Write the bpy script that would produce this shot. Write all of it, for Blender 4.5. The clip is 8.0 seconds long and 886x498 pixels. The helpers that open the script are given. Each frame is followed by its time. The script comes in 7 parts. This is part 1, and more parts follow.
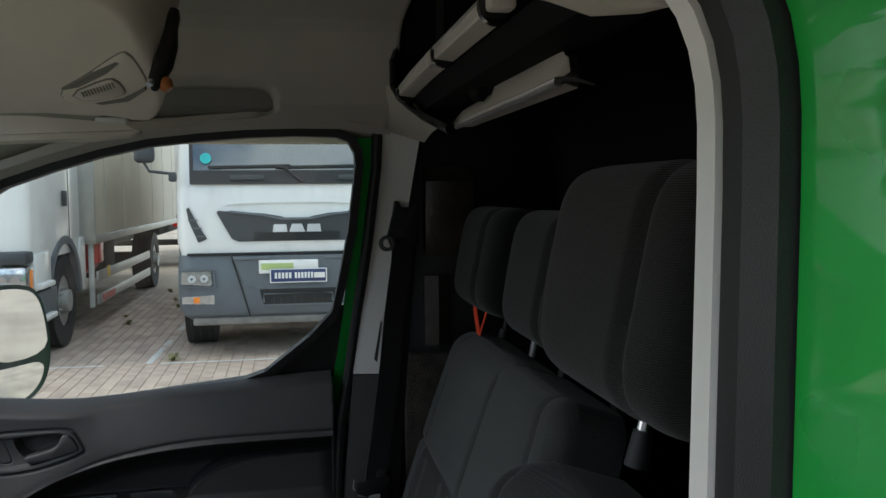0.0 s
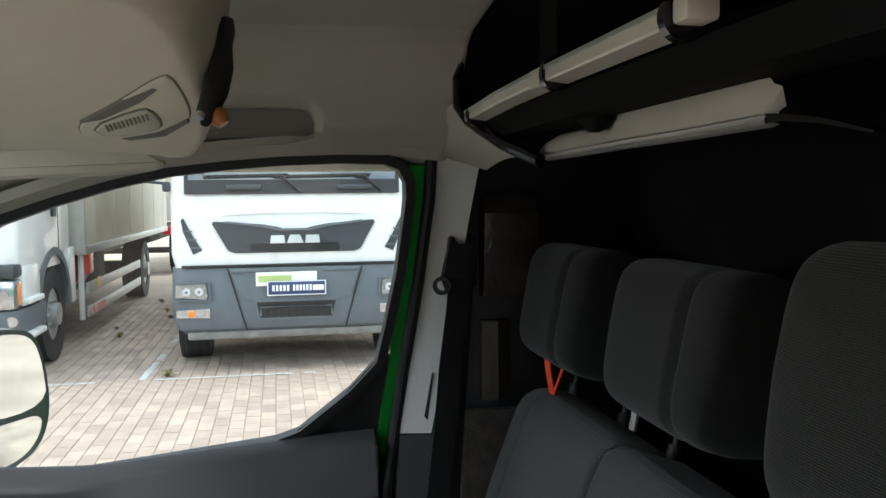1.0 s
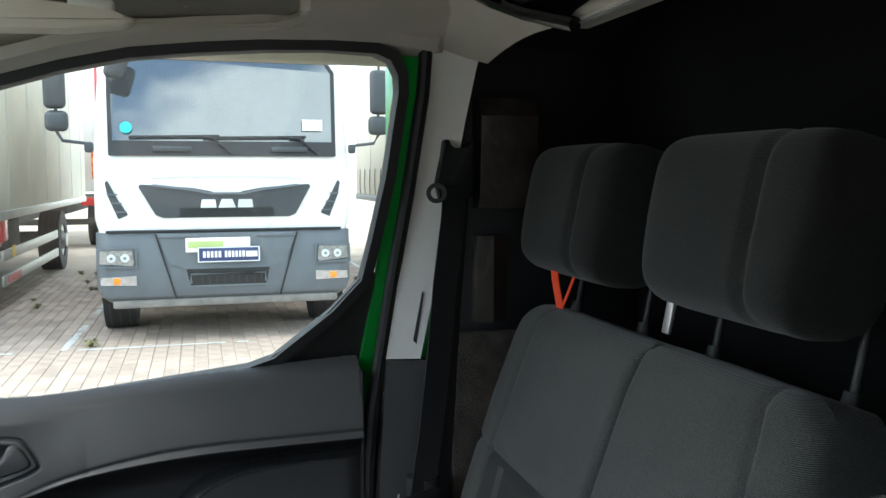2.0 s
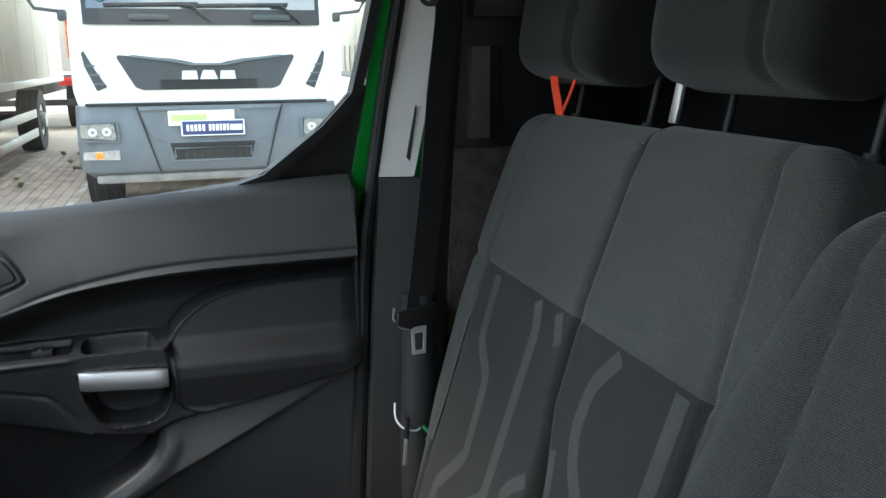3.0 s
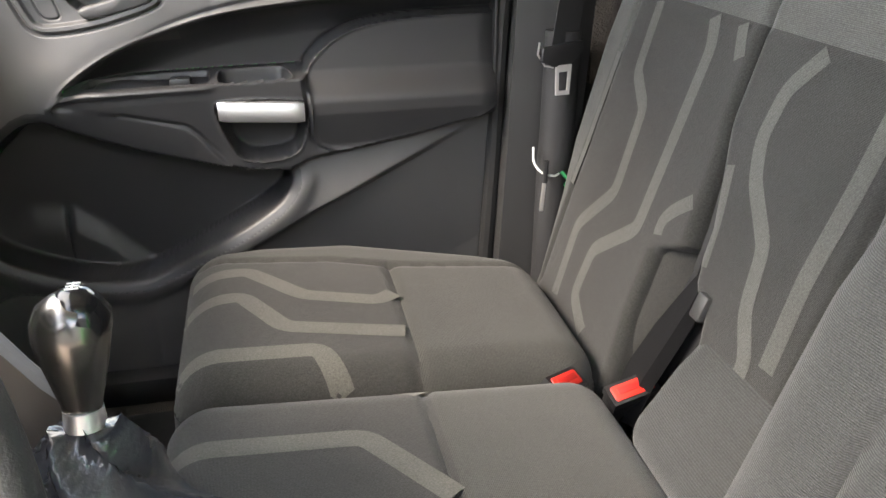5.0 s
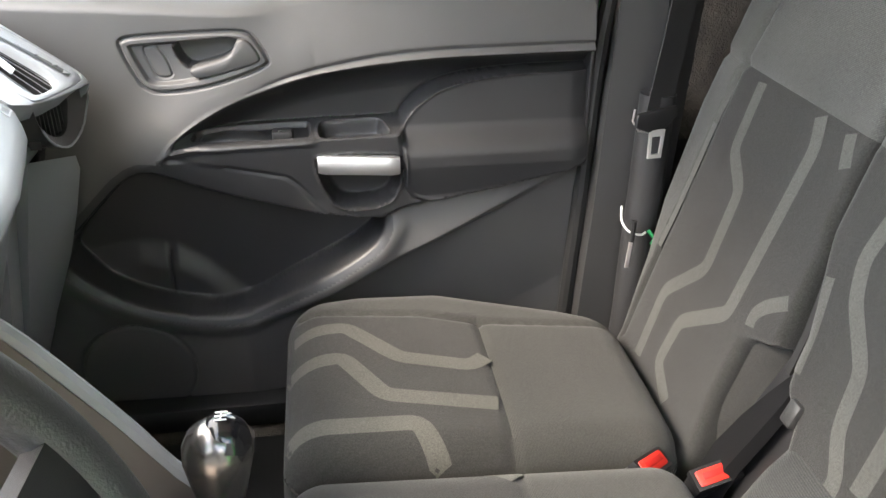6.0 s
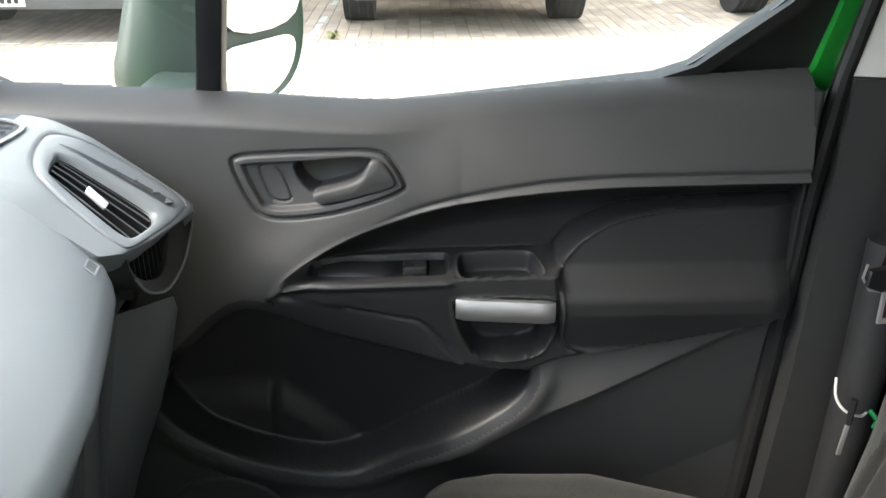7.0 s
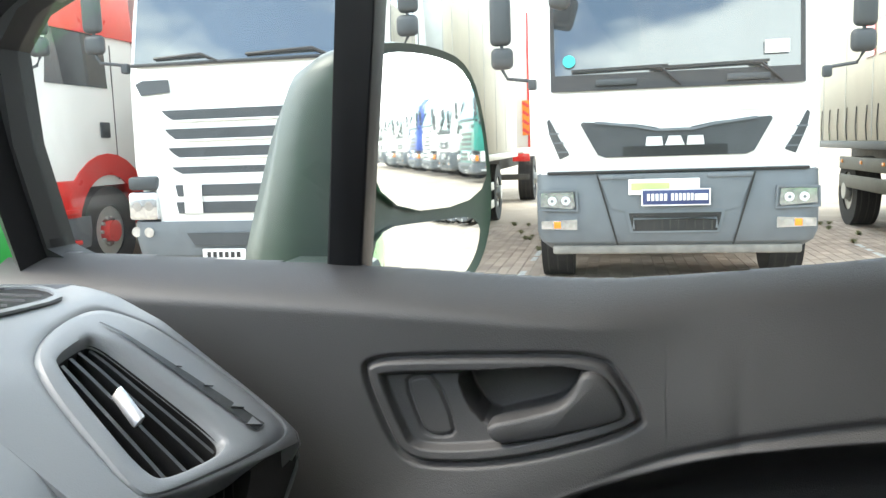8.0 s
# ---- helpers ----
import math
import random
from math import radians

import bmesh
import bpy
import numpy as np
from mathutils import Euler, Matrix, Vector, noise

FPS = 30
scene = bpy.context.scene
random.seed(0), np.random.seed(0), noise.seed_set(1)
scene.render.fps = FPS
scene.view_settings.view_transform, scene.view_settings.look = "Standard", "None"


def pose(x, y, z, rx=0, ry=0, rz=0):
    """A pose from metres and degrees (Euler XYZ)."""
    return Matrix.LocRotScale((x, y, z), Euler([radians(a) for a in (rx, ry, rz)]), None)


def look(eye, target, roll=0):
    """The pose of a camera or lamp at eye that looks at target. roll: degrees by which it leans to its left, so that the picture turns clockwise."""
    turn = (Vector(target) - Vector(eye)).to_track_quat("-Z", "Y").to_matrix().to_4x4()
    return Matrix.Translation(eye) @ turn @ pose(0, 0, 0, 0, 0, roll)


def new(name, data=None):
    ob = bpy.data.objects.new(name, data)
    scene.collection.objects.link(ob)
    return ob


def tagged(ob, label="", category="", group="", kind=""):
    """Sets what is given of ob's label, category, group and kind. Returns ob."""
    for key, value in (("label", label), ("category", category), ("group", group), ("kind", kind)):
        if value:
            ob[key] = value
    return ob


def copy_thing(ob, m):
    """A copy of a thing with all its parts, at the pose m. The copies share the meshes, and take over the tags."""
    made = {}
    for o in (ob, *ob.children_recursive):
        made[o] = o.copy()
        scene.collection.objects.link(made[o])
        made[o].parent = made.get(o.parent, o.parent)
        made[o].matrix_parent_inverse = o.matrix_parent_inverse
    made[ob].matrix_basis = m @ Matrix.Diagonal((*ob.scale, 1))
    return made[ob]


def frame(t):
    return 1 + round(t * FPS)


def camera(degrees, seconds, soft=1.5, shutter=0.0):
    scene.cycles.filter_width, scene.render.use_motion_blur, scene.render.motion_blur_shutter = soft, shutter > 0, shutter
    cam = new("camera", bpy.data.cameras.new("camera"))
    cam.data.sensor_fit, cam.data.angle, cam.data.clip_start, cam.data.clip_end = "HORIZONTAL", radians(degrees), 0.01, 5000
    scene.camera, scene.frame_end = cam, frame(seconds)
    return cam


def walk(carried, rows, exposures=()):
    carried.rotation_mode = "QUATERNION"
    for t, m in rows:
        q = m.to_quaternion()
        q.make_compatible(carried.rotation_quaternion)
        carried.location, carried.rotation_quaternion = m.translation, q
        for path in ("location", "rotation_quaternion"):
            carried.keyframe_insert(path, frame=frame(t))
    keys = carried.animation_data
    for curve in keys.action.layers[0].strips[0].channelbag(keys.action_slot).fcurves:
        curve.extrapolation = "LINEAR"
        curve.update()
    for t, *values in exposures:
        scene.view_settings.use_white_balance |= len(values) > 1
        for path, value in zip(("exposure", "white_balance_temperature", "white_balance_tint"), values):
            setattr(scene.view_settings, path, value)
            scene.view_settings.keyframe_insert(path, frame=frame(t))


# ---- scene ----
cam = camera(55.5, 8.0)
PATH = [
    (0, (-0.123, -0.938, 1.547), (0.234, 1.025, 1.413), -0.5),
    (0.5, (-0.12, -0.799, 1.579), (0.204, 1.17, 1.443), -0.6),
    (1, (-0.209, -0.694, 1.601), (0.175, 1.265, 1.476), -0.6),
    (1.2, (-0.255, -0.645, 1.578), (0.166, 1.307, 1.458), -0.5),
    (2.3, (-0.29, -0.525, 1.438), (0.284, 1.376, 1.202), -0.0),
    (2.5, (-0.288, -0.515, 1.41), (0.287, 1.378, 1.12), -0.0),
    (3, (-0.292, -0.512, 1.358), (0.276, 1.354, 0.914), -0.4),
    (3.5, (-0.309, -0.512, 1.316), (0.243, 1.323, 0.744), -0.5),
    (4, (-0.335, -0.503, 1.271), (0.177, 1.31, 0.598), -0.5),
    (4.5, (-0.354, -0.491, 1.23), (0.087, 1.303, 0.464), -0.4),
    (4.7, (-0.365, -0.487, 1.215), (0.046, 1.301, 0.419), -0.4),
    (5.8, (-0.449, -0.45, 1.324), (-0.168, 1.31, 0.415), 0.2),
    (6, (-0.446, -0.437, 1.38), (-0.194, 1.311, 0.441), 0.2),
    (6.5, (-0.486, -0.371, 1.402), (-0.32, 1.399, 0.487), 0.1),
    (7, (-0.51, -0.16, 1.402), (-0.452, 1.654, 0.561), 0.0),
    (7.5, (-0.52, 0.111, 1.297), (-0.632, 2.017, 0.7), -1.3),
    (8, (-0.543, 0.185, 1.247), (-0.938, 2.13, 1.003), -1.9),
]
EXPOSURES = [(0.0, 1.1, 6400, 7), (0.5, 1.45, 6450, 7), (1.0, 1.95, 6550, 8), (2.5, 2.35, 6250, 4), (3.5, 2.85, 6550, 8), (4.5, 3.8, 7450, 13), (6.0, 4.2, 7350, 12), (6.5, 3.95, 7200, 11), (7.0, 3.15, 7000, 8), (7.5, 3.1, 6950, 6), (8.0, 2.65, 6850, 7)]
walk(cam, [(t, look(eye, target, roll)) for t, eye, target, roll in PATH], EXPOSURES)

# ---- sky and sun ----
SUN_UP, SUN_TURN = 46.0, 258.0
world = bpy.data.worlds.new("sky")
scene.world = world
world.use_nodes = True
wn, wl = world.node_tree.nodes, world.node_tree.links
wn.clear()
w_out = wn.new("ShaderNodeOutputWorld")
w_bg = wn.new("ShaderNodeBackground")
w_sky = wn.new("ShaderNodeTexSky")
w_sky.sky_type, w_sky.sun_disc = "NISHITA", False
w_sky.sun_elevation, w_sky.sun_rotation = radians(SUN_UP), radians(SUN_TURN)
w_co = wn.new("ShaderNodeTexCoord")
w_map = wn.new("ShaderNodeMapping")
w_map.inputs["Scale"].default_value = (1.0, 1.0, 2.2)
w_noise = wn.new("ShaderNodeTexNoise")
w_noise.inputs["Scale"].default_value, w_noise.inputs["Detail"].default_value = 3.6, 4.0
w_ramp = wn.new("ShaderNodeValToRGB")
w_ramp.color_ramp.elements[0].position, w_ramp.color_ramp.elements[1].position = 0.47, 0.58
w_mix = wn.new("ShaderNodeMixRGB")
w_mix.inputs["Color2"].default_value = (9.0, 9.1, 9.4, 1)
wl.new(w_co.outputs["Generated"], w_map.inputs["Vector"])
wl.new(w_map.outputs["Vector"], w_noise.inputs["Vector"])
wl.new(w_noise.outputs["Fac"], w_ramp.inputs["Fac"])
wl.new(w_ramp.outputs["Color"], w_mix.inputs["Fac"])
wl.new(w_sky.outputs["Color"], w_mix.inputs["Color1"])
wl.new(w_mix.outputs["Color"], w_bg.inputs["Color"])
w_bg.inputs["Strength"].default_value = 0.13
wl.new(w_bg.outputs["Background"], w_out.inputs["Surface"])
sun_data = bpy.data.lights.new("sun", "SUN")
sun_data.energy, sun_data.angle, sun_data.color = 0.42, radians(12), (1.0, 0.95, 0.88)
sun = new("sun", sun_data)
sun_dir = Vector((math.sin(radians(SUN_TURN)) * math.cos(radians(SUN_UP)), math.cos(radians(SUN_TURN)) * math.cos(radians(SUN_UP)), math.sin(radians(SUN_UP))))
sun.matrix_world = look(sun_dir * 30, (0, 0, 0))

# ---- materials ----
def mat(name, color, rough=0.5, metal=0.0, vary=0.12, scale=6.0, fine=0.0, fine_scale=900.0, coat=0.0, spec=0.5, rough_vary=0.08, stretch=(1, 1, 1), bump_dist=0.001):
    m = bpy.data.materials.new(name)
    m.use_nodes = True
    n, l = m.node_tree.nodes, m.node_tree.links
    b = n["Principled BSDF"]
    b.inputs["Metallic"].default_value, b.inputs["Coat Weight"].default_value = metal, coat
    b.inputs["Specular IOR Level"].default_value = spec
    co = n.new("ShaderNodeTexCoord")
    big = n.new("ShaderNodeTexNoise")
    big.inputs["Scale"].default_value, big.inputs["Detail"].default_value = scale, 6.0
    l.new(co.outputs["Object"], big.inputs["Vector"])
    small = n.new("ShaderNodeTexNoise")
    small.inputs["Scale"].default_value, small.inputs["Detail"].default_value = fine_scale, 2.0
    mp = n.new("ShaderNodeMapping")
    mp.inputs["Scale"].default_value = stretch
    l.new(co.outputs["Object"], mp.inputs["Vector"])
    l.new(mp.outputs["Vector"], small.inputs["Vector"])
    ramp = n.new("ShaderNodeMapRange")
    ramp.inputs["From Min"].default_value, ramp.inputs["From Max"].default_value = 0.3, 0.7
    ramp.inputs["To Min"].default_value, ramp.inputs["To Max"].default_value = 1 - vary, 1 + vary
    l.new(big.outputs["Fac"], ramp.inputs["Value"])
    mul = n.new("ShaderNodeVectorMath")
    mul.operation = "SCALE"
    mul.inputs[0].default_value = color
    l.new(ramp.outputs["Result"], mul.inputs["Scale"])
    l.new(mul.outputs["Vector"], b.inputs["Base Color"])
    rr = n.new("ShaderNodeMapRange")
    rr.inputs["To Min"].default_value, rr.inputs["To Max"].default_value = max(0.02, rough - rough_vary), min(1, rough + rough_vary)
    l.new(big.outputs["Fac"], rr.inputs["Value"])
    l.new(rr.outputs["Result"], b.inputs["Roughness"])
    if fine:
        bp = n.new("ShaderNodeBump")
        bp.inputs["Strength"].default_value, bp.inputs["Distance"].default_value = fine, bump_dist
        l.new(small.outputs["Fac"], bp.inputs["Height"])
        l.new(bp.outputs["Normal"], b.inputs["Normal"])
    return m


def fabric(name, dark, light, pitch, axis="X"):
    """Woven cloth: fine ribs crossed by a thread, with specks of lint."""
    m = bpy.data.materials.new(name)
    m.use_nodes = True
    n, l = m.node_tree.nodes, m.node_tree.links
    b = n["Principled BSDF"]
    b.inputs["Roughness"].default_value, b.inputs["Sheen Weight"].default_value = 0.95, 0.12
    b.inputs["Specular IOR Level"].default_value = 0.15
    co = n.new("ShaderNodeTexCoord")
    rib = n.new("ShaderNodeTexWave")
    rib.bands_direction, rib.wave_profile = axis, "SIN"
    rib.inputs["Scale"].default_value, rib.inputs["Distortion"].default_value = 0.314 / pitch, 0.6
    l.new(co.outputs["Object"], rib.inputs["Vector"])
    weft = n.new("ShaderNodeTexNoise")
    weft.inputs["Scale"].default_value, weft.inputs["Detail"].default_value = 700, 2
    l.new(co.outputs["Object"], weft.inputs["Vector"])
    big = n.new("ShaderNodeTexNoise")
    big.inputs["Scale"].default_value, big.inputs["Detail"].default_value = 5, 5
    l.new(co.outputs["Object"], big.inputs["Vector"])
    a = n.new("ShaderNodeMath")
    a.operation = "MULTIPLY_ADD"
    a.inputs[1].default_value = 0.72
    l.new(rib.outputs["Fac"], a.inputs[0])
    c = n.new("ShaderNodeMath")
    c.operation = "MULTIPLY_ADD"
    c.inputs[1].default_value, c.inputs[2].default_value = 0.9, -0.36
    l.new(weft.outputs["Fac"], c.inputs[0])
    l.new(c.outputs["Value"], a.inputs[2])
    mix = n.new("ShaderNodeMixRGB")
    mix.inputs["Color1"].default_value, mix.inputs["Color2"].default_value = (*dark, 1), (*light, 1)
    l.new(a.outputs["Value"], mix.inputs["Fac"])
    worn = n.new("ShaderNodeMapRange")
    worn.inputs["From Min"].default_value, worn.inputs["From Max"].default_value = 0.3, 0.7
    worn.inputs["To Min"].default_value, worn.inputs["To Max"].default_value = 0.85, 1.15
    l.new(big.outputs["Fac"], worn.inputs["Value"])
    # heathered yarn: light and dark flecks a few threads wide, and lint
    fleck = n.new("ShaderNodeTexNoise")
    fleck.inputs["Scale"].default_value, fleck.inputs["Detail"].default_value = 520, 3
    l.new(co.outputs["Object"], fleck.inputs["Vector"])
    fr_ = n.new("ShaderNodeMapRange")
    fr_.inputs["From Min"].default_value, fr_.inputs["From Max"].default_value = 0.32, 0.68
    fr_.inputs["To Min"].default_value, fr_.inputs["To Max"].default_value = 0.80, 1.20
    l.new(fleck.outputs["Fac"], fr_.inputs["Value"])
    both = n.new("ShaderNodeMath")
    both.operation = "MULTIPLY"
    l.new(worn.outputs["Result"], both.inputs[0])
    l.new(fr_.outputs["Result"], both.inputs[1])
    sc = n.new("ShaderNodeVectorMath")
    sc.operation = "SCALE"
    l.new(mix.outputs["Color"], sc.inputs[0])
    l.new(both.outputs["Value"], sc.inputs["Scale"])
    l.new(sc.outputs["Vector"], b.inputs["Base Color"])
    bp = n.new("ShaderNodeBump")
    bp.inputs["Strength"].default_value, bp.inputs["Distance"].default_value = 0.6, 0.0009
    l.new(a.outputs["Value"], bp.inputs["Height"])
    l.new(bp.outputs["Normal"], b.inputs["Normal"])
    return m


def glass(name, tint=(1, 1, 1), rough=0.0):
    m = bpy.data.materials.new(name)
    m.use_nodes = True
    n, l = m.node_tree.nodes, m.node_tree.links
    n.clear()
    out = n.new("ShaderNodeOutputMaterial")
    tr = n.new("ShaderNodeBsdfTransparent")
    tr.inputs["Color"].default_value = (*tint, 1)
    gl = n.new("ShaderNodeBsdfGlossy")
    gl.inputs["Roughness"].default_value = rough
    fr = n.new("ShaderNodeFresnel")
    fr.inputs["IOR"].default_value = 1.45
    mx = n.new("ShaderNodeMixShader")
    l.new(fr.outputs["Fac"], mx.inputs["Fac"])
    l.new(tr.outputs["BSDF"], mx.inputs[1])
    l.new(gl.outputs["BSDF"], mx.inputs[2])
    l.new(mx.outputs["Shader"], out.inputs["Surface"])
    return m


PLASTIC = mat("black_grained_plastic", (0.034, 0.034, 0.034), 0.38, fine=0.35, fine_scale=1100, vary=0.08)
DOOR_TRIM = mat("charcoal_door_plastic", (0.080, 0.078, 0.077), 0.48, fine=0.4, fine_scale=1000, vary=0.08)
# black inset plastic, used as painted shade in the pocket too
DOOR_INSET_SHADE = mat("black_inset_and_shade", (0.030, 0.030, 0.031), 0.36, fine=0.3, fine_scale=1100, vary=0.08)
PLASTIC_DARK = mat("deep_black_plastic", (0.014, 0.014, 0.015), 0.45, fine=0.2, fine_scale=1500)
PLASTIC_GLOSS = mat("gloss_black_plastic", (0.008, 0.008, 0.009), 0.15, vary=0.2)
PLASTIC_GREY = mat("grey_dash_plastic", (0.250, 0.262, 0.275), 0.36, fine=0.3, fine_scale=1200, vary=0.06)
RUBBER = mat("rubber_seal", (0.012, 0.012, 0.012), 0.6, fine=0.2)
# headliner is dimmed and console plastic brightened to paint in their light contrast
HEADLINER = mat("headliner_cloth", (0.50, 0.455, 0.395), 0.95, fine=0.5, fine_scale=800, vary=0.07, spec=0.1)
CONSOLE_LIT = mat("lit_beige_plastic", (0.74, 0.66, 0.56), 0.6, fine=0.3, fine_scale=900, vary=0.05, spec=0.3)
TRIM_GREY = mat("pale_grey_trim", (0.78, 0.76, 0.71), 0.6, fine=0.2, fine_scale=1400, vary=0.05)
GREEN = mat("green_car_paint", (0.018, 0.40, 0.055), 0.3, coat=1.0, vary=0.05)
CHROME = mat("satin_chrome", (0.82, 0.82, 0.83), 0.42, 1.0, vary=0.04)
STEEL = mat("bright_steel", (0.6, 0.6, 0.62), 0.2, 1.0, vary=0.05)
MIRROR = mat("mirror_glass", (0.9, 0.92, 0.92), 0.02, 1.0, vary=0.0, rough_vary=0.0)
ZINC = mat("zinc_plated_steel", (0.62, 0.60, 0.58), 0.35, 0.7, vary=0.06)
BEAM = mat("pale_beige_finish", (0.66, 0.60, 0.52), 0.35, vary=0.08, scale=12)
# dark beige for gaps and ribs, and for painted shade in recesses
CONSOLE_DARK = mat("dark_beige_and_shade", (0.22, 0.20, 0.175), 0.6)
RED = mat("red_plastic", (0.62, 0.03, 0.02), 0.4, vary=0.05)
ORANGE = mat("orange_webbing", (0.8, 0.07, 0.02), 0.7, fine=0.3)
WEB = mat("belt_webbing", (0.018, 0.018, 0.019), 0.7, fine=0.6, fine_scale=500, stretch=(1, 1, 4))
CARPET = mat("felt_carpet", (0.06, 0.05, 0.042), 1.0, fine=1.0, fine_scale=350, vary=0.35, scale=40, bump_dist=0.004)
CLOTH = fabric("ribbed_seat_cloth", (0.0422, 0.0431, 0.0414), (0.0739, 0.0757, 0.0713), 0.0017, "Z")
# same ribbed cloth dimmed, with the driver's seat shade in its colour
CLOTH_SHADED = fabric("shaded_seat_cloth", (0.0234, 0.0238, 0.0238), (0.0450, 0.0463, 0.0455), 0.0017, "Z")
# seat cloth copied darker: the headrests' shade is put into the colour
CLOTH_HEAD_SHADED = fabric("shaded_headrest_cloth", (0.0148, 0.0153, 0.0148), (0.0274, 0.0279, 0.0264), 0.0017, "Z")
CLOTH_TOP = fabric("ribbed_cushion_cloth", (0.0265, 0.0265, 0.0242), (0.0490, 0.0479, 0.0430), 0.0017, "X")
CLOTH_DARK = fabric("dark_seat_cloth", (0.0160, 0.0160, 0.0154), (0.0351, 0.0351, 0.0330), 0.0012, "Z")
CLOTH_LOW = fabric("dark_cushion_cloth", (0.0178, 0.0172, 0.0161), (0.0402, 0.0390, 0.0360), 0.0012, "X")
STRIPE = fabric("pale_seat_stripe", (0.0502, 0.0513, 0.0474), (0.0753, 0.0764, 0.0696), 0.0012, "Z")
STRIPE_LOW = fabric("pale_cushion_stripe", (0.0598, 0.0587, 0.0508), (0.0825, 0.0802, 0.0700), 0.0012, "X")
WHITE = mat("white_truck_paint", (0.78, 0.78, 0.76), 0.3, coat=0.6, vary=0.04, scale=2)
CREAM = mat("cream_box_panel", (0.62, 0.58, 0.49), 0.55, vary=0.1, scale=1.2, fine=0.1, fine_scale=60)
BUMPER = mat("grey_bumper_plastic", (0.115, 0.13, 0.145), 0.5, fine=0.15, fine_scale=300, vary=0.08)
BUMPER_DARK = mat("dark_bumper_plastic", (0.04, 0.045, 0.05), 0.5, fine=0.15, fine_scale=300)
TYRE = mat("tyre_rubber", (0.022, 0.022, 0.023), 0.8, fine=0.4, fine_scale=120, vary=0.2)
CHASSIS = mat("dirty_chassis", (0.05, 0.047, 0.043), 0.8, vary=0.4, scale=8)
ALU = mat("dull_aluminium", (0.5, 0.5, 0.48), 0.45, 0.6, vary=0.12)
TRUCK_RED = mat("red_truck_paint", (0.62, 0.025, 0.02), 0.3, coat=0.6, vary=0.05)
LAMP = mat("headlamp_reflector", (0.55, 0.56, 0.57), 0.12, 0.75, vary=0.25, scale=40)
AMBER = mat("amber_lens", (0.85, 0.25, 0.03), 0.2, vary=0.1)
DARK_GLASS = mat("cab_glass", (0.10, 0.115, 0.125), 0.03, 0.65, vary=0.03, spec=0.7, coat=0.5, rough_vary=0.0)
NAVY = mat("navy_plate", (0.03, 0.045, 0.13), 0.4)
BADGE = mat("silver_badge", (0.62, 0.63, 0.64), 0.35, 0.2)
DIRT_LIP = mat("dusty_lip", (0.19, 0.18, 0.165), 0.7, vary=0.25, scale=9)
PLATE_WHITE = mat("white_plate", (0.75, 0.75, 0.73), 0.45)
LIME = mat("lime_plate", (0.42, 0.52, 0.20), 0.45)
TEAL = mat("teal_truck_paint", (0.02, 0.22, 0.18), 0.35, coat=0.5)
BLUE = mat("blue_truck_paint", (0.03, 0.08, 0.35), 0.35, coat=0.5)
PAINT_LINE = mat("road_paint", (0.62, 0.62, 0.60), 0.8, vary=0.25, scale=20, fine=0.3, fine_scale=200)
WEED = mat("weed_leaf", (0.21, 0.20, 0.09), 0.8, vary=0.4, scale=60)
WINDOW = glass("side_window_glass", (0.86, 0.93, 0.90))
CLEAR = glass("clear_glass", (0.95, 0.97, 0.96))
def dusty(m):
    """Thin vertical streaks of dried dirt on a pane."""
    n, l = m.node_tree.nodes, m.node_tree.links
    out = [k for k in n if k.type == "OUTPUT_MATERIAL"][0]
    clean = out.inputs["Surface"].links[0].from_socket
    co, mp, no, mr = n.new("ShaderNodeTexCoord"), n.new("ShaderNodeMapping"), n.new("ShaderNodeTexNoise"), n.new("ShaderNodeMapRange")
    mp.inputs["Scale"].default_value = (34, 34, 2.6)
    no.inputs["Scale"].default_value, no.inputs["Detail"].default_value = 1.0, 6.0
    mr.inputs["From Min"].default_value, mr.inputs["From Max"].default_value = 0.50, 0.78
    mr.inputs["To Min"].default_value, mr.inputs["To Max"].default_value = 0.012, 0.11
    dirt, mx = n.new("ShaderNodeBsdfDiffuse"), n.new("ShaderNodeMixShader")
    dirt.inputs["Color"].default_value = (0.62, 0.58, 0.50, 1)
    l.new(co.outputs["Object"], mp.inputs["Vector"])
    l.new(mp.outputs["Vector"], no.inputs["Vector"])
    l.new(no.outputs["Fac"], mr.inputs["Value"])
    l.new(mr.outputs["Result"], mx.inputs["Fac"])
    l.new(clean, mx.inputs[1])
    l.new(dirt.outputs["BSDF"], mx.inputs[2])
    l.new(mx.outputs["Shader"], out.inputs["Surface"])


dusty(WINDOW)
# black plastic lightened and greened, holding light through the tinted quarter glass
MIRROR_SHELL = mat("tint_lit_housing", (0.045, 0.062, 0.057), 0.35, fine=0.2, vary=0.1)


def brick_mat():
    m = mat("clay_paver", (0.475, 0.375, 0.305), 0.9, vary=0.14, scale=3.0, fine=0.5, fine_scale=150, bump_dist=0.004)
    n, l = m.node_tree.nodes, m.node_tree.links
    b = n["Principled BSDF"]
    src = b.inputs["Base Color"].links[0].from_socket
    geo = n.new("ShaderNodeNewGeometry")
    mr = n.new("ShaderNodeMapRange")
    mr.inputs["To Min"].default_value, mr.inputs["To Max"].default_value = 0.84, 1.14
    l.new(geo.outputs["Random Per Island"], mr.inputs["Value"])
    sc = n.new("ShaderNodeVectorMath")
    sc.operation = "SCALE"
    l.new(src, sc.inputs[0])
    l.new(mr.outputs["Result"], sc.inputs["Scale"])
    l.new(sc.outputs["Vector"], b.inputs["Base Color"])
    return m


PAVER = brick_mat()
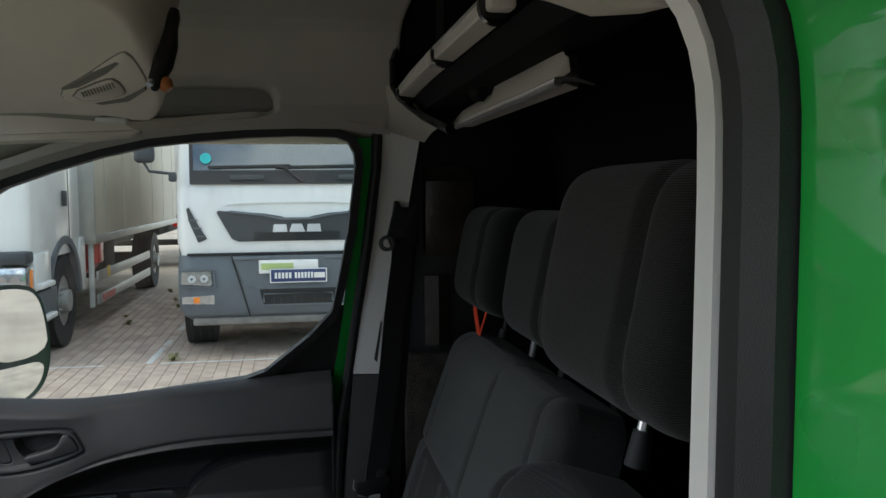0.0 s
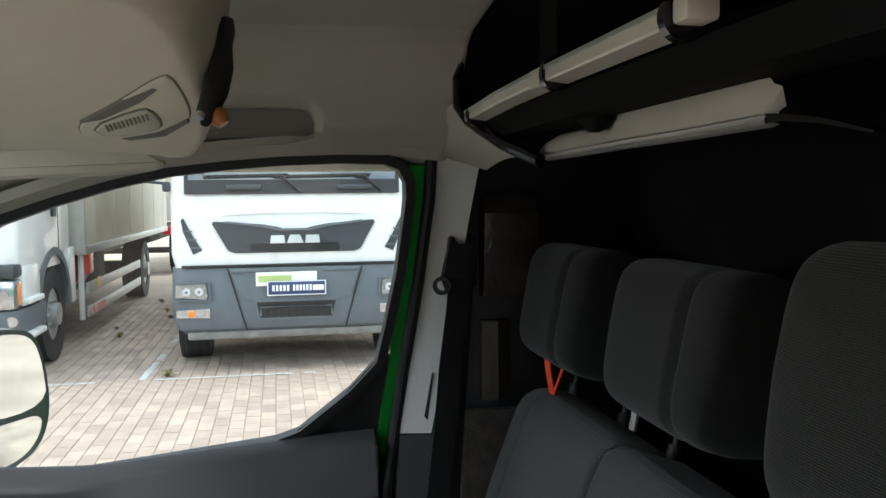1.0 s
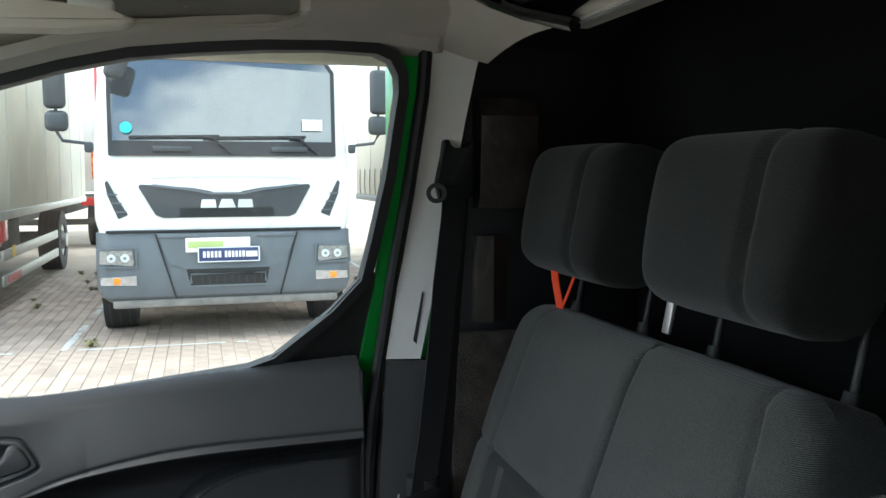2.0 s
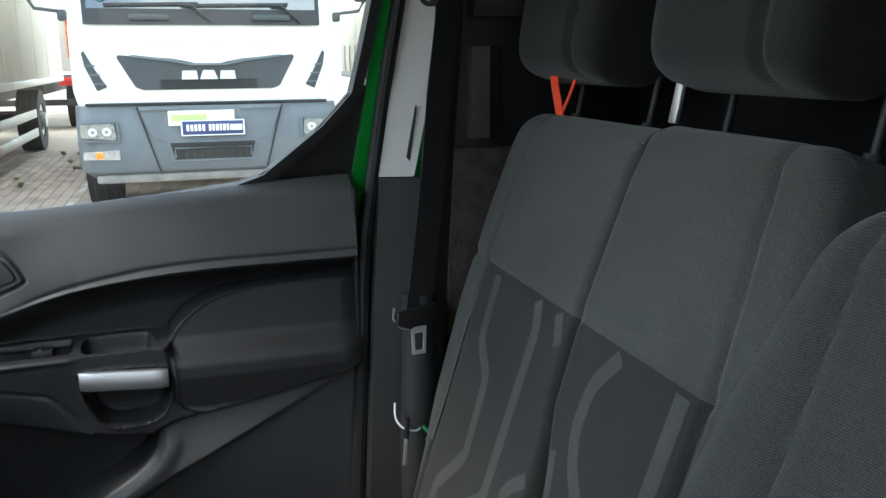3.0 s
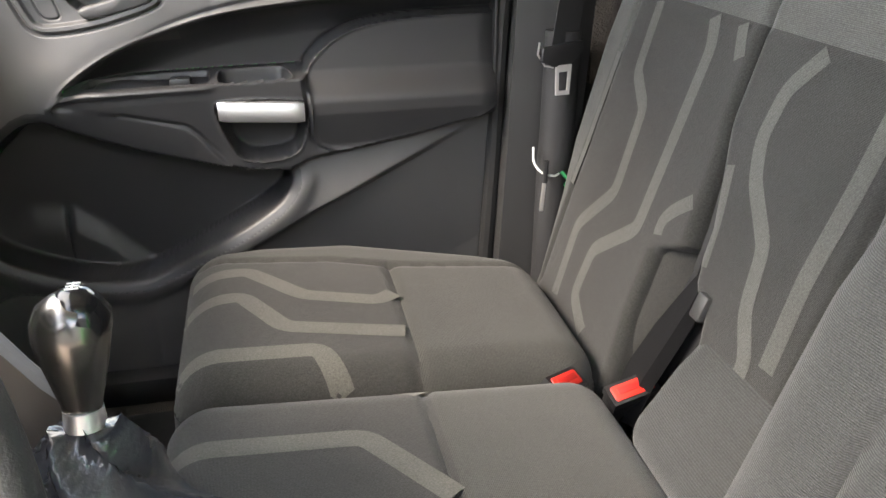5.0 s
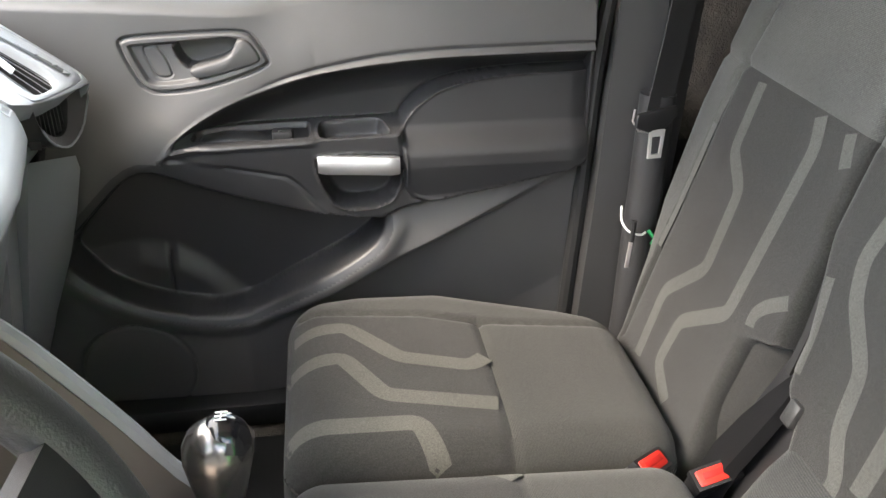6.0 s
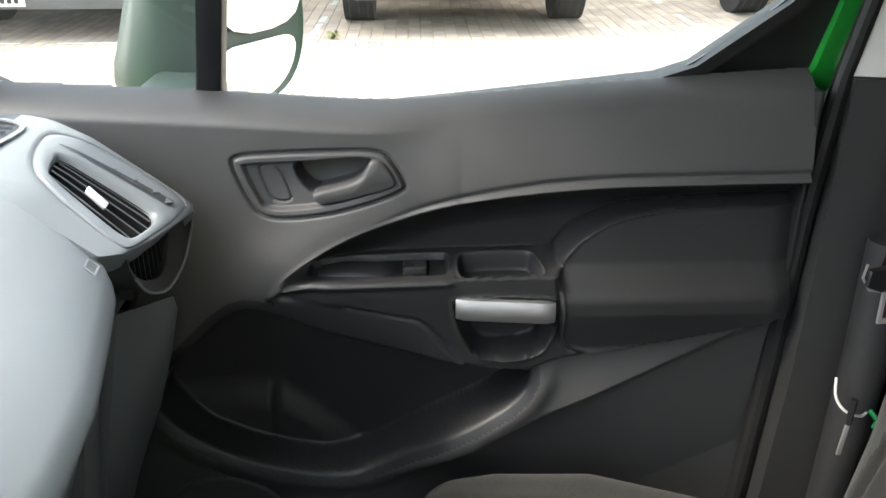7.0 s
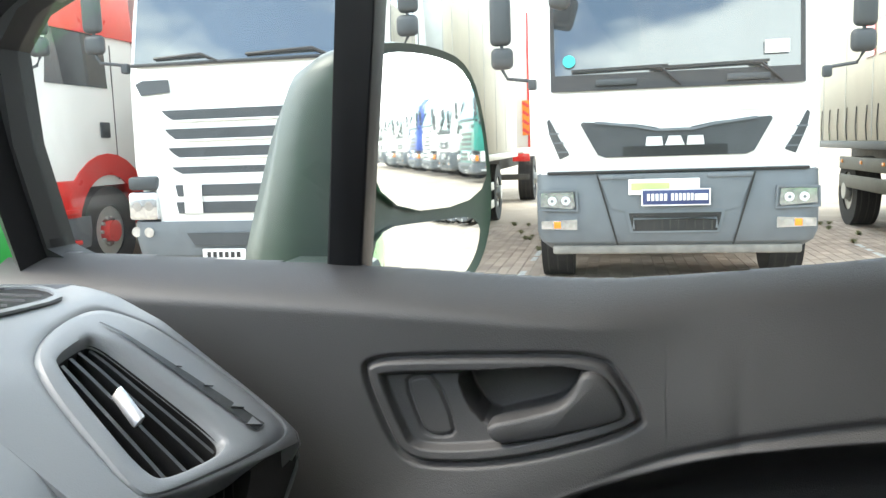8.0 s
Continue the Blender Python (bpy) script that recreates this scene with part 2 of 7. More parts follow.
SAND = mat("sandy_yard_ground", (0.46, 0.375, 0.295), 0.95, vary=0.25, scale=0.8, fine=0.6, fine_scale=90, bump_dist=0.006)

# ---- mesh helpers ----
def part(name, bm, material, parent=None, label="", smooth=True, angle=35):
    me = bpy.data.meshes.new(name)
    bmesh.ops.recalc_face_normals(bm, faces=bm.faces)
    if smooth:
        for f in bm.faces:
            f.smooth = True
        lim = radians(angle)
        for e in bm.edges:
            if len(e.link_faces) == 2 and e.calc_face_angle(0) > lim:
                e.smooth = False
    bm.to_mesh(me)
    bm.free()
    for m in (material if isinstance(material, (list, tuple)) else [material]):
        me.materials.append(m)
    ob = new(name, me)
    if parent:
        ob.parent = parent
    if label:
        ob["label"] = label
    return ob


def thing(name, label, category, group="", kind="", at=(0, 0, 0)):
    ob = new(name)
    ob.location = at
    return tagged(ob, label, category, group, kind)


def box(c, s, bevel=0.004, rot=(0, 0, 0), seg=2, bm=None):
    bm = bm or bmesh.new()
    r = bmesh.ops.create_cube(bm, size=1, matrix=pose(*c, *rot) @ Matrix.Diagonal((*s, 1)))
    if bevel:
        es = list({e for v in r["verts"] for e in v.link_edges})
        bmesh.ops.bevel(bm, geom=es, offset=min(bevel, min(s) * 0.45), segments=seg, profile=0.5, affect="EDGES")
    return bm


def loft(rings, cap=True, closed=True, bm=None):
    bm = bm or bmesh.new()
    vs = [[bm.verts.new(p) for p in r] for r in rings]
    for a, b in zip(vs, vs[1:]):
        k = len(a)
        for i in range(k if closed else k - 1):
            j = (i + 1) % k
            bm.faces.new((a[i], a[j], b[j], b[i]))
    if cap and closed:
        bm.faces.new(vs[0][::-1])
        bm.faces.new(vs[-1])
    return bm


def tube(points, radius, seg=10, bm=None):
    """A round bar along points; radius is one number or one for each point."""
    pts = [Vector(p) for p in points]
    rad = radius if isinstance(radius, (list, tuple)) else [radius] * len(pts)
    rings = []
    up = Vector((0, 0, 1))
    for i, p in enumerate(pts):
        d = (pts[min(i + 1, len(pts) - 1)] - pts[max(i - 1, 0)]).normalized()
        if abs(d.dot(up)) > 0.97:
            up = Vector((1, 0, 0))
        a = d.cross(up).normalized()
        b = a.cross(d).normalized()
        rings.append([p + rad[i] * (math.cos(t) * a + math.sin(t) * b) for t in [2 * math.pi * k / seg for k in range(seg)]])
    return loft(rings, bm=bm)


def strap(points, width, thick, across, bm=None):
    """A flat band along points; across is the direction of its width."""
    pts = [Vector(p) for p in points]
    ax = Vector(across).normalized()
    rings = []
    for i, p in enumerate(pts):
        d = (pts[min(i + 1, len(pts) - 1)] - pts[max(i - 1, 0)]).normalized()
        n = d.cross(ax).normalized() * thick / 2
        a = ax * width / 2
        rings.append([p - a - n, p + a - n, p + a + n, p - a + n])
    return loft(rings, bm=bm)


def slab(outline, offset, bevel=0.0, bm=None):
    """A flat outline of points, made solid along the vector offset."""
    bm = bm or bmesh.new()
    off = Vector(offset)
    a = [bm.verts.new(Vector(p)) for p in outline]
    b = [bm.verts.new(Vector(p) + off) for p in outline]
    n = len(a)
    fs = [bm.faces.new(a), bm.faces.new(b[::-1])]
    for i in range(n):
        fs.append(bm.faces.new((a[i], b[i], b[(i + 1) % n], a[(i + 1) % n])))
    if bevel:
        bmesh.ops.bevel(bm, geom=list({e for f in fs for e in f.edges}), offset=bevel, segments=2, profile=0.5, affect="EDGES")
    return bm


def ring_frame(inner, outer, offset, bm=None):
    """A closed frame between two outlines with as many points, made solid along offset."""
    bm = bm or bmesh.new()
    off = Vector(offset)
    rows = [[bm.verts.new(Vector(p)) for p in inner], [bm.verts.new(Vector(p)) for p in outer],
            [bm.verts.new(Vector(p) + off) for p in outer], [bm.verts.new(Vector(p) + off) for p in inner]]
    n = len(inner)
    for a, b in ((0, 1), (1, 2), (2, 3), (3, 0)):
        for i in range(n):
            j = (i + 1) % n
            bm.faces.new((rows[a][i], rows[a][j], rows[b][j], rows[b][i]))
    return bm


def disc(c, axis, r0, r1, depth, seg=32, bm=None):
    """A ring or (r0 = 0) a solid round plate, centred on c, along axis."""
    ax = Vector(axis).normalized()
    a = ax.orthogonal().normalized()
    b = ax.cross(a)
    def rng(r, h):
        return [Vector(c) + ax * h + r * (math.cos(t) * a + math.sin(t) * b) for t in [2 * math.pi * k / seg for k in range(seg)]]
    if r0 <= 0:
        return loft([rng(r1, -depth / 2), rng(r1, depth / 2)], bm=bm)
    bm = bm or bmesh.new()
    vs = [[bm.verts.new(p) for p in rng(r, h)] for r, h in ((r0, -depth / 2), (r1, -depth / 2), (r1, depth / 2), (r0, depth / 2))]
    for k in range(4):
        p, q = vs[k], vs[(k + 1) % 4]
        for i in range(seg):
            j = (i + 1) % seg
            bm.faces.new((p[i], p[j], q[j], q[i]))
    return bm


def offset_outline(pts, d):
    """2D outline moved outwards by d (counter-clockwise or clockwise alike)."""
    n = len(pts)
    area = sum(pts[i][0] * pts[(i + 1) % n][1] - pts[(i + 1) % n][0] * pts[i][1] for i in range(n))
    s = 1 if area > 0 else -1
    out = []
    for i in range(n):
        p0, p1, p2 = (Vector(pts[(i + k) % n]) for k in (-1, 0, 1))
        d1, d2 = (p1 - p0).normalized(), (p2 - p1).normalized()
        n1, n2 = Vector((d1.y, -d1.x)) * s, Vector((d2.y, -d2.x)) * s
        m = (n1 + n2).normalized()
        out.append(tuple(p1 + m * d / max(0.5, m.dot(n1))))
    return out


def smooth_outline(pts, times=2):
    for _ in range(times):
        n = len(pts)
        q = []
        for i in range(n):
            a, b = pts[i], pts[(i + 1) % n]
            q.append((0.75 * a[0] + 0.25 * b[0], 0.75 * a[1] + 0.25 * b[1]))
            q.append((0.25 * a[0] + 0.75 * b[0], 0.25 * a[1] + 0.75 * b[1]))
        pts = q
    return pts


def sdf(px, pz, poly):
    """Signed distance of the grid px, pz to a polygon: negative inside."""
    poly = np.array(poly)
    d = np.full(px.shape, 1e9)
    inside = np.zeros(px.shape, bool)
    for i in range(len(poly)):
        a, b = poly[i], poly[(i + 1) % len(poly)]
        ex, ez = b - a
        wx, wz = px - a[0], pz - a[1]
        t = np.clip((wx * ex + wz * ez) / (ex * ex + ez * ez + 1e-12), 0, 1)
        d = np.minimum(d, np.hypot(wx - ex * t, wz - ez * t))
        cond = ((a[1] > pz) != (b[1] > pz)) & (px < (b[0] - a[0]) * (pz - a[1]) / ((b[1] - a[1]) + 1e-12) + a[0])
        inside ^= cond
    return np.where(inside, -d, d)


def step(d, soft):
    """1 well inside (d negative), 0 outside, smooth over soft metres."""
    t = np.clip(0.5 - d / soft, 0, 1)
    return t * t * (3 - 2 * t)


def line_dist(px, pz, pts):
    d = np.full(np.shape(px), 1e9)
    for a, b in zip(pts, pts[1:]):
        ex, ez = b[0] - a[0], b[1] - a[1]
        wx, wz = px - a[0], pz - a[1]
        t = np.clip((wx * ex + wz * ez) / (ex * ex + ez * ez + 1e-12), 0, 1)
        d = np.minimum(d, np.hypot(wx - ex * t, wz - ez * t))
    return d


def sheet(P, keep=None, bm=None, mats=None):
    """A mesh from a grid of places P[i, j, 3]; keep[i, j] says which cells stay; mats[i, j] their material slot."""
    bm = bm or bmesh.new()
    ni, nj = P.shape[:2]
    vs = [[bm.verts.new(P[i, j]) for j in range(nj)] for i in range(ni)]
    for i in range(ni - 1):
        for j in range(nj - 1):
            if keep is None or keep[i, j]:
                f = bm.faces.new((vs[i][j], vs[i + 1][j], vs[i + 1][j + 1], vs[i][j + 1]))
                if mats is not None:
                    f.material_index = int(mats[i, j])
    loose = [v for v in bm.verts if not v.link_faces]
    bmesh.ops.delete(bm, geom=loose, context="VERTS")
    return bm


def curve(points, n=6):
    """A smooth line through the points."""
    p = [Vector(q) for q in points]
    p = [2 * p[0] - p[1]] + p + [2 * p[-1] - p[-2]]
    out = []
    for a, b, c, d in zip(p, p[1:], p[2:], p[3:]):
        for k in range(n):
            t = k / n
            out.append(0.5 * ((2 * b) + (c - a) * t + (2 * a - 5 * b + 4 * c - d) * t * t + (3 * b - a - 3 * c + d) * t ** 3))
    return out + [p[-2]]

# ---- ground ----
bm = bmesh.new()
for f in [(-400, 400, -400, 400)]:
    vs = [bm.verts.new(p) for p in ((f[0], f[2], -0.005), (f[1], f[2], -0.005), (f[1], f[3], -0.005), (f[0], f[3], -0.005))]
    bm.faces.new(vs)
ground = tagged(part("ground", bm, SAND, smooth=False), "sandy worn yard ground with weeds between trucks", "ground", kind="structure")

# unseen wall added behind the camera to cut skylight on the driver's side
wall = tagged(part("light_block_wall", box((-1.0, -4.0, 1.4), (60.0, 0.3, 2.8), 0.0), mat("grey_render", (0.22, 0.22, 0.215), 0.9, vary=0.15, scale=0.7, fine=0.4, fine_scale=60), smooth=False), "unseen plain grey wall added to block skylight", "wall", kind="structure")



def box_mesh(name, boxes, material):
    """Many low boxes (x0, x1, y0, y1, z0, z1) as one mesh, with chamfered tops and no undersides."""
    verts, faces = [], []
    for x0, x1, y0, y1, z0, z1 in boxes:
        k = len(verts)
        c = 0.002
        verts += [(x0, y0, z0), (x1, y0, z0), (x1, y1, z0), (x0, y1, z0),
                  (x0 + c, y0 + c, z1), (x1 - c, y0 + c, z1), (x1 - c, y1 - c, z1), (x0 + c, y1 - c, z1)]
        faces += [(k + 4, k + 5, k + 6, k + 7), (k, k + 1, k + 5, k + 4), (k + 1, k + 2, k + 6, k + 5), (k + 2, k + 3, k + 7, k + 6), (k + 3, k, k + 4, k + 7)]
    me = bpy.data.meshes.new(name)
    me.from_pydata(verts, [], faces)
    me.materials.append(material)
    return me


# ---- the van's shell ----
def win_y(z):
    return 0.84 - 0.24 * (z - 1.15)


def on_win(p, d=0.0):
    return (p[0], win_y(p[1]) + d, p[1])


WINDOW_OUT = [(-0.638, 1.562), (-0.552, 1.592), (-0.465, 1.618), (-0.378, 1.637), (-0.289, 1.647), (-0.199, 1.654), (-0.107, 1.657), (-0.03, 1.655),
              (-0.008, 1.646), (0.004, 1.625), (0.006, 1.600), (-0.008, 1.471), (-0.027, 1.369), (-0.041, 1.305), (-0.087, 1.254), (-0.179, 1.180),
              (-0.22, 1.166), (-0.45, 1.14), (-0.55, 1.13), (-0.74, 1.138), (-0.98, 1.148), (-1.020, 1.17), (-1.027, 1.26), (-1.019, 1.335), (-0.992, 1.363), (-0.932, 1.388), (-0.78, 1.475)]
door = thing("passenger_door", "closed black-trimmed passenger door with green painted frame", "car door")
part("window_frame", ring_frame([on_win(p, -0.012) for p in WINDOW_OUT], [on_win(p, -0.012) for p in offset_outline(WINDOW_OUT, 0.016)], (0, 0.04, 0)), RUBBER, door, "black rubber window seal")
part("outer_frame", loft([[on_win(p, 0.026), on_win(q, 0.026), on_win(q, 0.046), on_win(p, 0.046)] for p, q in list(zip(offset_outline(WINDOW_OUT, 0.03), offset_outline(WINDOW_OUT, 0.075)))[:15]]), GREEN, door, "green painted door frame")
bm = bmesh.new()
bm.faces.new([bm.verts.new(on_win(p, 0.012)) for p in offset_outline(WINDOW_OUT, 0.01)])
pane = part("window_pane", bm, WINDOW, door, "clear slightly tinted side window", smooth=False)
pane.visible_shadow = False
# trim along the windscreen pillar
A_IN = [(-1.016, 1.13), (-1.027, 1.26), (-1.019, 1.335), (-0.992, 1.363), (-0.932, 1.388), (-0.78, 1.475), (-0.638, 1.562)]
A_OUT = [(-1.046, 1.13), (-1.058, 1.27), (-1.046, 1.355), (-1.008, 1.393), (-0.945, 1.416), (-0.80, 1.505), (-0.66, 1.59)]
A_IN, A_OUT = ([(p.x, p.y) for p in curve([(x, z, 0) for x, z in line], 6)] for line in (A_IN, A_OUT))
part("pillar_seal", loft([[(a[0], win_y(a[1]) - 0.006, a[1]), (0.5 * (a[0] + b[0]), win_y(a[1]) - 0.035, 0.5 * (a[1] + b[1])), (b[0], win_y(b[1]) - 0.02, b[1]), (b[0], win_y(b[1]) + 0.03, b[1]), (a[0], win_y(a[1]) + 0.02, a[1])] for a, b in zip(A_IN, A_OUT)]), PLASTIC_DARK, door, "black front pillar trim", angle=50)
part("painted_pillar", loft([[(b[0], win_y(b[1]) - 0.012, b[1]), (b[0] - 0.10, win_y(b[1]) - 0.03, b[1] + 0.06), (b[0] - 0.10, win_y(b[1]) + 0.03, b[1] + 0.06), (b[0], win_y(b[1]) + 0.03, b[1])] for b in A_OUT[:-1]]), GREEN, door, "green painted front pillar", angle=50)
# rear lower corner plate of the window
part("corner_plate", slab([on_win(p, 0.004) for p in ((-0.23, 1.150), (-0.179, 1.182), (-0.13, 1.215), (-0.087, 1.256), (-0.041, 1.307), (-0.010, 1.32), (-0.015, 1.15))], (0, 0.006, 0)), PLASTIC_DARK, door)
# bar between the quarter light and the window
part("division_bar", slab([on_win(p, -0.010) for p in ((-0.775, 1.130), (-0.745, 1.130), (-0.7, 1.40), (-0.655, 1.575), (-0.69, 1.565), (-0.73, 1.40))], (0, 0.035, 0), 0.003), PLASTIC_DARK, door)

# door card as a relief: y over x and z
TOP_LINE = [(-1.02, 1.166), (-0.97, 1.164), (-0.73, 1.153), (-0.55, 1.141), (-0.45, 1.149), (-0.36, 1.157), (-0.2, 1.168), (-0.04, 1.178)]
SWOOSH = [(-0.690, 0.912), (-0.683, 0.922), (-0.653, 0.950), (-0.592, 0.986), (-0.508, 1.017), (-0.425, 1.035), (-0.3, 1.047), (-0.173, 1.050), (-0.02, 1.052)]
ARM_LOW = [(-0.02, 0.874), (-0.059, 0.866), (-0.183, 0.839), (-0.329, 0.813), (-0.357, 0.802), (-0.437, 0.803), (-0.471, 0.832), (-0.505, 0.872), (-0.53, 0.882), (-0.601, 0.899)]
PAD = [(-0.02, 1.022), (-0.058, 1.021), (-0.172, 1.019), (-0.258, 1.008), (-0.309, 0.981), (-0.34, 0.944), (-0.332, 0.905), (-0.33, 0.815), (-0.183, 0.839), (-0.02, 0.874)]
POCKET = [(-0.728, 0.900), (-0.823, 0.806), (-0.859, 0.765), (-0.858, 0.735), (-0.804, 0.682), (-0.722, 0.645), (-0.633, 0.629), (-0.586, 0.635), (-0.499, 0.683), (-0.412, 0.729), (-0.376, 0.758), (-0.364, 0.793),
          (-0.400, 0.797), (-0.483, 0.811), (-0.580, 0.838), (-0.672, 0.873)]
# underside of the arm rest, below the panel that carries the grip
SKIRT = [(-0.715, 0.905), (-0.688, 0.918), (-0.601, 0.905), (-0.53, 0.888), (-0.505, 0.878), (-0.471, 0.838), (-0.437, 0.810), (-0.357, 0.808), (-0.366, 0.797), (-0.400, 0.797), (-0.483, 0.811), (-0.580, 0.838), (-0.672, 0.873), (-0.73, 0.900)]
BEZEL = smooth_outline([(-0.728, 1.080), (-0.721, 1.088), (-0.693, 1.091), (-0.577, 1.095), (-0.553, 1.092), (-0.543, 1.086), (-0.524, 1.054), (-0.528, 1.047), (-0.554, 1.036), (-0.619, 1.018), (-0.679, 1.011), (-0.698, 1.016), (-0.708, 1.028)], 2)
CAVITY = smooth_outline([(-0.656, 1.078), (-0.643, 1.081), (-0.561, 1.087), (-0.566, 1.070), (-0.576, 1.057), (-0.606, 1.048), (-0.633, 1.041), (-0.648, 1.056)], 1)
LOCK = smooth_outline([(-0.697, 1.071), (-0.690, 1.076), (-0.674, 1.076), (-0.659, 1.037), (-0.664, 1.031), (-0.681, 1.031), (-0.687, 1.040)], 1)
POCKET = smooth_outline(POCKET, 2)
PAD = smooth_outline(PAD, 2)
SWOOSH = [(p.x, p.y) for p in curve([(x, z, 0) for x, z in SWOOSH], 4)]
ARM_LOW = [(p.x, p.y) for p in curve([(x, z, 0) for x, z in ARM_LOW], 3)]

WELL = smooth_outline([(-0.462, 0.908), (-0.348, 0.906), (-0.338, 0.895), (-0.345, 0.85), (-0.362, 0.822), (-0.432, 0.818), (-0.452, 0.85), (-0.466, 0.90)], 2)


def swoosh_z(x):
    return np.interp(x, [-1.06, -0.80, -0.69] + [p[0] for p in SWOOSH[1:]], [0.84, 0.87, 0.910] + [p[1] for p in SWOOSH[1:]])


# the grid's rows follow the sweeping line, closest together along it
xs = np.linspace(-1.06, -0.045, 440)
low_rows = 1 - np.linspace(1, 0, 250) ** 1.5
high_rows = np.linspace(0, 1, 150)[1:] ** 1.5
GX = np.repeat(xs[:, None], 399, 1)
mid_z = swoosh_z(xs)[:, None]
GZ = np.concatenate([0.36 + (mid_z - 0.36) * low_rows[None], mid_z + (1.185 - mid_z) * high_rows[None]], 1)


line_x = np.linspace(-1.10, 0.0, 221)
line_z = np.interp(line_x, [p[0] for p in TOP_LINE], [p[1] for p in TOP_LINE])
for _ in range(120):
    line_z[1:-1] = (line_z[:-2] + 2 * line_z[1:-1] + line_z[2:]) / 4


def top_z(x):
    """Height of the door card's upper edge."""
    return np.interp(x, line_x, line_z)


def ledge_z(x):
    """Height of the tray's edge along the arm rest."""
    return np.interp(x, [-0.70, -0.64, -0.47, -0.34, -0.02], [0.921, 0.932, 0.936, 0.938, 0.944])


def door_relief(GX, GZ):
    top = top_z(GX)
    # ahead of a slanting crease the card is set back under a wide shelf; behind it the face leans out to the arm rest
    crease = -0.515 + 0.55 * (1.10 - GZ)
    aft = step(crease - GX, 0.10)
    shelf = np.clip((GZ - (top - 0.030)) / 0.030, 0, 1.2)
    lean = np.clip((GZ - (top - 0.125)) / 0.125, 0, 1.15)
    ahead_y = 0.777 + 0.008 * np.clip((-0.6 - GX) / 0.4, 0, 1) + 0.048 * shelf ** 1.7
    aft_y = 0.762 + 0.040 * lean ** 1.7 + 0.022 * np.clip((GZ - (top - 0.022)) / 0.022, 0, 1.2) ** 2
    high = step(0.98 - GZ, 0.06)
    Y = ahead_y * (1 - aft) + (aft_y * high + 0.770 * (1 - high)) * aft
    low = step(GZ - 0.90, 0.05) * np.clip((GX + 0.60) / 0.15, 0, 1)
    tip = np.clip(sdf(GX, GZ, SWOOSH + ARM_LOW), 0, 1)
    Y -= 0.020 * np.exp(-(tip / 0.05) ** 2) * np.clip((-0.46 - GX) / 0.20, 0, 1) ** 0.7 * step(0.90 - 0.5 * (GX + 0.70) - GZ - 0.12, 0.10)
    Y += 0.012 * low
    # diagonal fin under the arm rest: its face looks up, the panel under it falls back
    below = -line_side(GX, GZ, (-0.063, 0.862), (-0.483, 0.655))
    grow = np.clip((-0.063 - GX) / 0.42, 0, 1)
    above = np.clip(-below, 0, 1)
    Y -= 0.034 * grow * np.clip(1 - above / (0.115 * grow + 0.004), 0, 1) * step(-0.50 - GX, 0.14) * step(GZ - 0.90, 0.04)
    fall = np.clip(below / 0.010, 0, 1)
    Y += (0.034 * grow * fall + 0.030 * np.clip(below / 0.20, 0, 1)) * (below > 0) * step(GZ - 0.90, 0.04) * step(-0.50 - GX, 0.14)
    # underside of the arm rest: leans back below the panel and fades into the trim round its tip
    low_line = np.interp(GX, [-0.73, -0.601, -0.53, -0.505, -0.471, -0.437, -0.357], [0.93, 0.899, 0.882, 0.872, 0.832, 0.803, 0.802])
    under = np.clip((low_line - GZ) / 0.07, 0, 1)
    sk = step(sdf(GX, GZ, SKIRT), 0.010) * np.clip((GX + 0.735) / 0.12, 0, 1)
    Y = Y * (1 - sk) + (0.757 + 0.014 * under ** 1.5) * sk
    sw = SWOOSH + ARM_LOW
    d_sw = sdf(GX, GZ, sw)
    inside = step(d_sw, 0.010)
    # arm rest body and the hollow above it, which curves back from the bead
    ledge = ledge_z(GX)
    recess = np.clip((GZ - ledge) / 0.012, 0, 1)
    recess = recess * recess * (3 - 2 * recess)
    arm = 0.752 + 0.010 * np.clip((ledge - 0.02 - GZ) / 0.08, 0, 1) + 0.012 * np.clip((-0.62 - GX) / 0.07, 0, 1)
    hollow = np.clip((swoosh_z(GX) - GZ) / 0.055, 0, 1)
    wall_y = 0.778 + 0.048 * np.sin(hollow * np.pi / 2)
    Ysw = arm + recess * (wall_y - arm)
    d_pad = sdf(GX, GZ, PAD)
    t = np.clip((GZ - 0.90) / 0.05, 0, 1)
    t = t * t * (3 - 2 * t)
    pad_y = 0.750 + 0.026 * t + 0.008 * np.clip((GZ - 0.95) / 0.07, 0, 1)
    pad_y += 0.012 * np.clip((0.885 - GZ) / 0.05, 0, 1)
    pad_y += 0.010 * np.clip((GX + 0.075) / 0.03, 0, 1) ** 2
    ip = step(d_pad, 0.006)
    Ysw = Ysw * (1 - ip) + pad_y * ip
    Ysw += 0.003 * np.exp(-((d_pad - 0.003) / 0.002) ** 2) - 0.0022 * np.exp(-((d_pad + 0.002) / 0.0022) ** 2)
    Y = Y * (1 - inside) + Ysw * inside
    # lip along the sweeping upper line and the bead under it
    dl = line_dist(GX, GZ, SWOOSH)
    Y -= 0.005 * np.exp(-(dl / 0.0055) ** 2)
    Y += 0.004 * np.exp(-((GZ - swoosh_z(GX) - 0.0125 * np.clip((GX + 0.66) / 0.3, 0.3, 1)) / 0.004) ** 2) * np.clip((GX + 0.66) / 0.2, 0, 1)
    # seam between the grip panel and the underside
    dlow = line_dist(GX, GZ, ARM_LOW)
    Y += 0.003 * np.exp(-(dlow / 0.0022) ** 2) * step(GX + 0.345, 0.01)
    # pocket
    d_po = sdf(GX, GZ, POCKET)
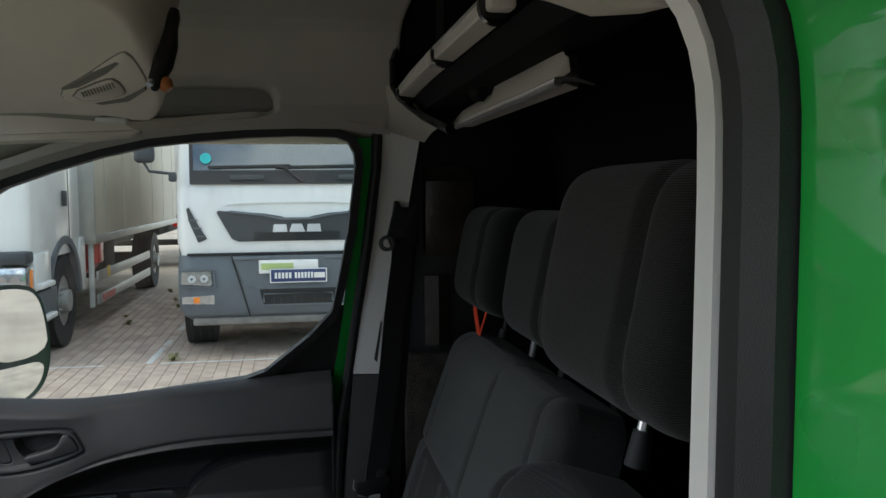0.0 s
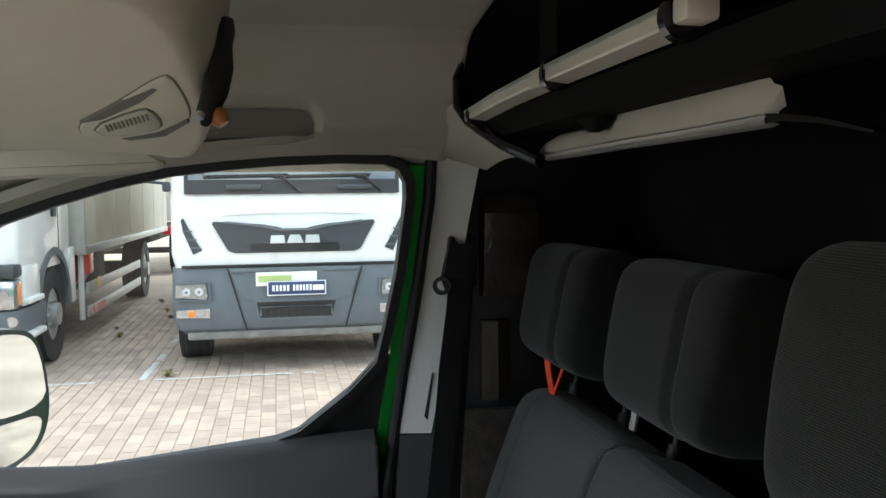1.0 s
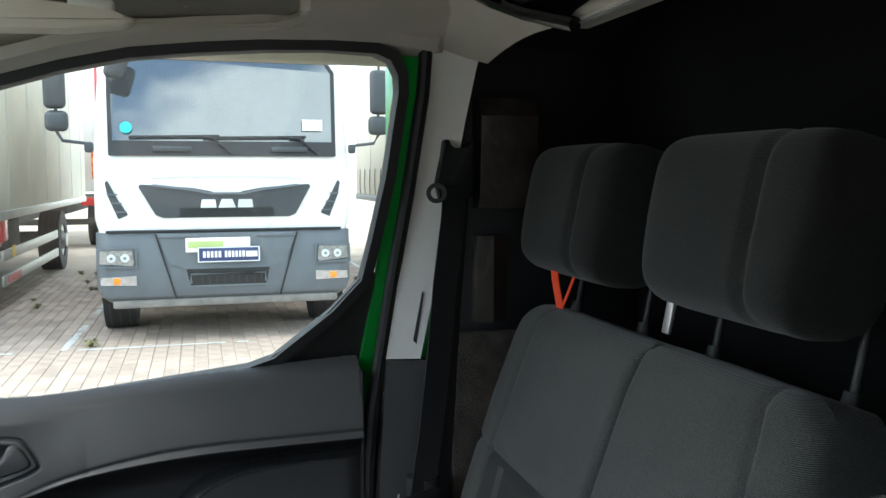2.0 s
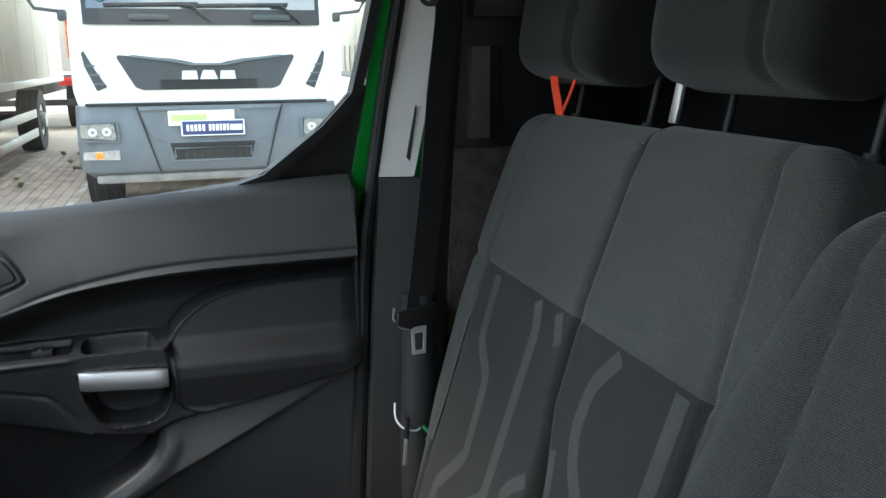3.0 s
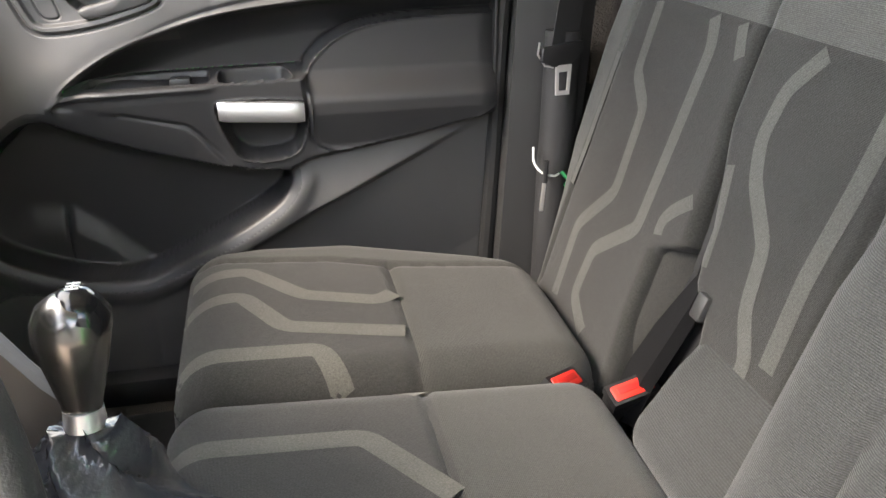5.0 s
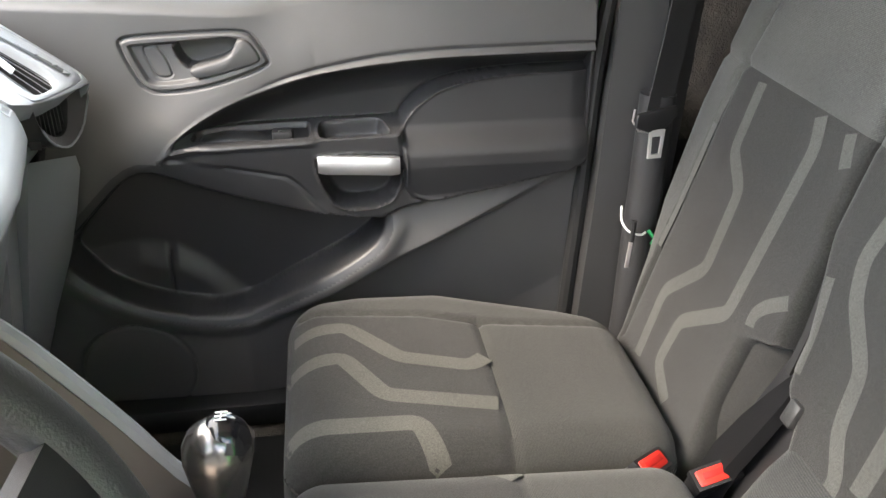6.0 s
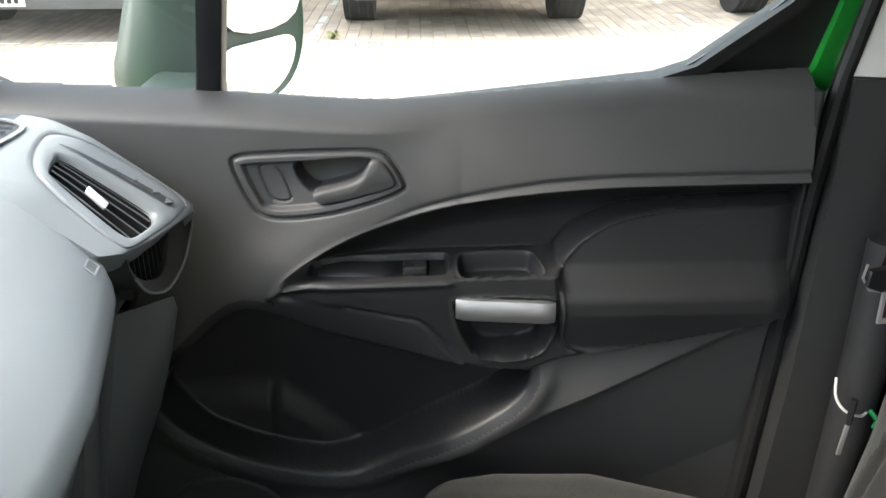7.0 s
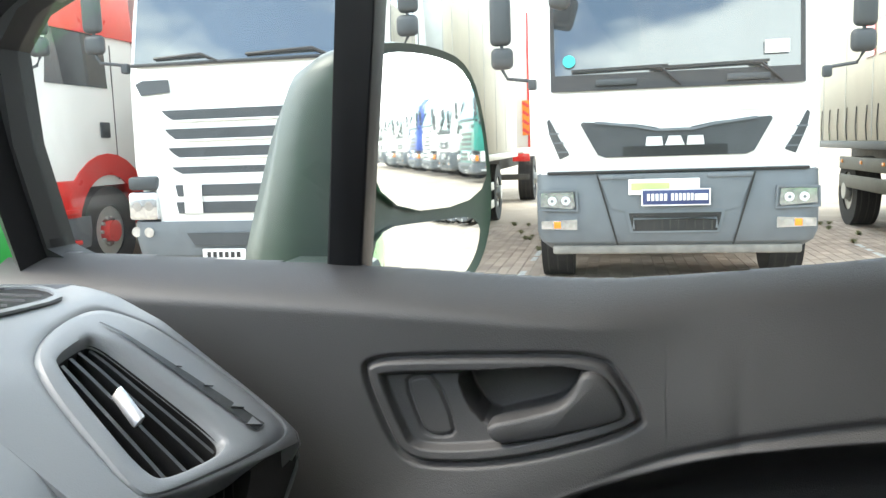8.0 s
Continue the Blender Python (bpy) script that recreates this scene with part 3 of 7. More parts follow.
    po = step(d_po, 0.009) * (1 - inside)
    deep = 0.846 + 0.0 * GX
    ridge = np.interp(GX, [-0.90, -0.80, -0.765, -0.725, -0.717, -0.705, -0.662, -0.609, -0.55], [0.715, 0.731, 0.737, 0.732, 0.724, 0.730, 0.698, 0.642, 0.58])
    deep = deep - 0.014 * step(GZ - ridge + 0.014, 0.06)
    deep += 0.003 * np.exp(-((GX + 0.718) / 0.0022) ** 2) * step(GZ - 0.722, 0.010)
    Y = Y * (1 - po) + deep * po
    # rim round the pocket: a band that looks upwards, then falls away softly
    out = np.clip(d_po, 0, 1)
    band = np.clip(out / 0.018, 0, 1) * step(out - 0.034, 0.030)
    Y -= (0.002 + 0.0085 * band) * (out < 0.06) * (d_po > 0) * step(GZ - 0.79, 0.05) * (1 - inside) * step(out - 0.045, 0.03)
    # speaker ring
    ds = np.hypot(GX + 0.785, GZ - 0.527)
    Y += 0.004 * np.exp(-((ds - 0.092) / 0.0026) ** 2)
    # pull grip wells
    well = sdf(GX, GZ, WELL)
    Y -= 0.003 * np.exp(-((well - 0.004) / 0.003) ** 2) * (GZ < ledge) * inside
    Y += 0.046 * step(well, 0.012) * np.clip((0.81 - Y) / 0.02, 0, 1)
    # bead along the edge of the switch tray
    Y -= 0.004 * np.exp(-((GZ - ledge + 0.004) / 0.004) ** 2) * inside * step(GX + 0.47, 0.02)
    # release handle bezel and its cavity
    d_be = sdf(GX, GZ, BEZEL)
    Y += 0.005 * np.exp(-((d_be - 0.001) / 0.0022) ** 2)
    Y -= 0.002 * step(d_be + 0.002, 0.004)
    Y += 0.008 * step(d_be + 0.011, 0.005)
    Y += 0.032 * step(sdf(GX, GZ, CAVITY), 0.006)
    Y += 0.0025 * np.exp(-(sdf(GX, GZ, LOCK) / 0.0014) ** 2)
    return Y


def line_side(GX, GZ, a, b):
    """Signed distance to the line a-b: negative below it."""
    n = Vector((-(b[1] - a[1]), b[0] - a[0])).normalized()
    if n.y < 0:
        n = -n
    return (GX - a[0]) * n.x + (GZ - a[1]) * n.y


GY = door_relief(GX, GZ)
top = top_z(GX)
GZ2 = np.minimum(GZ, top)
keep = (GZ[:-1, :-1] <= top[:-1, :-1])
HX0, HX1, HZ0, HZ1 = -0.752, -0.508, 0.994, 1.112
cell_x, cell_z = 0.5 * (GX[:-1, :-1] + GX[1:, 1:]), 0.5 * (GZ[:-1, :-1] + GZ[1:, 1:])
keep &= ~((cell_x > HX0 + 0.004) & (cell_x < HX1 - 0.004) & (cell_z > HZ0 + 0.004) & (cell_z < HZ1 - 0.004))
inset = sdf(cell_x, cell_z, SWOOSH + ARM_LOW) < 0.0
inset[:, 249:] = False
# underside and pocket take the dark slot, which paints in their shade
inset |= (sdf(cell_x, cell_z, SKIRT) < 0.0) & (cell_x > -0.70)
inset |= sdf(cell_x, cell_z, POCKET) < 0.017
shelf_gap = (cell_x > -0.672) & (cell_x < -0.349) & (cell_z > ledge_z(cell_x) + 0.0015) & (cell_z < ledge_z(cell_x) + 0.0115)
keep &= ~shelf_gap
part("door_card", sheet(np.stack([GX, GY, GZ2], -1), keep, mats=inset), [DOOR_TRIM, DOOR_INSET_SHADE], door, "black grained plastic door card", angle=60)
FX, FZ = np.meshgrid(np.linspace(HX0, HX1, 280), np.linspace(HZ0, HZ1, 136), indexing="ij")
part("handle_surround", sheet(np.stack([FX, door_relief(FX, FZ) - 0.0003, FZ], -1)), DOOR_TRIM, door, "recessed black handle surround", angle=60)
# tray along the arm rest, with the sunk switch panel and the hole behind the grip
SWITCH_HOLE = smooth_outline([(-0.650, 0.785), (-0.640, 0.772), (-0.480, 0.766), (-0.474, 0.772), (-0.474, 0.812), (-0.484, 0.817), (-0.640, 0.815)], 2)
GRIP_HOLE = smooth_outline([(-0.459, 0.768), (-0.452, 0.758), (-0.362, 0.758), (-0.356, 0.768), (-0.366, 0.806), (-0.376, 0.812), (-0.448, 0.812), (-0.458, 0.804)], 2)
TX, TY = np.meshgrid(np.linspace(-0.676, -0.345, 230), np.r_[0.7525, np.linspace(0.755, 0.820, 60), 0.832], indexing="ij")
run = np.clip((TY - 0.752) / 0.070, 0, 1)
TZ = ledge_z(TX) - 0.0005 + 0.0105 * run - 0.002 * np.exp(-((TY - 0.752) / 0.004) ** 2)
hole_a, hole_b = sdf(TX, TY, SWITCH_HOLE), sdf(TX, TY, GRIP_HOLE)
TZ -= 0.009 * step(hole_a, 0.004) + 0.024 * step(hole_b, 0.006)
TZ += 0.0012 * np.exp(-((hole_b - 0.004) / 0.002) ** 2)
tray_slot = (0.25 * (hole_a[:-1, :-1] + hole_a[1:, 1:] + hole_a[:-1, 1:] + hole_a[1:, :-1]) < 0.0)
part("switch_tray", sheet(np.stack([TX, TY, TZ], -1), mats=tray_slot), [DOOR_INSET_SHADE, PLASTIC_DARK], door, "black switch tray along the arm rest", angle=60)
part("door_edge", box((-0.044, 0.818, 0.78), (0.006, 0.085, 0.76), 0.002), PLASTIC_DARK, door, "black rear door edge")
part("door_shell", box((-0.53, 0.896, 0.725), (0.96, 0.06, 0.74), 0.02), GREEN, door, "green painted outer skin")
part("sill_trim", loft([[(x, 0.826, top_z(x) - 0.006), (x, 0.832, top_z(x) - 0.002), (x, 0.842, top_z(x) - 0.006), (x, 0.858, top_z(x) - 0.016), (x, 0.864, top_z(x) - 0.03), (x, 0.826, top_z(x) - 0.03)] for x in np.linspace(-1.02, -0.045, 40)]), DOOR_TRIM, door, "charcoal window sill trim", angle=60)
# release lever
lever = [(-0.634, 1.046), (-0.606, 1.052), (-0.579, 1.060), (-0.570, 1.072), (-0.565, 1.085), (-0.553, 1.085), (-0.543, 1.074), (-0.534, 1.057), (-0.539, 1.050), (-0.584, 1.038), (-0.623, 1.030), (-0.633, 1.036)]
lever_in = smooth_outline(offset_outline(lever, -0.0035), 2)
part("release_lever", loft([[(x, y, z) for x, z in line] for line, y in ((smooth_outline(lever, 2), 0.788), (smooth_outline(lever, 2), 0.7695), (smooth_outline(offset_outline(lever, -0.0012), 2), 0.7670), (lever_in, 0.7658))]), DOOR_TRIM, door, "black plastic release lever", angle=40)
# bright pull grip
rings = []
for k in range(13):
    x = -0.465 + 0.124 * k / 12
    zc = 0.898 - 0.066 * (x + 0.465)
    end = 0.004 if k in (0, 12) else 0.0
    rings.append([(x, 0.744 + d + end, zc + 0.0165 * h * (1 - 12 * end)) for h, d in ((-1, 0.02), (-0.97, 0.008), (-0.85, 0.003), (-0.45, 0.0006), (0, 0), (0.45, 0.0006), (0.85, 0.003), (0.97, 0.008), (1, 0.02))])
part("pull_grip", loft(rings), CHROME, door, "bright satin metal pull grip")
rings = []
for x, h, w in ((-0.640, 0.002, 0.010), (-0.632, 0.010, 0.014), (-0.600, 0.014, 0.016), (-0.565, 0.011, 0.016), (-0.535, 0.003, 0.015), (-0.530, 0.001, 0.014)):
    z = float(ledge_z(x)) - 0.008
    rings.append([(x, 0.795 + w * math.cos(a), z + h * max(0, math.sin(a)) ** 0.6 + 0.004 * (w - 0.010) * math.cos(a) / 0.006) for a in [math.pi * k / 10 for k in range(11)]])
part("window_switch", loft(rings, closed=False), PLASTIC, door, "black window switch lever", angle=60)
part("switch_button", box((-0.515, 0.792, 0.9345), (0.030, 0.024, 0.014), 0.003), PLASTIC, door, "black window switch button")
part("switch_mark", box((-0.518, 0.786, 0.9420), (0.005, 0.006, 0.001), 0), STEEL, door)
part("speaker_badge", box((-0.79, 0.788, 0.448), (0.04, 0.006, 0.004), 0.001), PLASTIC, door)

# B-pillar of the passenger side
pillar = thing("pillar_trim", "pale grey upper pillar trim over a black lower cover", "pillar trim", kind="structure")
def quad_ring(x0, x1, y0, y1, z):
    return [(x0, y0, z), (x1, y0 - 0.012, z), (x1, y1, z), (x0, y1, z)]
part("upper_cover", loft([quad_ring(0.000, 0.056, 0.800, 0.87, 1.172), quad_ring(0.016, 0.080, 0.790, 0.86, 1.30), quad_ring(0.034, 0.104, 0.775, 0.85, 1.45), quad_ring(0.048, 0.120, 0.757, 0.83, 1.56), quad_ring(0.056, 0.132, 0.738, 0.82, 1.64), quad_ring(0.065, 0.140, 0.69, 0.80, 1.72)]), TRIM_GREY, pillar, "pale grey upper pillar cover", angle=50)
part("lower_cover", loft([quad_ring(-0.052, 0.10, 0.745, 0.86, 0.40), quad_ring(-0.032, 0.075, 0.742, 0.86, 0.80), quad_ring(-0.018, 0.06, 0.762, 0.86, 1.0), quad_ring(0.000, 0.066, 0.794, 0.86, 1.17)]), PLASTIC, pillar, "black lower pillar cover", angle=50)
part("cover_slot", slab([(0.040, 0.792, 1.18), (0.048, 0.790, 1.18), (0.060, 0.780, 1.28), (0.058, 0.780, 1.285)], (0, 0.01, 0)), PLASTIC_DARK, pillar)
part("seal", tube([(0.050, 0.725, 1.67), (0.048, 0.738, 1.60), (0.032, 0.770, 1.45), (0.010, 0.795, 1.30), (-0.008, 0.808, 1.17), (-0.026, 0.792, 1.08), (-0.033, 0.790, 1.0), (-0.042, 0.785, 0.8), (-0.062, 0.785, 0.45)], [0.011, 0.011, 0.011, 0.011, 0.011, 0.013, 0.013, 0.013, 0.013], 10), RUBBER, pillar, "black rubber door seal")
part("jamb", loft([[(x0, y0, z), (x0 + 0.040, y0 + 0.01, z), (x0 + 0.04, y0 + 0.05, z), (x0, y0 + 0.05, z)] for x0, y0, z in ((0.012, 0.722, 1.655), (0.008, 0.733, 1.60), (-0.004, 0.768, 1.45), (-0.018, 0.798, 1.30), (-0.036, 0.822, 1.178), (-0.050, 0.850, 1.12), (-0.055, 0.850, 1.0), (-0.065, 0.85, 0.7), (-0.085, 0.85, 0.42))]), GREEN, pillar, "green painted door jamb")

# dark side lining, board and bulkhead behind the seats
GLOSS_BROWN = mat("gloss_brown_lining", (0.050, 0.042, 0.036), 0.22, fine=0.3, fine_scale=60, bump_dist=0.004, vary=0.3, scale=18)
lining = thing("side_lining", "black glossy side lining behind the seats", "lining", kind="structure")
part("lining_panel", box((0.30, 0.83, 1.15), (0.42, 0.06, 1.45), 0.02), PLASTIC_DARK, lining)
part("lining_rib", loft([[(0.150, 0.775, z), (0.178, 0.770, z), (0.205, 0.785, z), (0.205, 0.81, z), (0.15, 0.81, z)] for z in (1.23, 1.25, 1.36, 1.375)]), GLOSS_BROWN, lining, "glossy dark moulded rib")
part("lining_rib", loft([[(0.150, 0.770 - k, z), (0.20, 0.76 - k, z), (0.25, 0.775 - k, z), (0.25, 0.81, z), (0.15, 0.81, z)] for z, k in ((1.42, 0.0), (1.44, 0.01), (1.57, 0.02), (1.60, 0.0))]), GLOSS_BROWN, lining, "glossy dark moulded rib")
board = tagged(part("felt_board", box((0.165, 0.772, 1.06), (0.12, 0.02, 0.31), 0.003), CARPET), "brown speckled felt board beside the seat", "board")
BULK = mat("matt_black_moulding", (0.007, 0.007, 0.0075), 0.8, spec=0.08, vary=0.3, fine=0.3, fine_scale=300)
bulkhead = thing("bulkhead", "black moulded plastic bulkhead behind the seats", "partition", kind="structure")
by = np.linspace(-0.70, 0.82, 60)
bz = np.linspace(0.42, 1.84, 60)
BY, BZ = np.meshgrid(by, bz, indexing="ij")
BX = 0.44 + 0.03 * np.sin(BY * 9) * np.clip((BZ - 0.6) * 3, 0, 1) - 0.05 * np.clip((BZ - 1.45) / 0.2, 0, 1)
bm = sheet(np.stack([BX, BY, BZ], -1))
part("bulkhead_panel", bm, BULK, bulkhead)
part("bulkhead_wall", box((0.53, 0.09, 1.12), (0.03, 1.62, 1.46), 0), BULK, bulkhead)

# headliner: the roof's inner skin
def roof_z(y, x=0.0):
    t = abs(y - 0.09)
    return float(np.interp(t, [0, 0.30, 0.42, 0.455, 0.485, 0.515, 0.545, 0.60, 0.645, 0.70], [1.875, 1.868, 1.853, 1.838, 1.80, 1.76, 1.722, 1.690, 1.668, 1.655]))


ys = np.r_[np.linspace(-0.60, 0.50, 50), np.linspace(0.505, 0.72, 70), np.linspace(0.73, 0.78, 4)]
hx = np.linspace(-0.80, 0.075, 150)
HX, HY = np.meshgrid(hx, ys, indexing="ij")
RECESS = smooth_outline([(-0.46, 0.606), (-0.18, 0.600), (-0.145, 0.612), (-0.140, 0.645), (-0.17, 0.666), (-0.24, 0.676), (-0.46, 0.684)], 2)


def liner_z(x, y):
    """Height of the headliner's face over x and y."""
    z = np.vectorize(roof_z)(y) - 0.10 * np.clip((-0.45 - x) / 0.35, 0, 1) ** 1.5
    return z - 0.012 - 0.006 * np.exp(-((y - 0.596) / 0.012) ** 2) * np.clip((0.03 - x) / 0.06, 0, 1)


def recess_push(x, y):
    """How far the hand recess is pressed outwards."""
    return 0.038 * step(sdf(x, y, RECESS), 0.012)


HZ = liner_z(HX, HY)
bm = sheet(np.stack([HX, HY + recess_push(HX, HY), HZ], -1))
headliner = tagged(part("ceiling", bm, HEADLINER, angle=60), "beige-grey moulded cloth headliner", "headliner", kind="structure")
thick = headliner.modifiers.new("thick", "SOLIDIFY")
thick.thickness, thick.offset = 0.012, 1.0 if headliner.data.polygons[0].normal.z > 0 else -1.0
# dark sheet inside the recess; the hollow's shade is put into its colour
rm = (-0.30, 0.642)
inner_line = offset_outline(RECESS, -0.007)
rr_, tt_ = np.meshgrid(np.linspace(0.02, 1, 24), np.arange(len(inner_line) + 1) % len(inner_line), indexing="ij")
ix, iy = np.array(inner_line)[tt_, 0], np.array(inner_line)[tt_, 1]
RX, RY = rm[0] + (ix - rm[0]) * rr_, rm[1] + (iy - rm[1]) * rr_
part("recess_shade", sheet(np.stack([RX, RY + recess_push(RX, RY) - 0.002, liner_z(RX, RY) - 0.002], -1)), CONSOLE_DARK, headliner, "roof recess face with its shade painted dark", angle=60)
# corner over the belt where the headliner meets the pillar
RIM_A = [(0.061, 0.585, 1.745), (0.062, 0.574, 1.731), (0.080, 0.520, 1.702), (0.100, 0.440, 1.672), (0.125, 0.350, 1.646)]
RIM_B = [(0.040, 0.690, 1.690), (0.055, 0.705, 1.672), (0.085, 0.712, 1.662), (0.115, 0.715, 1.654), (0.138, 0.690, 1.644)]
corner = np.array([[Vector(a).lerp(Vector(b), t) + Vector((0, 0, 0.012 * math.sin(math.pi * t))) for t in np.linspace(0, 1, 9)] for a, b in zip(RIM_A, RIM_B)])
part("ceiling_corner", sheet(corner), HEADLINER, headliner, angle=80)
part("door_header", loft([[(x, win_y(z) - 0.014, z - 0.004), (x, win_y(z) - 0.034, z + 0.010), (x, win_y(z) - 0.030, z + 0.028), (x, win_y(z) + 0.01, z + 0.028)] for x, z in ((-0.93, 1.40), (-0.78, 1.492), (-0.638, 1.582), (-0.552, 1.611), (-0.465, 1.636), (-0.378, 1.655), (-0.289, 1.665), (-0.2, 1.672), (-0.1, 1.675), (-0.02, 1.674), (0.06, 1.664))]), HEADLINER, headliner, angle=60)

# roof of the van outside and body sides
OX, OY = np.meshgrid(np.linspace(-0.80, 2.6, 12), np.linspace(-0.745, 0.925, 25), indexing="ij")
roof = tagged(part("roof", sheet(np.stack([OX, OY, 1.945 - 0.20 * (np.abs(OY - 0.09) / 0.80) ** 3], -1)), GREEN), "green painted van roof", "car roof", kind="structure")
body_side = thing("van_body", "green painted van body shell", "van body", kind="structure")
part("side_panel", box((1.3, 0.90, 1.10), (2.55, 0.05, 1.35), 0.03), GREEN, body_side)
part("side_panel", box((1.35, -0.72, 1.10), (2.45, 0.05, 1.35), 0.03), GREEN, body_side)
part("rear_panel", loft([[(2.57, y, z), (2.61, y, z), (2.61, y, 0.42), (2.57, y, 0.42)] for y, z in [(y, 1.942 - 0.20 * (abs(y - 0.09) / 0.80) ** 3) for y in np.linspace(-0.745, 0.925, 21)]]), GREEN, body_side)
part("front_panel", box((-1.55, 0.09, 0.78), (0.9, 1.62, 0.62), 0.08), GREEN, body_side)
part("scuttle", box((-1.28, 0.09, 1.10), (0.4, 1.5, 0.05), 0.02), PLASTIC_DARK, body_side)
part("underbody", box((0.3, 0.09, 0.36), (4.4, 1.6, 0.08), 0.02), CHASSIS, body_side)
part("far_roof_rail", tube([(-0.86, -0.60, 1.56), (-0.6, -0.60, 1.655), (-0.2, -0.60, 1.70), (0.1, -0.60, 1.70)], 0.035, 10), GREEN, body_side)
for s in (-0.62,):
    part("front_pillar", loft([[(x - 0.03, s - 0.03, z), (x + 0.03, s - 0.03, z), (x + 0.03, s + 0.03, z), (x - 0.03, s + 0.03, z)] for x, z in ((-1.10, 1.10), (-1.03, 1.30), (-0.95, 1.405), (-0.80, 1.52), (-0.64, 1.64), (-0.55, 1.70))]), GREEN, body_side)
for x in (-1.35, 1.75):
    for y in (0.86, -0.68):
        part("tyre", disc((x, y, 0.325), (0, 1, 0), 0.20, 0.325, 0.2, 40), TYRE, body_side)
        part("rim", disc((x, y, 0.325), (0, 1, 0), 0.0, 0.205, 0.14, 32), STEEL, body_side)
bm = bmesh.new()
bm.faces.new([bm.verts.new(p) for p in ((-1.12, -0.60, 1.12), (-1.12, 0.78, 1.12), (-0.78, 0.68, 1.72), (-0.78, -0.50, 1.72))])
screen = part("windscreen", bm, CLEAR, body_side, smooth=False)
screen.visible_shadow = False

# driver's door opening: jamb, seal and pale trim edge
jamb = thing("driver_door_jamb", "green painted driver's door jamb with rubber seal", "door jamb", kind="structure")
DOOR_LINE = [(-0.010, 0.42), (0.000, 0.75), (0.010, 1.05), (0.020, 1.35), (0.027, 1.545), (0.0275, 1.575), (0.0265, 1.592), (0.0235, 1.608), (0.018, 1.622), (0.008, 1.636), (-0.010, 1.650), (-0.05, 1.664), (-0.20, 1.676), (-0.42, 1.672)]


def post(inset, width, y, d):
    """A strip round the driver's door opening, inset from its edge."""
    rings = []
    for i, (x, z) in enumerate(DOOR_LINE):
        p, q = DOOR_LINE[max(i - 1, 0)], DOOR_LINE[min(i + 1, len(DOOR_LINE) - 1)]
        n = Vector((q[1] - p[1], 0, -(q[0] - p[0]))).normalized()
        lean = 0.05 * min(1, (z - 0.42) / 1.24)
        a = Vector((x + 0.026, y + lean, z)) + n * inset
        rings.append([a, a + n * width, a + n * width + Vector((0, d, 0)), a + Vector((0, d, 0))])
    return rings


part("pale_edge", loft(post(0.0, 0.10, -0.655, 0.016)), TRIM_GREY, jamb, "pale grey trim edge")
part("seal_lip", loft(post(0.003, 0.02, -0.672, 0.016)), RUBBER, jamb, "black rubber seal")
part("seal_strip", loft(post(0.0015, 0.10, -0.700, 0.026)), PLASTIC, jamb, "black rubber seal")
part("painted_jamb", loft(post(0.009, 0.09, -0.90, 0.198)), GREEN, jamb, "glossy green painted jamb")
part("header_trim", loft([[(x, -0.585, z), (x, -0.55, z + 0.004), (x, -0.55, z + 0.03), (x, -0.585, z + 0.03)] for x, z in ((0.045, 1.628), (0.02, 1.626), (0.0, 1.632), (-0.05, 1.642), (-0.12, 1.67))]), HEADLINER, jamb, "beige header trim")

# floor and sill
floor = tagged(part("floor", box((-0.45, 0.09, 0.40), (1.95, 1.5, 0.04), 0.0), CARPET), "dark carpeted van floor", "floor", kind="structure")
part("door_sill", box((-0.50, 0.775, 0.445), (1.0, 0.07, 0.05), 0.012), PLASTIC_DARK, floor, "black plastic door sill")
part("floor_mat", box((-0.70, 0.45, 0.428), (0.55, 0.5, 0.015), 0.006), RUBBER, floor)

# ---- seats ----
class Frame:
    """A local frame: across u, up v, out w."""
    def __init__(self, o, u, v):
        self.o, self.u, self.v = Vector(o), Vector(u).normalized(), Vector(v).normalized()
        self.w = self.u.cross(self.v).normalized()

    def __call__(self, u, v, w):
        return self.o + self.u * u + self.v * v + self.w * w


def pad_height(u, v, edges, r, crown, grooves, gdepth=0.006, gwide=0.005, inner=None):
    """How far the padded face stands out at u, v: rounded edges, a crown and sewn grooves."""
    lo, hi, v0, v1 = edges(v)
    du = np.minimum(u - lo, hi - u)
    dv = np.minimum(v - v0, v1 - v)
    ru = r
    if inner:
        ru = np.where((u - lo < hi - u) == (inner[0] == "lo"), inner[1], r)
    cu, cv = np.clip(1 - du / ru, 0, 1), np.clip(1 - dv / r, 0, 1)
    k = np.clip(np.hypot(cu, cv), 0, 1)
    w = -np.where(cu > cv, ru, r) * (1 - np.sqrt(1 - k * k + 1e-9))
    mid = (u - lo) / (hi - lo) * 2 - 1
    if inner:
        mid = np.where((mid < 0) == (inner[0] == "lo"), 0, mid)
    w = w - crown * np.abs(mid) ** 2.5
    for g in grooves:
        w = w - gdepth * np.exp(-(line_dist(u, v, g) / gwide) ** 2)
    return w


def ease(n):
    t = np.linspace(0, 1, n)
    return 0.5 * t + 0.5 * (0.5 - 0.5 * np.cos(np.pi * t))


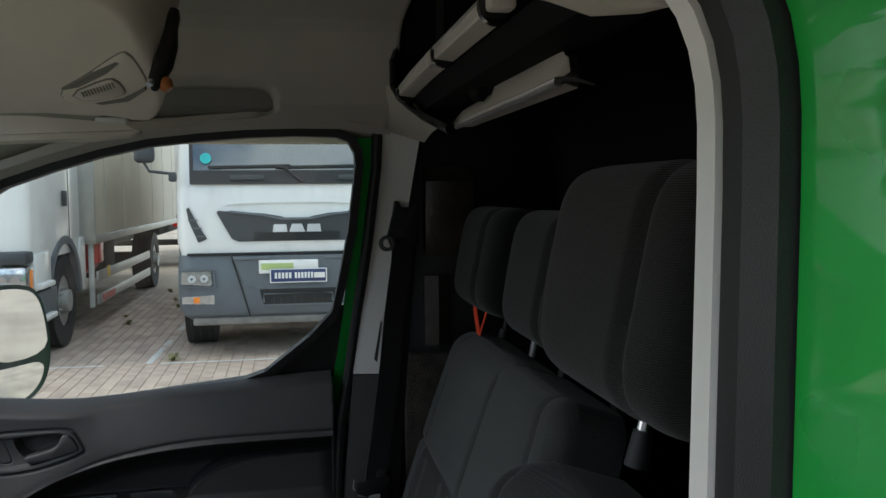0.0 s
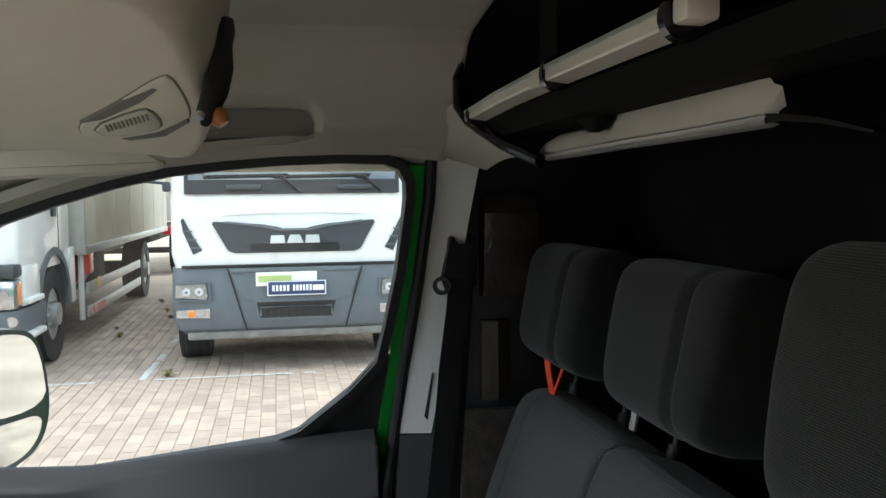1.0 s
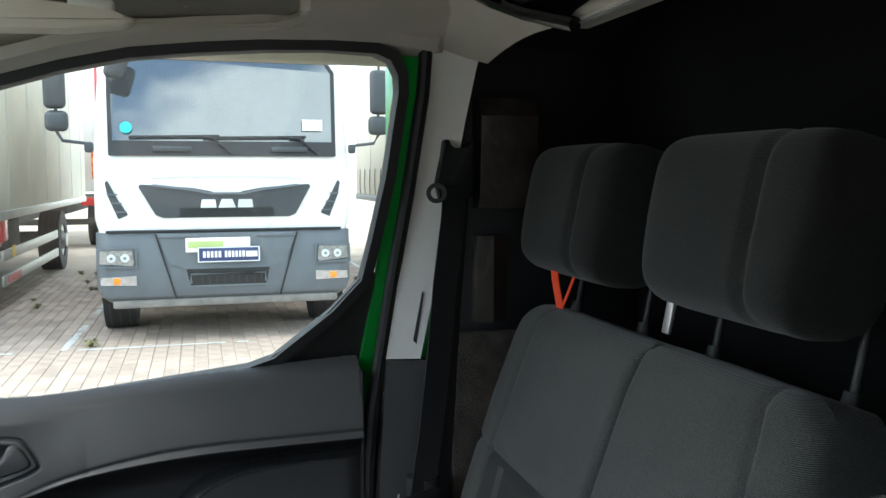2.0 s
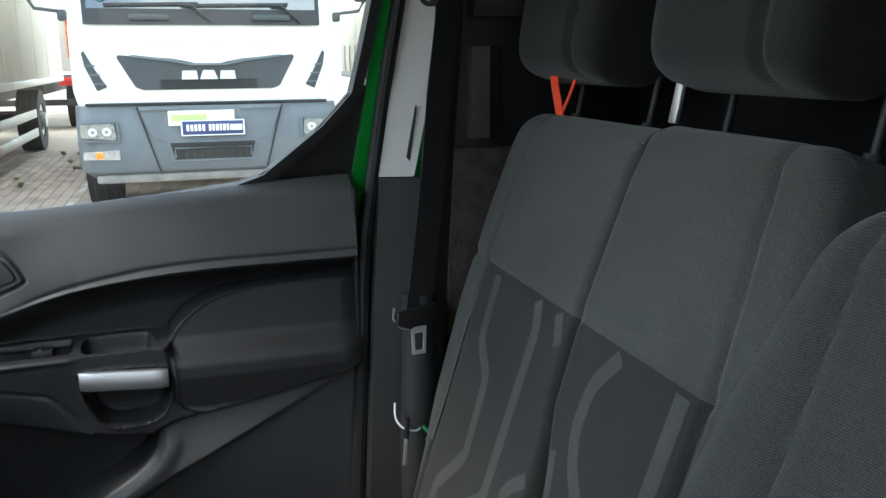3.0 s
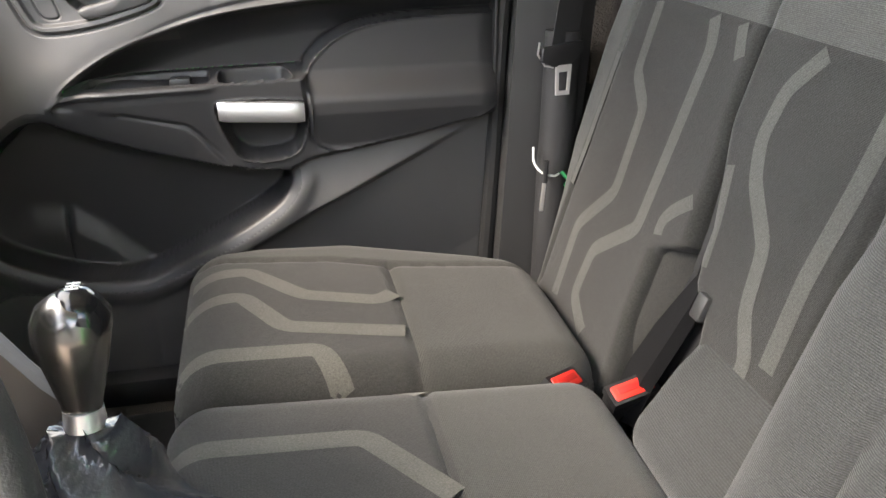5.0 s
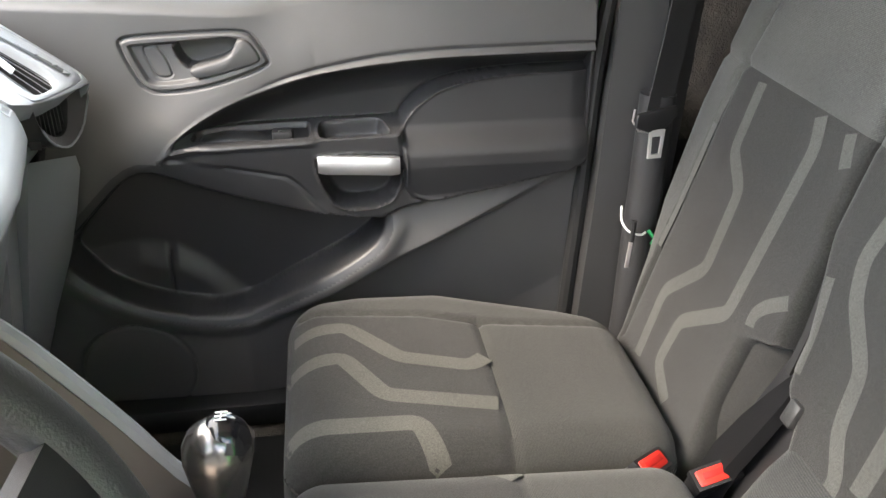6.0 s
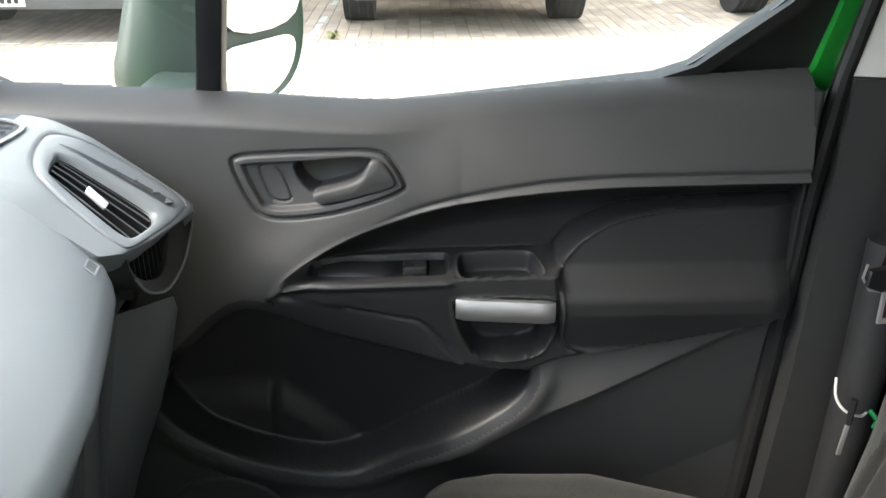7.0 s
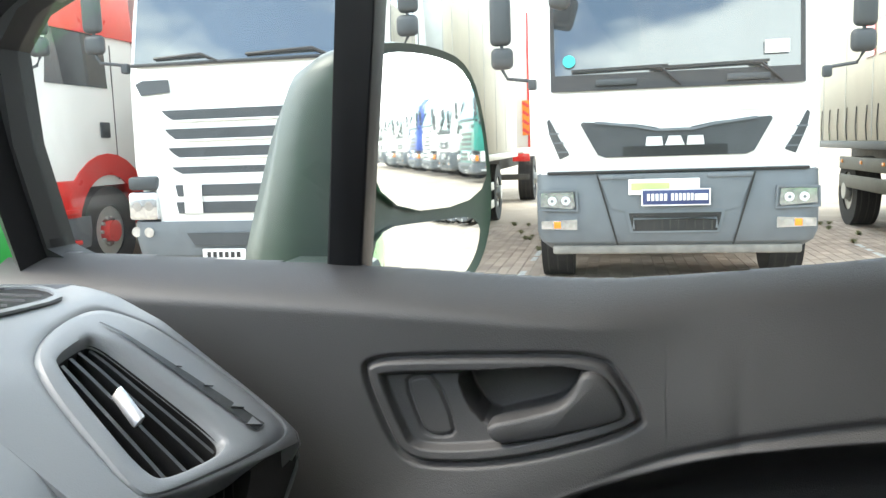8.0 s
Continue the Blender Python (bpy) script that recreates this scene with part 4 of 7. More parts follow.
def pad(name, fr, edges, v0, v1, depth, r, mats, parent, label="", crown=0.0, grooves=(), slot=None, n=84, inner=None):
    """A padded cushion with a shaped face, straight sides and a flat back."""
    b = v0 + (v1 - v0) * ease(n)
    a = ease(n)
    A, V = np.meshgrid(a, b, indexing="ij")
    lo, hi, _, _ = edges(V)
    U = lo + A * (hi - lo)
    rc = r * 0.8
    cu = np.where(U - lo < hi - U, lo + rc, hi - rc)
    cv = np.where(V - v0 < v1 - V, v0 + rc, v1 - rc)
    ox, ov = U - cu, V - cv
    corner = (np.minimum(U - lo, hi - U) < rc) & (np.minimum(V - v0, v1 - V) < rc)
    dist = np.hypot(ox, ov)
    f = np.where(corner & (dist > rc), rc / np.maximum(dist, 1e-9), 1)
    U, V2 = cu + ox * f, cv + ov * f
    U, V2 = np.where(corner, U, lo + A * (hi - lo)), np.where(corner, V2, V)
    W = pad_height(U, V2, edges, r, crown, grooves, inner=inner)
    P = np.array([[fr(U[i, j], V2[i, j], W[i, j]) for j in range(n)] for i in range(n)])
    ms = None
    if slot is not None:
        ms = slot(0.5 * (U[:-1, :-1] + U[1:, 1:]), 0.5 * (V2[:-1, :-1] + V2[1:, 1:]))
    bm = sheet(P, mats=ms)
    bm.verts.ensure_lookup_table()
    rim = [e for e in bm.edges if len(e.link_faces) == 1]
    ex = bmesh.ops.extrude_edge_only(bm, edges=rim)
    for v in ex["geom"]:
        if isinstance(v, bmesh.types.BMVert):
            d = (v.co - fr.o).dot(fr.w)
            v.co += fr.w * (-depth - d)
    rim = [e for e in bm.edges if len(e.link_faces) == 1]
    bmesh.ops.holes_fill(bm, edges=rim, sides=0)
    return part(name, bm, mats, parent, label, angle=50)


def stripe(fr, pts, width, height, parent, material=None, smooth=2):
    """A woven band laid along pts on a padded face."""
    dense = []
    for a, b in zip(pts, pts[1:]):
        k = max(2, int(math.hypot(b[0] - a[0], b[1] - a[1]) / 0.008))
        dense += [(a[0] + (b[0] - a[0]) * i / k, a[1] + (b[1] - a[1]) * i / k) for i in range(k)]
    dense.append(pts[-1])
    for _ in range(smooth):
        dense = [dense[0]] + [tuple((np.array(p) + 2 * np.array(q) + np.array(s)) / 4) for p, q, s in zip(dense, dense[1:], dense[2:])] + [dense[-1]]
    q = np.array(dense)
    d = np.gradient(q, axis=0)
    d /= np.linalg.norm(d, axis=1)[:, None] + 1e-9
    nrm = np.stack([-d[:, 1], d[:, 0]], -1)
    P = np.zeros((len(q), 4, 3))
    for i in range(len(q)):
        for j, s in enumerate((-0.5, -0.17, 0.17, 0.5)):
            u, v = q[i] + nrm[i] * width * s
            P[i, j] = fr(u, v, float(height(np.array(u), np.array(v))) + 0.0007)
    return part("stripe", sheet(P), material or STRIPE, parent)


TILT_BACK = math.atan(0.337)
back_v = (math.sin(TILT_BACK), 0, math.cos(TILT_BACK))


def zv(z):
    return (z - 0.66) / math.cos(TILT_BACK)


def yz(pts):
    return [(-y, zv(z)) for y, z in pts]


bench = thing("bench_seat", "grey and black cloth double passenger bench with pale angular stripes", "car seat")
# across is -y, so that out of the face is forwards
back = Frame((-0.02, 0, 0.66), (0, -1, 0), back_v)


def e_outer(v):
    hi = np.interp(v, [0.0, 0.07, 0.163, 0.185, 0.30, 0.33, 0.435, 0.60, 0.665], [-0.325, -0.340, -0.344, -0.287, -0.300, -0.312, -0.321, -0.314, -0.298])
    lo = -np.interp(v, [0.0, 0.12, 0.20, 0.35, 0.50, 0.60, 0.67], [0.645, 0.672, 0.700, 0.722, 0.722, 0.712, 0.69])
    return lo, hi, -0.09, 0.665


def e_mid(v):
    lo = -np.interp(v, [0.08, 0.145, 0.162, 0.19, 0.225, 0.31, 0.33, 0.435, 0.60, 0.668], [0.19, 0.215, 0.249, 0.258, 0.263, 0.302, 0.310, 0.319, 0.312, 0.296])
    hi = np.interp(v, [0.05, 0.40, 0.475, 0.586, 0.638, 0.668], [0.02, 0.018, 0.010, -0.012, -0.024, -0.038])
    return lo, hi, 0.05, 0.668


SEAM_Z = zv(1.066)
g_outer = [[(-0.72, SEAM_Z), (-0.28, SEAM_Z + 0.006)], [(-0.625, SEAM_Z), (-0.60, 0.66)], [(-0.625, SEAM_Z), (-0.600, 0.0)]]
g_mid = [[(-0.31, SEAM_Z + 0.006), (0.05, SEAM_Z + 0.006)], [(-0.06, 0.05), (-0.066, 0.45), (-0.088, 0.68)]]


def slot_outer(u, v):
    return np.where((v < SEAM_Z) & (u > -0.622), 1, 0)


def slot_mid(u, v):
    return np.where((v < SEAM_Z) & (u < -0.06), 1, 0)


part_outer = pad("backrest", back, e_outer, -0.09, 0.665, 0.10, 0.045, [CLOTH, CLOTH_DARK], bench, "outer backrest in ribbed grey cloth", 0.012, g_outer, slot_outer, inner=("hi", 0.014))
part_mid = pad("backrest", back, e_mid, 0.05, 0.668, 0.10, 0.030, [CLOTH, CLOTH_DARK], bench, "narrow middle backrest in ribbed grey cloth", 0.006, g_mid, slot_mid, inner=("lo", 0.014))
h_outer = lambda u, v: pad_height(u, v, e_outer, 0.045, 0.012, (), inner=("hi", 0.014))
h_mid = lambda u, v: pad_height(u, v, e_mid, 0.030, 0.006, (), inner=("lo", 0.014))
for pts, w in (([(0.556, 1.060), (0.545, 0.973), (0.492, 0.938), (0.478, 0.833), (0.542, 0.765), (0.530, 0.665)], 0.021),
               ([(0.416, 1.062), (0.399, 1.031), (0.394, 0.816), (0.474, 0.756), (0.476, 0.69), (0.42, 0.664)], 0.021),
               ([(0.356, 1.063), (0.348, 1.046), (0.338, 1.030)], 0.018),
               ([(0.620, 0.985), (0.612, 0.866), (0.612, 0.80)], 0.014)):
    stripe(back, yz(pts), w, h_outer, part_outer)
for pts, w in (([(0.206, 1.060), (0.240, 1.020), (0.244, 0.97), (0.225, 0.934), (0.170, 0.887), (0.155, 0.829), (0.122, 0.790), (0.13, 0.74)], 0.020),
               ([(0.096, 1.062), (0.097, 0.969), (0.102, 0.884), (0.095, 0.80)], 0.022),
               ([(0.272, 0.935), (0.252, 0.880), (0.243, 0.835)], 0.014)):
    stripe(back, yz(pts), w, h_mid, part_mid)
stripe(back, yz([(0.308, 0.882), (0.338, 0.860), (0.352, 0.842), (0.346, 0.828)]), 0.018, h_outer, part_outer)
# folded cloth pocket and black hinge cover in the gap
part("hinge_cover", slab([back(u, v, -0.045) for u, v in ((-0.345, -0.05), (-0.20, -0.05), (-0.20, 0.15), (-0.25, 0.30), (-0.30, 0.30), (-0.345, 0.10))], back.w * 0.012, 0.003), PLASTIC_DARK, bench, "black plastic hinge cover")
fold = [[back(u0 + (u1 - u0) * t, v, -0.012 - 0.046 * t * t - 0.004 * math.sin(9 * v + 3 * t)) for t in (0, 0.25, 0.5, 0.75, 1.0)] for u0, u1, v in ((-0.345, -0.322, -0.01), (-0.348, -0.310, 0.03), (-0.350, -0.296, 0.07), (-0.350, -0.287, 0.11), (-0.350, -0.280, 0.15), (-0.350, -0.276, 0.175), (-0.345, -0.280, 0.19))]
part("cloth_fold", sheet(np.array(fold)), CLOTH_DARK, bench, "folded dark cloth flap", angle=70)
part("hinge_strut", loft([[back(u - k, v, -0.020), back(u - 0.7 * k, v, -0.008), back(u + 0.7 * k, v, -0.006), back(u + k, v, -0.018), back(u, v, -0.04)] for u, v, k in ((-0.290, -0.03, 0.030), (-0.287, 0.03, 0.030), (-0.272, 0.09, 0.027), (-0.257, 0.14, 0.020), (-0.247, 0.175, 0.012))]), BULK, bench, "smooth black hinge strut", angle=50)
part("belt_slot", box(tuple(back(-0.215, 0.150, -0.004)), (0.022, 0.020, 0.030), 0.004, (0, 20, 0)), PLASTIC, bench)
part("slit_piping", strap([tuple(back(u, v, -0.012)) for u, v in ((-0.2975, 0.31), (-0.284, 0.27), (-0.272, 0.22), (-0.266, 0.17))], 0.010, 0.004, (0, 1, 0)), RUBBER, bench, "black strap in the seat gap")

# seat cushions
cush = Frame((0, 0, 0.700), (0, 1, 0), (-1, 0, 0.06))


def e_cush(v):
    hi = np.interp(v, [0.04, 0.12, 0.30, 0.42, 0.54], [0.605, 0.64, 0.695, 0.69, 0.66])
    lo = np.full(np.shape(v), 0.296)
    return lo, hi, 0.03, 0.522


def e_cmid(v):
    hi = np.full(np.shape(v), 0.292)
    lo = np.full(np.shape(v), -0.02)
    return lo, hi, 0.05, 0.522


g_cush = [[(0.29, 0.252), (0.575, 0.249)], [(0.575, 0.249), (0.600, 0.33), (0.61, 0.5)], [(0.575, 0.249), (0.56, 0.05)]]
g_cmid = [[(0.30, 0.256), (0.02, 0.262)]]
s_cush = lambda u, v: np.where((v > 0.252) & (u < 0.60), 1, 0)
s_cmid = lambda u, v: np.where(v > 0.256, 1, 0)
part_c = pad("cushion", cush, e_cush, 0.03, 0.522, 0.13, 0.055, [CLOTH_TOP, CLOTH_LOW], bench, "outer seat cushion with pale stripes", 0.006, g_cush, s_cush)
part_cm = pad("cushion", cush, e_cmid, 0.05, 0.522, 0.13, 0.05, [CLOTH_TOP, CLOTH_LOW], bench, "narrow middle seat cushion", 0.006, g_cmid, s_cmid)
h_cush = lambda u, v: pad_height(u, v, e_cush, 0.055, 0.006, ())
h_cmid = lambda u, v: pad_height(u, v, e_cmid, 0.05, 0.006, ())
for pts in ([(-0.519, 0.556), (-0.500, 0.556), (-0.441, 0.566), (-0.372, 0.490), (-0.277, 0.466), (-0.256, 0.484)],
            [(-0.519, 0.478), (-0.505, 0.480), (-0.448, 0.492), (-0.398, 0.411), (-0.257, 0.385)],
            [(-0.519, 0.350), (-0.506, 0.354), (-0.361, 0.357), (-0.338, 0.302)]):
    stripe(cush, [(y, -x) for x, y in pts], 0.026, h_cush, part_c, STRIPE_LOW)
for pts in ([(-0.518, 0.180), (-0.491, 0.183), (-0.331, 0.183), (-0.262, 0.090)], [(-0.285, 0.286), (-0.26, 0.258)], [(-0.518, 0.07), (-0.40, 0.075), (-0.33, 0.02)]):
    stripe(cush, [(y, -x) for x, y in pts], 0.026, h_cmid, part_cm, STRIPE_LOW)
rearw = Frame((0.035, 0, 0.795), (0, 1, 0), (-0.085, 0, -0.078))
def e_rear(v):
    return np.full(np.shape(v), -0.02), np.interp(v, [0, 0.06, 0.14], [0.212, 0.205, 0.183]), 0.0, 0.15
pad("cushion_end", rearw, e_rear, 0.0, 0.15, 0.09, 0.028, [CLOTH_SHADED], bench, "ribbed cloth end of the middle cushion", 0.004, n=40)
part("seat_base", box((-0.26, 0.33, 0.52), (0.46, 0.66, 0.16), 0.03), PLASTIC_DARK, bench, "black seat base")
part("seat_riser", box((-0.22, 0.33, 0.44), (0.36, 0.56, 0.07), 0.01), PLASTIC_DARK, bench)


def headrest(parent, cx, cy, cz, w, h, d, lean, seam_side, steel=None):
    """A padded head restraint on two posts, black for shade unless steel is given."""
    n, m = 44, 200
    fr = Frame((cx, cy, cz), (0, -1, 0), (math.sin(lean), 0, math.cos(lean)))
    bm = bmesh.new()
    rings = []
    for i in range(n + 1):
        t = -1 + 2 * i / n
        r = (1 - abs(t) ** 6) ** 0.5 if abs(t) < 1 else 0.0
        ring = []
        for j in range(m):
            a = 2 * math.pi * j / m
            c, s = math.cos(a), math.sin(a)
            k = (abs(c) ** 7 + abs(s) ** 7) ** (-1 / 7)
            v = t * h / 2
            taper = 1 - 0.10 * max(0, -t)
            uu, ww = w / 2 * k * c * (0.82 + 0.18 * r) * taper, d / 2 * k * s * (0.12 + 0.88 * r)
            if ww > 0:
                seam = seam_side * uu - w * 0.27
                ww -= 0.007 * math.exp(-(seam / 0.006) ** 2) + 0.004 / (1 + math.exp(-seam / 0.004))
            ring.append(fr(uu, v, ww))
        rings.append(ring)
    ob = part("headrest", loft(rings, bm=bm), CLOTH_HEAD_SHADED, parent, "ribbed grey cloth headrest", angle=60)
    for s in (-1, 1):
        # without steel, posts take black rubber to sink into the gap's shade
        part("post", tube([fr(s * w * 0.42, -h / 2 - 0.07, -0.055), fr(s * w * 0.42, -h / 2 + 0.03, -0.055)], 0.0075 if steel else 0.005, 12), steel or RUBBER, ob, "slim headrest post")
        part("post_guide", tube([fr(s * w * 0.42, -h / 2 - 0.075, -0.055), fr(s * w * 0.42, -h / 2 - 0.04, -0.055)], [0.013, 0.010], 12), RUBBER, ob)
    return ob


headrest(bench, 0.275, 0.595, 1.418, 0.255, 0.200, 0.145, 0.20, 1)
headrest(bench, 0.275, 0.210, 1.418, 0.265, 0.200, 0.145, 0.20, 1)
# bright bar added for the one post stretch that catches light
part("lit_post_piece", box((0.262, 0.362, 1.305), (0.006, 0.016, 0.050), 0.002, (0, 11, 0)), ZINC, bench, "bright piece standing for a lit stretch of headrest post")
part("release_strap", strap([(0.222, 0.625, 1.355), (0.222, 0.618, 1.318), (0.226, 0.608, 1.276)], 0.020, 0.002, (0.1, -1, 0)), ORANGE, bench, "orange cloth release strap")
part("release_strap", strap([(0.236, 0.575, 1.335), (0.230, 0.590, 1.300), (0.226, 0.604, 1.276)], 0.006, 0.002, (0.1, -1, 0)), ORANGE, bench, "orange cloth release strap")

# driver's seat
driver = thing("driver_seat", "grey ribbed cloth driver's seat with headrest", "car seat")
dback = Frame((-0.112, 0, 0.66), (0, -1, 0), back_v)
def e_drv(v):
    return (np.interp(v, [0.0, 0.3, 0.5, 0.66], [0.005, 0.01, 0.045, 0.09]), np.interp(v, [0.0, 0.3, 0.5, 0.66], [0.575, 0.575, 0.54, 0.50]), 0.0, 0.66)
pad("backrest", dback, e_drv, 0.0, 0.66, 0.12, 0.055, [CLOTH_SHADED], driver, "ribbed grey cloth backrest", -0.02, [[(0.10, 0.0), (0.13, 0.64)], [(0.48, 0.0), (0.45, 0.64)]])
dcush = Frame((-0.10, 0, 0.690), (0, 1, 0), (-1, 0, 0.06))
def e_dc(v):
    return np.full(np.shape(v), -0.545), np.full(np.shape(v), -0.03), 0.0, 0.50
pad("cushion", dcush, e_dc, 0.0, 0.50, 0.13, 0.05, [CLOTH_TOP], driver, "ribbed grey cloth cushion", -0.01)
part("seat_base", box((-0.33, -0.29, 0.50), (0.44, 0.46, 0.14), 0.03), PLASTIC_DARK, driver)
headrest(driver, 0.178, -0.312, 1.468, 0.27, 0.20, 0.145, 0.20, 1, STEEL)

# seat belt buckles
mat_red_shaded = mat("shaded_red_plastic", (0.40, 0.015, 0.012), 0.45)


def buckle(x, y, z, rx, ry, rz, label):
    e = thing("belt_buckle", label, "belt buckle", "belt buckles between the seats")
    e.matrix_world = pose(x, y, z, rx, ry, rz)
    part("buckle_body", box((0, 0, -0.037), (0.060, 0.027, 0.074), 0.006), PLASTIC_DARK, e)
    bm = box((0, 0, 0.0), (0.052, 0.021, 0.012), 0.004)
    part("push_button", bm, RED, e, "red push button")
    part("button_rim", ring_frame([(x, y, 0.004) for x, y in ((-0.023, -0.0085), (0.023, -0.0085), (0.023, 0.0085), (-0.023, 0.0085))], [(x, y, 0.004) for x, y in ((-0.030, -0.0135), (0.030, -0.0135), (0.030, 0.0135), (-0.030, 0.0135))], (0, 0, -0.012)), PLASTIC_DARK, e, "black rim round the button")
    # darker red slab stands for shade in the button's dish
    part("button_dish_shade", box((0.0, 0.001, 0.0062), (0.036, 0.008, 0.0008), 0.0003), mat_red_shaded, e)
    part("stalk", tube([(0, 0, -0.07), (0.004, 0, -0.12)], 0.010, 8), PLASTIC_DARK, e)
    return e


buckle(-0.088, 0.290, 0.679, 30, 12, 38, "black seat belt buckle with red button, tipped over")
buckle(-0.014, 0.270, 0.672, 26, -10, 8, "black seat belt buckle with red button on the seat")
buckle(0.085, 0.060, 0.735, 20, -20, 0, "black seat belt buckle with red button beside the driver's seat")

# passenger seat belt
belt = thing("seat_belt", "black seat belt hanging slack beside the pillar", "seat belt")
part("webbing", strap([(0.100, 0.736, 1.455), (0.096, 0.731, 1.41), (0.080, 0.722, 1.307), (0.069, 0.713, 1.21), (0.050, 0.698, 1.08), (0.030, 0.684, 0.97)], 0.046, 0.0022, (1, 0.35, 0.0)), WEB, belt)
part("webbing", strap([(0.108, 0.746, 1.455), (0.102, 0.741, 1.38), (0.089, 0.734, 1.24), (0.072, 0.716, 1.05), (0.054, 0.700, 0.86), (0.05, 0.70, 0.6)], 0.046, 0.0022, (1, 0.45, 0.0)), WEB, belt)
anchor = part("upper_anchor", slab([(0.068, 0.728, 1.462), (0.080, 0.735, 1.485), (0.084, 0.740, 1.531), (0.094, 0.740, 1.531), (0.097, 0.740, 1.514), (0.120, 0.740, 1.514), (0.124, 0.740, 1.524), (0.134, 0.740, 1.531), (0.132, 0.740, 1.44), (0.078, 0.735, 1.432)], (0, 0.022, 0), 0.004), PLASTIC_DARK, belt, "black upper belt guide")
part("guide_loop", disc((0.067, 0.726, 1.447), (0.3, 1, 0), 0.009, 0.016, 0.012, 24), RUBBER, anchor)
tongue = part("tongue", slab([(-0.008, 0.672, 0.985), (0.058, 0.690, 0.990), (0.060, 0.690, 0.975), (0.040, 0.684, 0.957), (0.012, 0.676, 0.955), (-0.010, 0.671, 0.965)], (0.003, -0.008, 0), 0.003), PLASTIC_DARK, belt, "black belt tongue grip")
inner = [(0.0205, 0.948), (0.0355, 0.949), (0.0345, 0.921), (0.0215, 0.920)]
part("metal_tongue", ring_frame([(x, 0.673, z) for x, z in inner], [(x, 0.673, z) for x, z in ((0.0165, 0.958), (0.0395, 0.959), (0.038, 0.915), (0.018, 0.914))], (0.001, -0.003, 0)), ZINC, tongue, "bright metal tongue")
part("edge_wire", tube([(-0.010, 0.668, 0.992), (-0.012, 0.668, 0.975), (0.0, 0.671, 0.958), (0.014, 0.673, 0.955)], 0.0016, 6), ZINC, tongue)
part("belt_sleeve", tube([(0.040, 0.712, 1.0), (0.035, 0.702, 0.86), (0.030, 0.695, 0.79), (0.030, 0.70, 0.62), (0.03, 0.72, 0.45)], 0.027, 12), WEB, belt)

# tie with keys or tag hanging at the belt
keyring = thing("key_tag", "small metal tag on a white cord tied round the belt", "tag")
part("cord", tube(curve([(-0.009, 0.680, 0.835), (-0.011, 0.668, 0.815), (-0.002, 0.657, 0.802), (0.016, 0.655, 0.796), (0.026, 0.660, 0.797)], 5), 0.0017, 8), PLATE_WHITE, keyring, "white cord")
part("tag_pin", tube([(0.003, 0.652, 0.822), (0.001, 0.650, 0.788)], 0.004, 8), PLASTIC_DARK, keyring)
part("metal_tag", box((-0.001, 0.650, 0.768), (0.006, 0.003, 0.050), 0.001, (0, 4, 0)), ZINC, keyring, "bright metal tag")
part("green_tie", tube([(0.030, 0.660, 0.800), (0.036, 0.655, 0.792), (0.040, 0.657, 0.785), (0.034, 0.652, 0.780)], 0.003, 6), mat("green_tie_plastic", (0.01, 0.25, 0.08), 0.4), keyring, "green plastic tie")

# ---- dashboard ----
SILVER = mat("silver_trim_plastic", (0.66, 0.66, 0.67), 0.28, 0.7, vary=0.05)

dash = thing("dashboard", "grey plastic dashboard with side air vent", "dashboard")
# cross-sections along y: top, sloping rear lip and its underside
def dash_ring(y, k=0.0, dx=0.0, lip=True):
    brow = ((-0.80, 1.080), (-0.774, 1.059))
    tail = ((-0.764, 1.049), (-0.762, 1.040), (-0.768, 1.030), (-0.80, 1.022), (-0.88, 1.015), (-1.2, 1.015))
    if not lip:
        # towards the middle of the van the lip reaches further back over the glove box
        xl, zl = float(np.interp(y, [0.10, 0.26, 0.343, 0.45, 0.51, 0.535], [-0.726, -0.732, -0.741, -0.765, -0.780, -0.790])), 1.050
        brow = tuple((-0.862 + (xl + 0.862) * t + b, 1.128 + (zl + 0.006 - 1.128) * t + b) for t, b in ((0.5, 0.004), (0.88, 0.003)))
        tail = ((xl - 0.001, zl + 0.002), (xl, zl - 0.006), (xl - 0.006, zl - 0.014), (-0.83, 1.030), (-0.88, 1.02), (-1.2, 1.02))
    return [(x + (dx if x > -1.0 else 0), y, z + k) for x, z in ((-1.20, 1.140), (-1.02, 1.155), (-0.93, 1.155), (-0.900, 1.148), (-0.862, 1.128)) + brow + tail]
part("dash_body", loft([dash_ring(*r) for r in ((-0.58, 0.0, 0, False), (-0.2, 0.01, 0, False), (0.1, 0.0, 0, False), (0.20, 0, 0, False), (0.26, 0, 0, False), (0.30, 0, 0, False), (0.343, 0, 0, False), (0.40, 0, 0, False), (0.45, 0, 0, False), (0.49, 0, 0, False), (0.51, 0, 0, False), (0.53, 0, 0, False), (0.535, 0.0, 0, False), (0.538, -0.055, -0.055), (0.726, -0.055, -0.055), (0.729, 0.0, 0), (0.734, -0.002, -0.001), (0.742, -0.008, -0.006), (0.748, -0.018, -0.014), (0.751, -0.032, -0.026))]), PLASTIC_GREY, dash, "grey grained dashboard top", angle=50)
part("dash_core", box((-1.06, 0.09, 0.80), (0.30, 1.26, 0.46), 0.03), PLASTIC_DARK, dash)
part("dash_end", slab([(x, 0.69, z) for x, z in ((-1.10, 1.01), (-0.83, 1.01), (-0.825, 0.98), (-0.84, 0.94), (-0.93, 0.66), (-1.10, 0.60))], (0, 0.04, 0), 0.008), PLASTIC_DARK, dash, "black dashboard end")
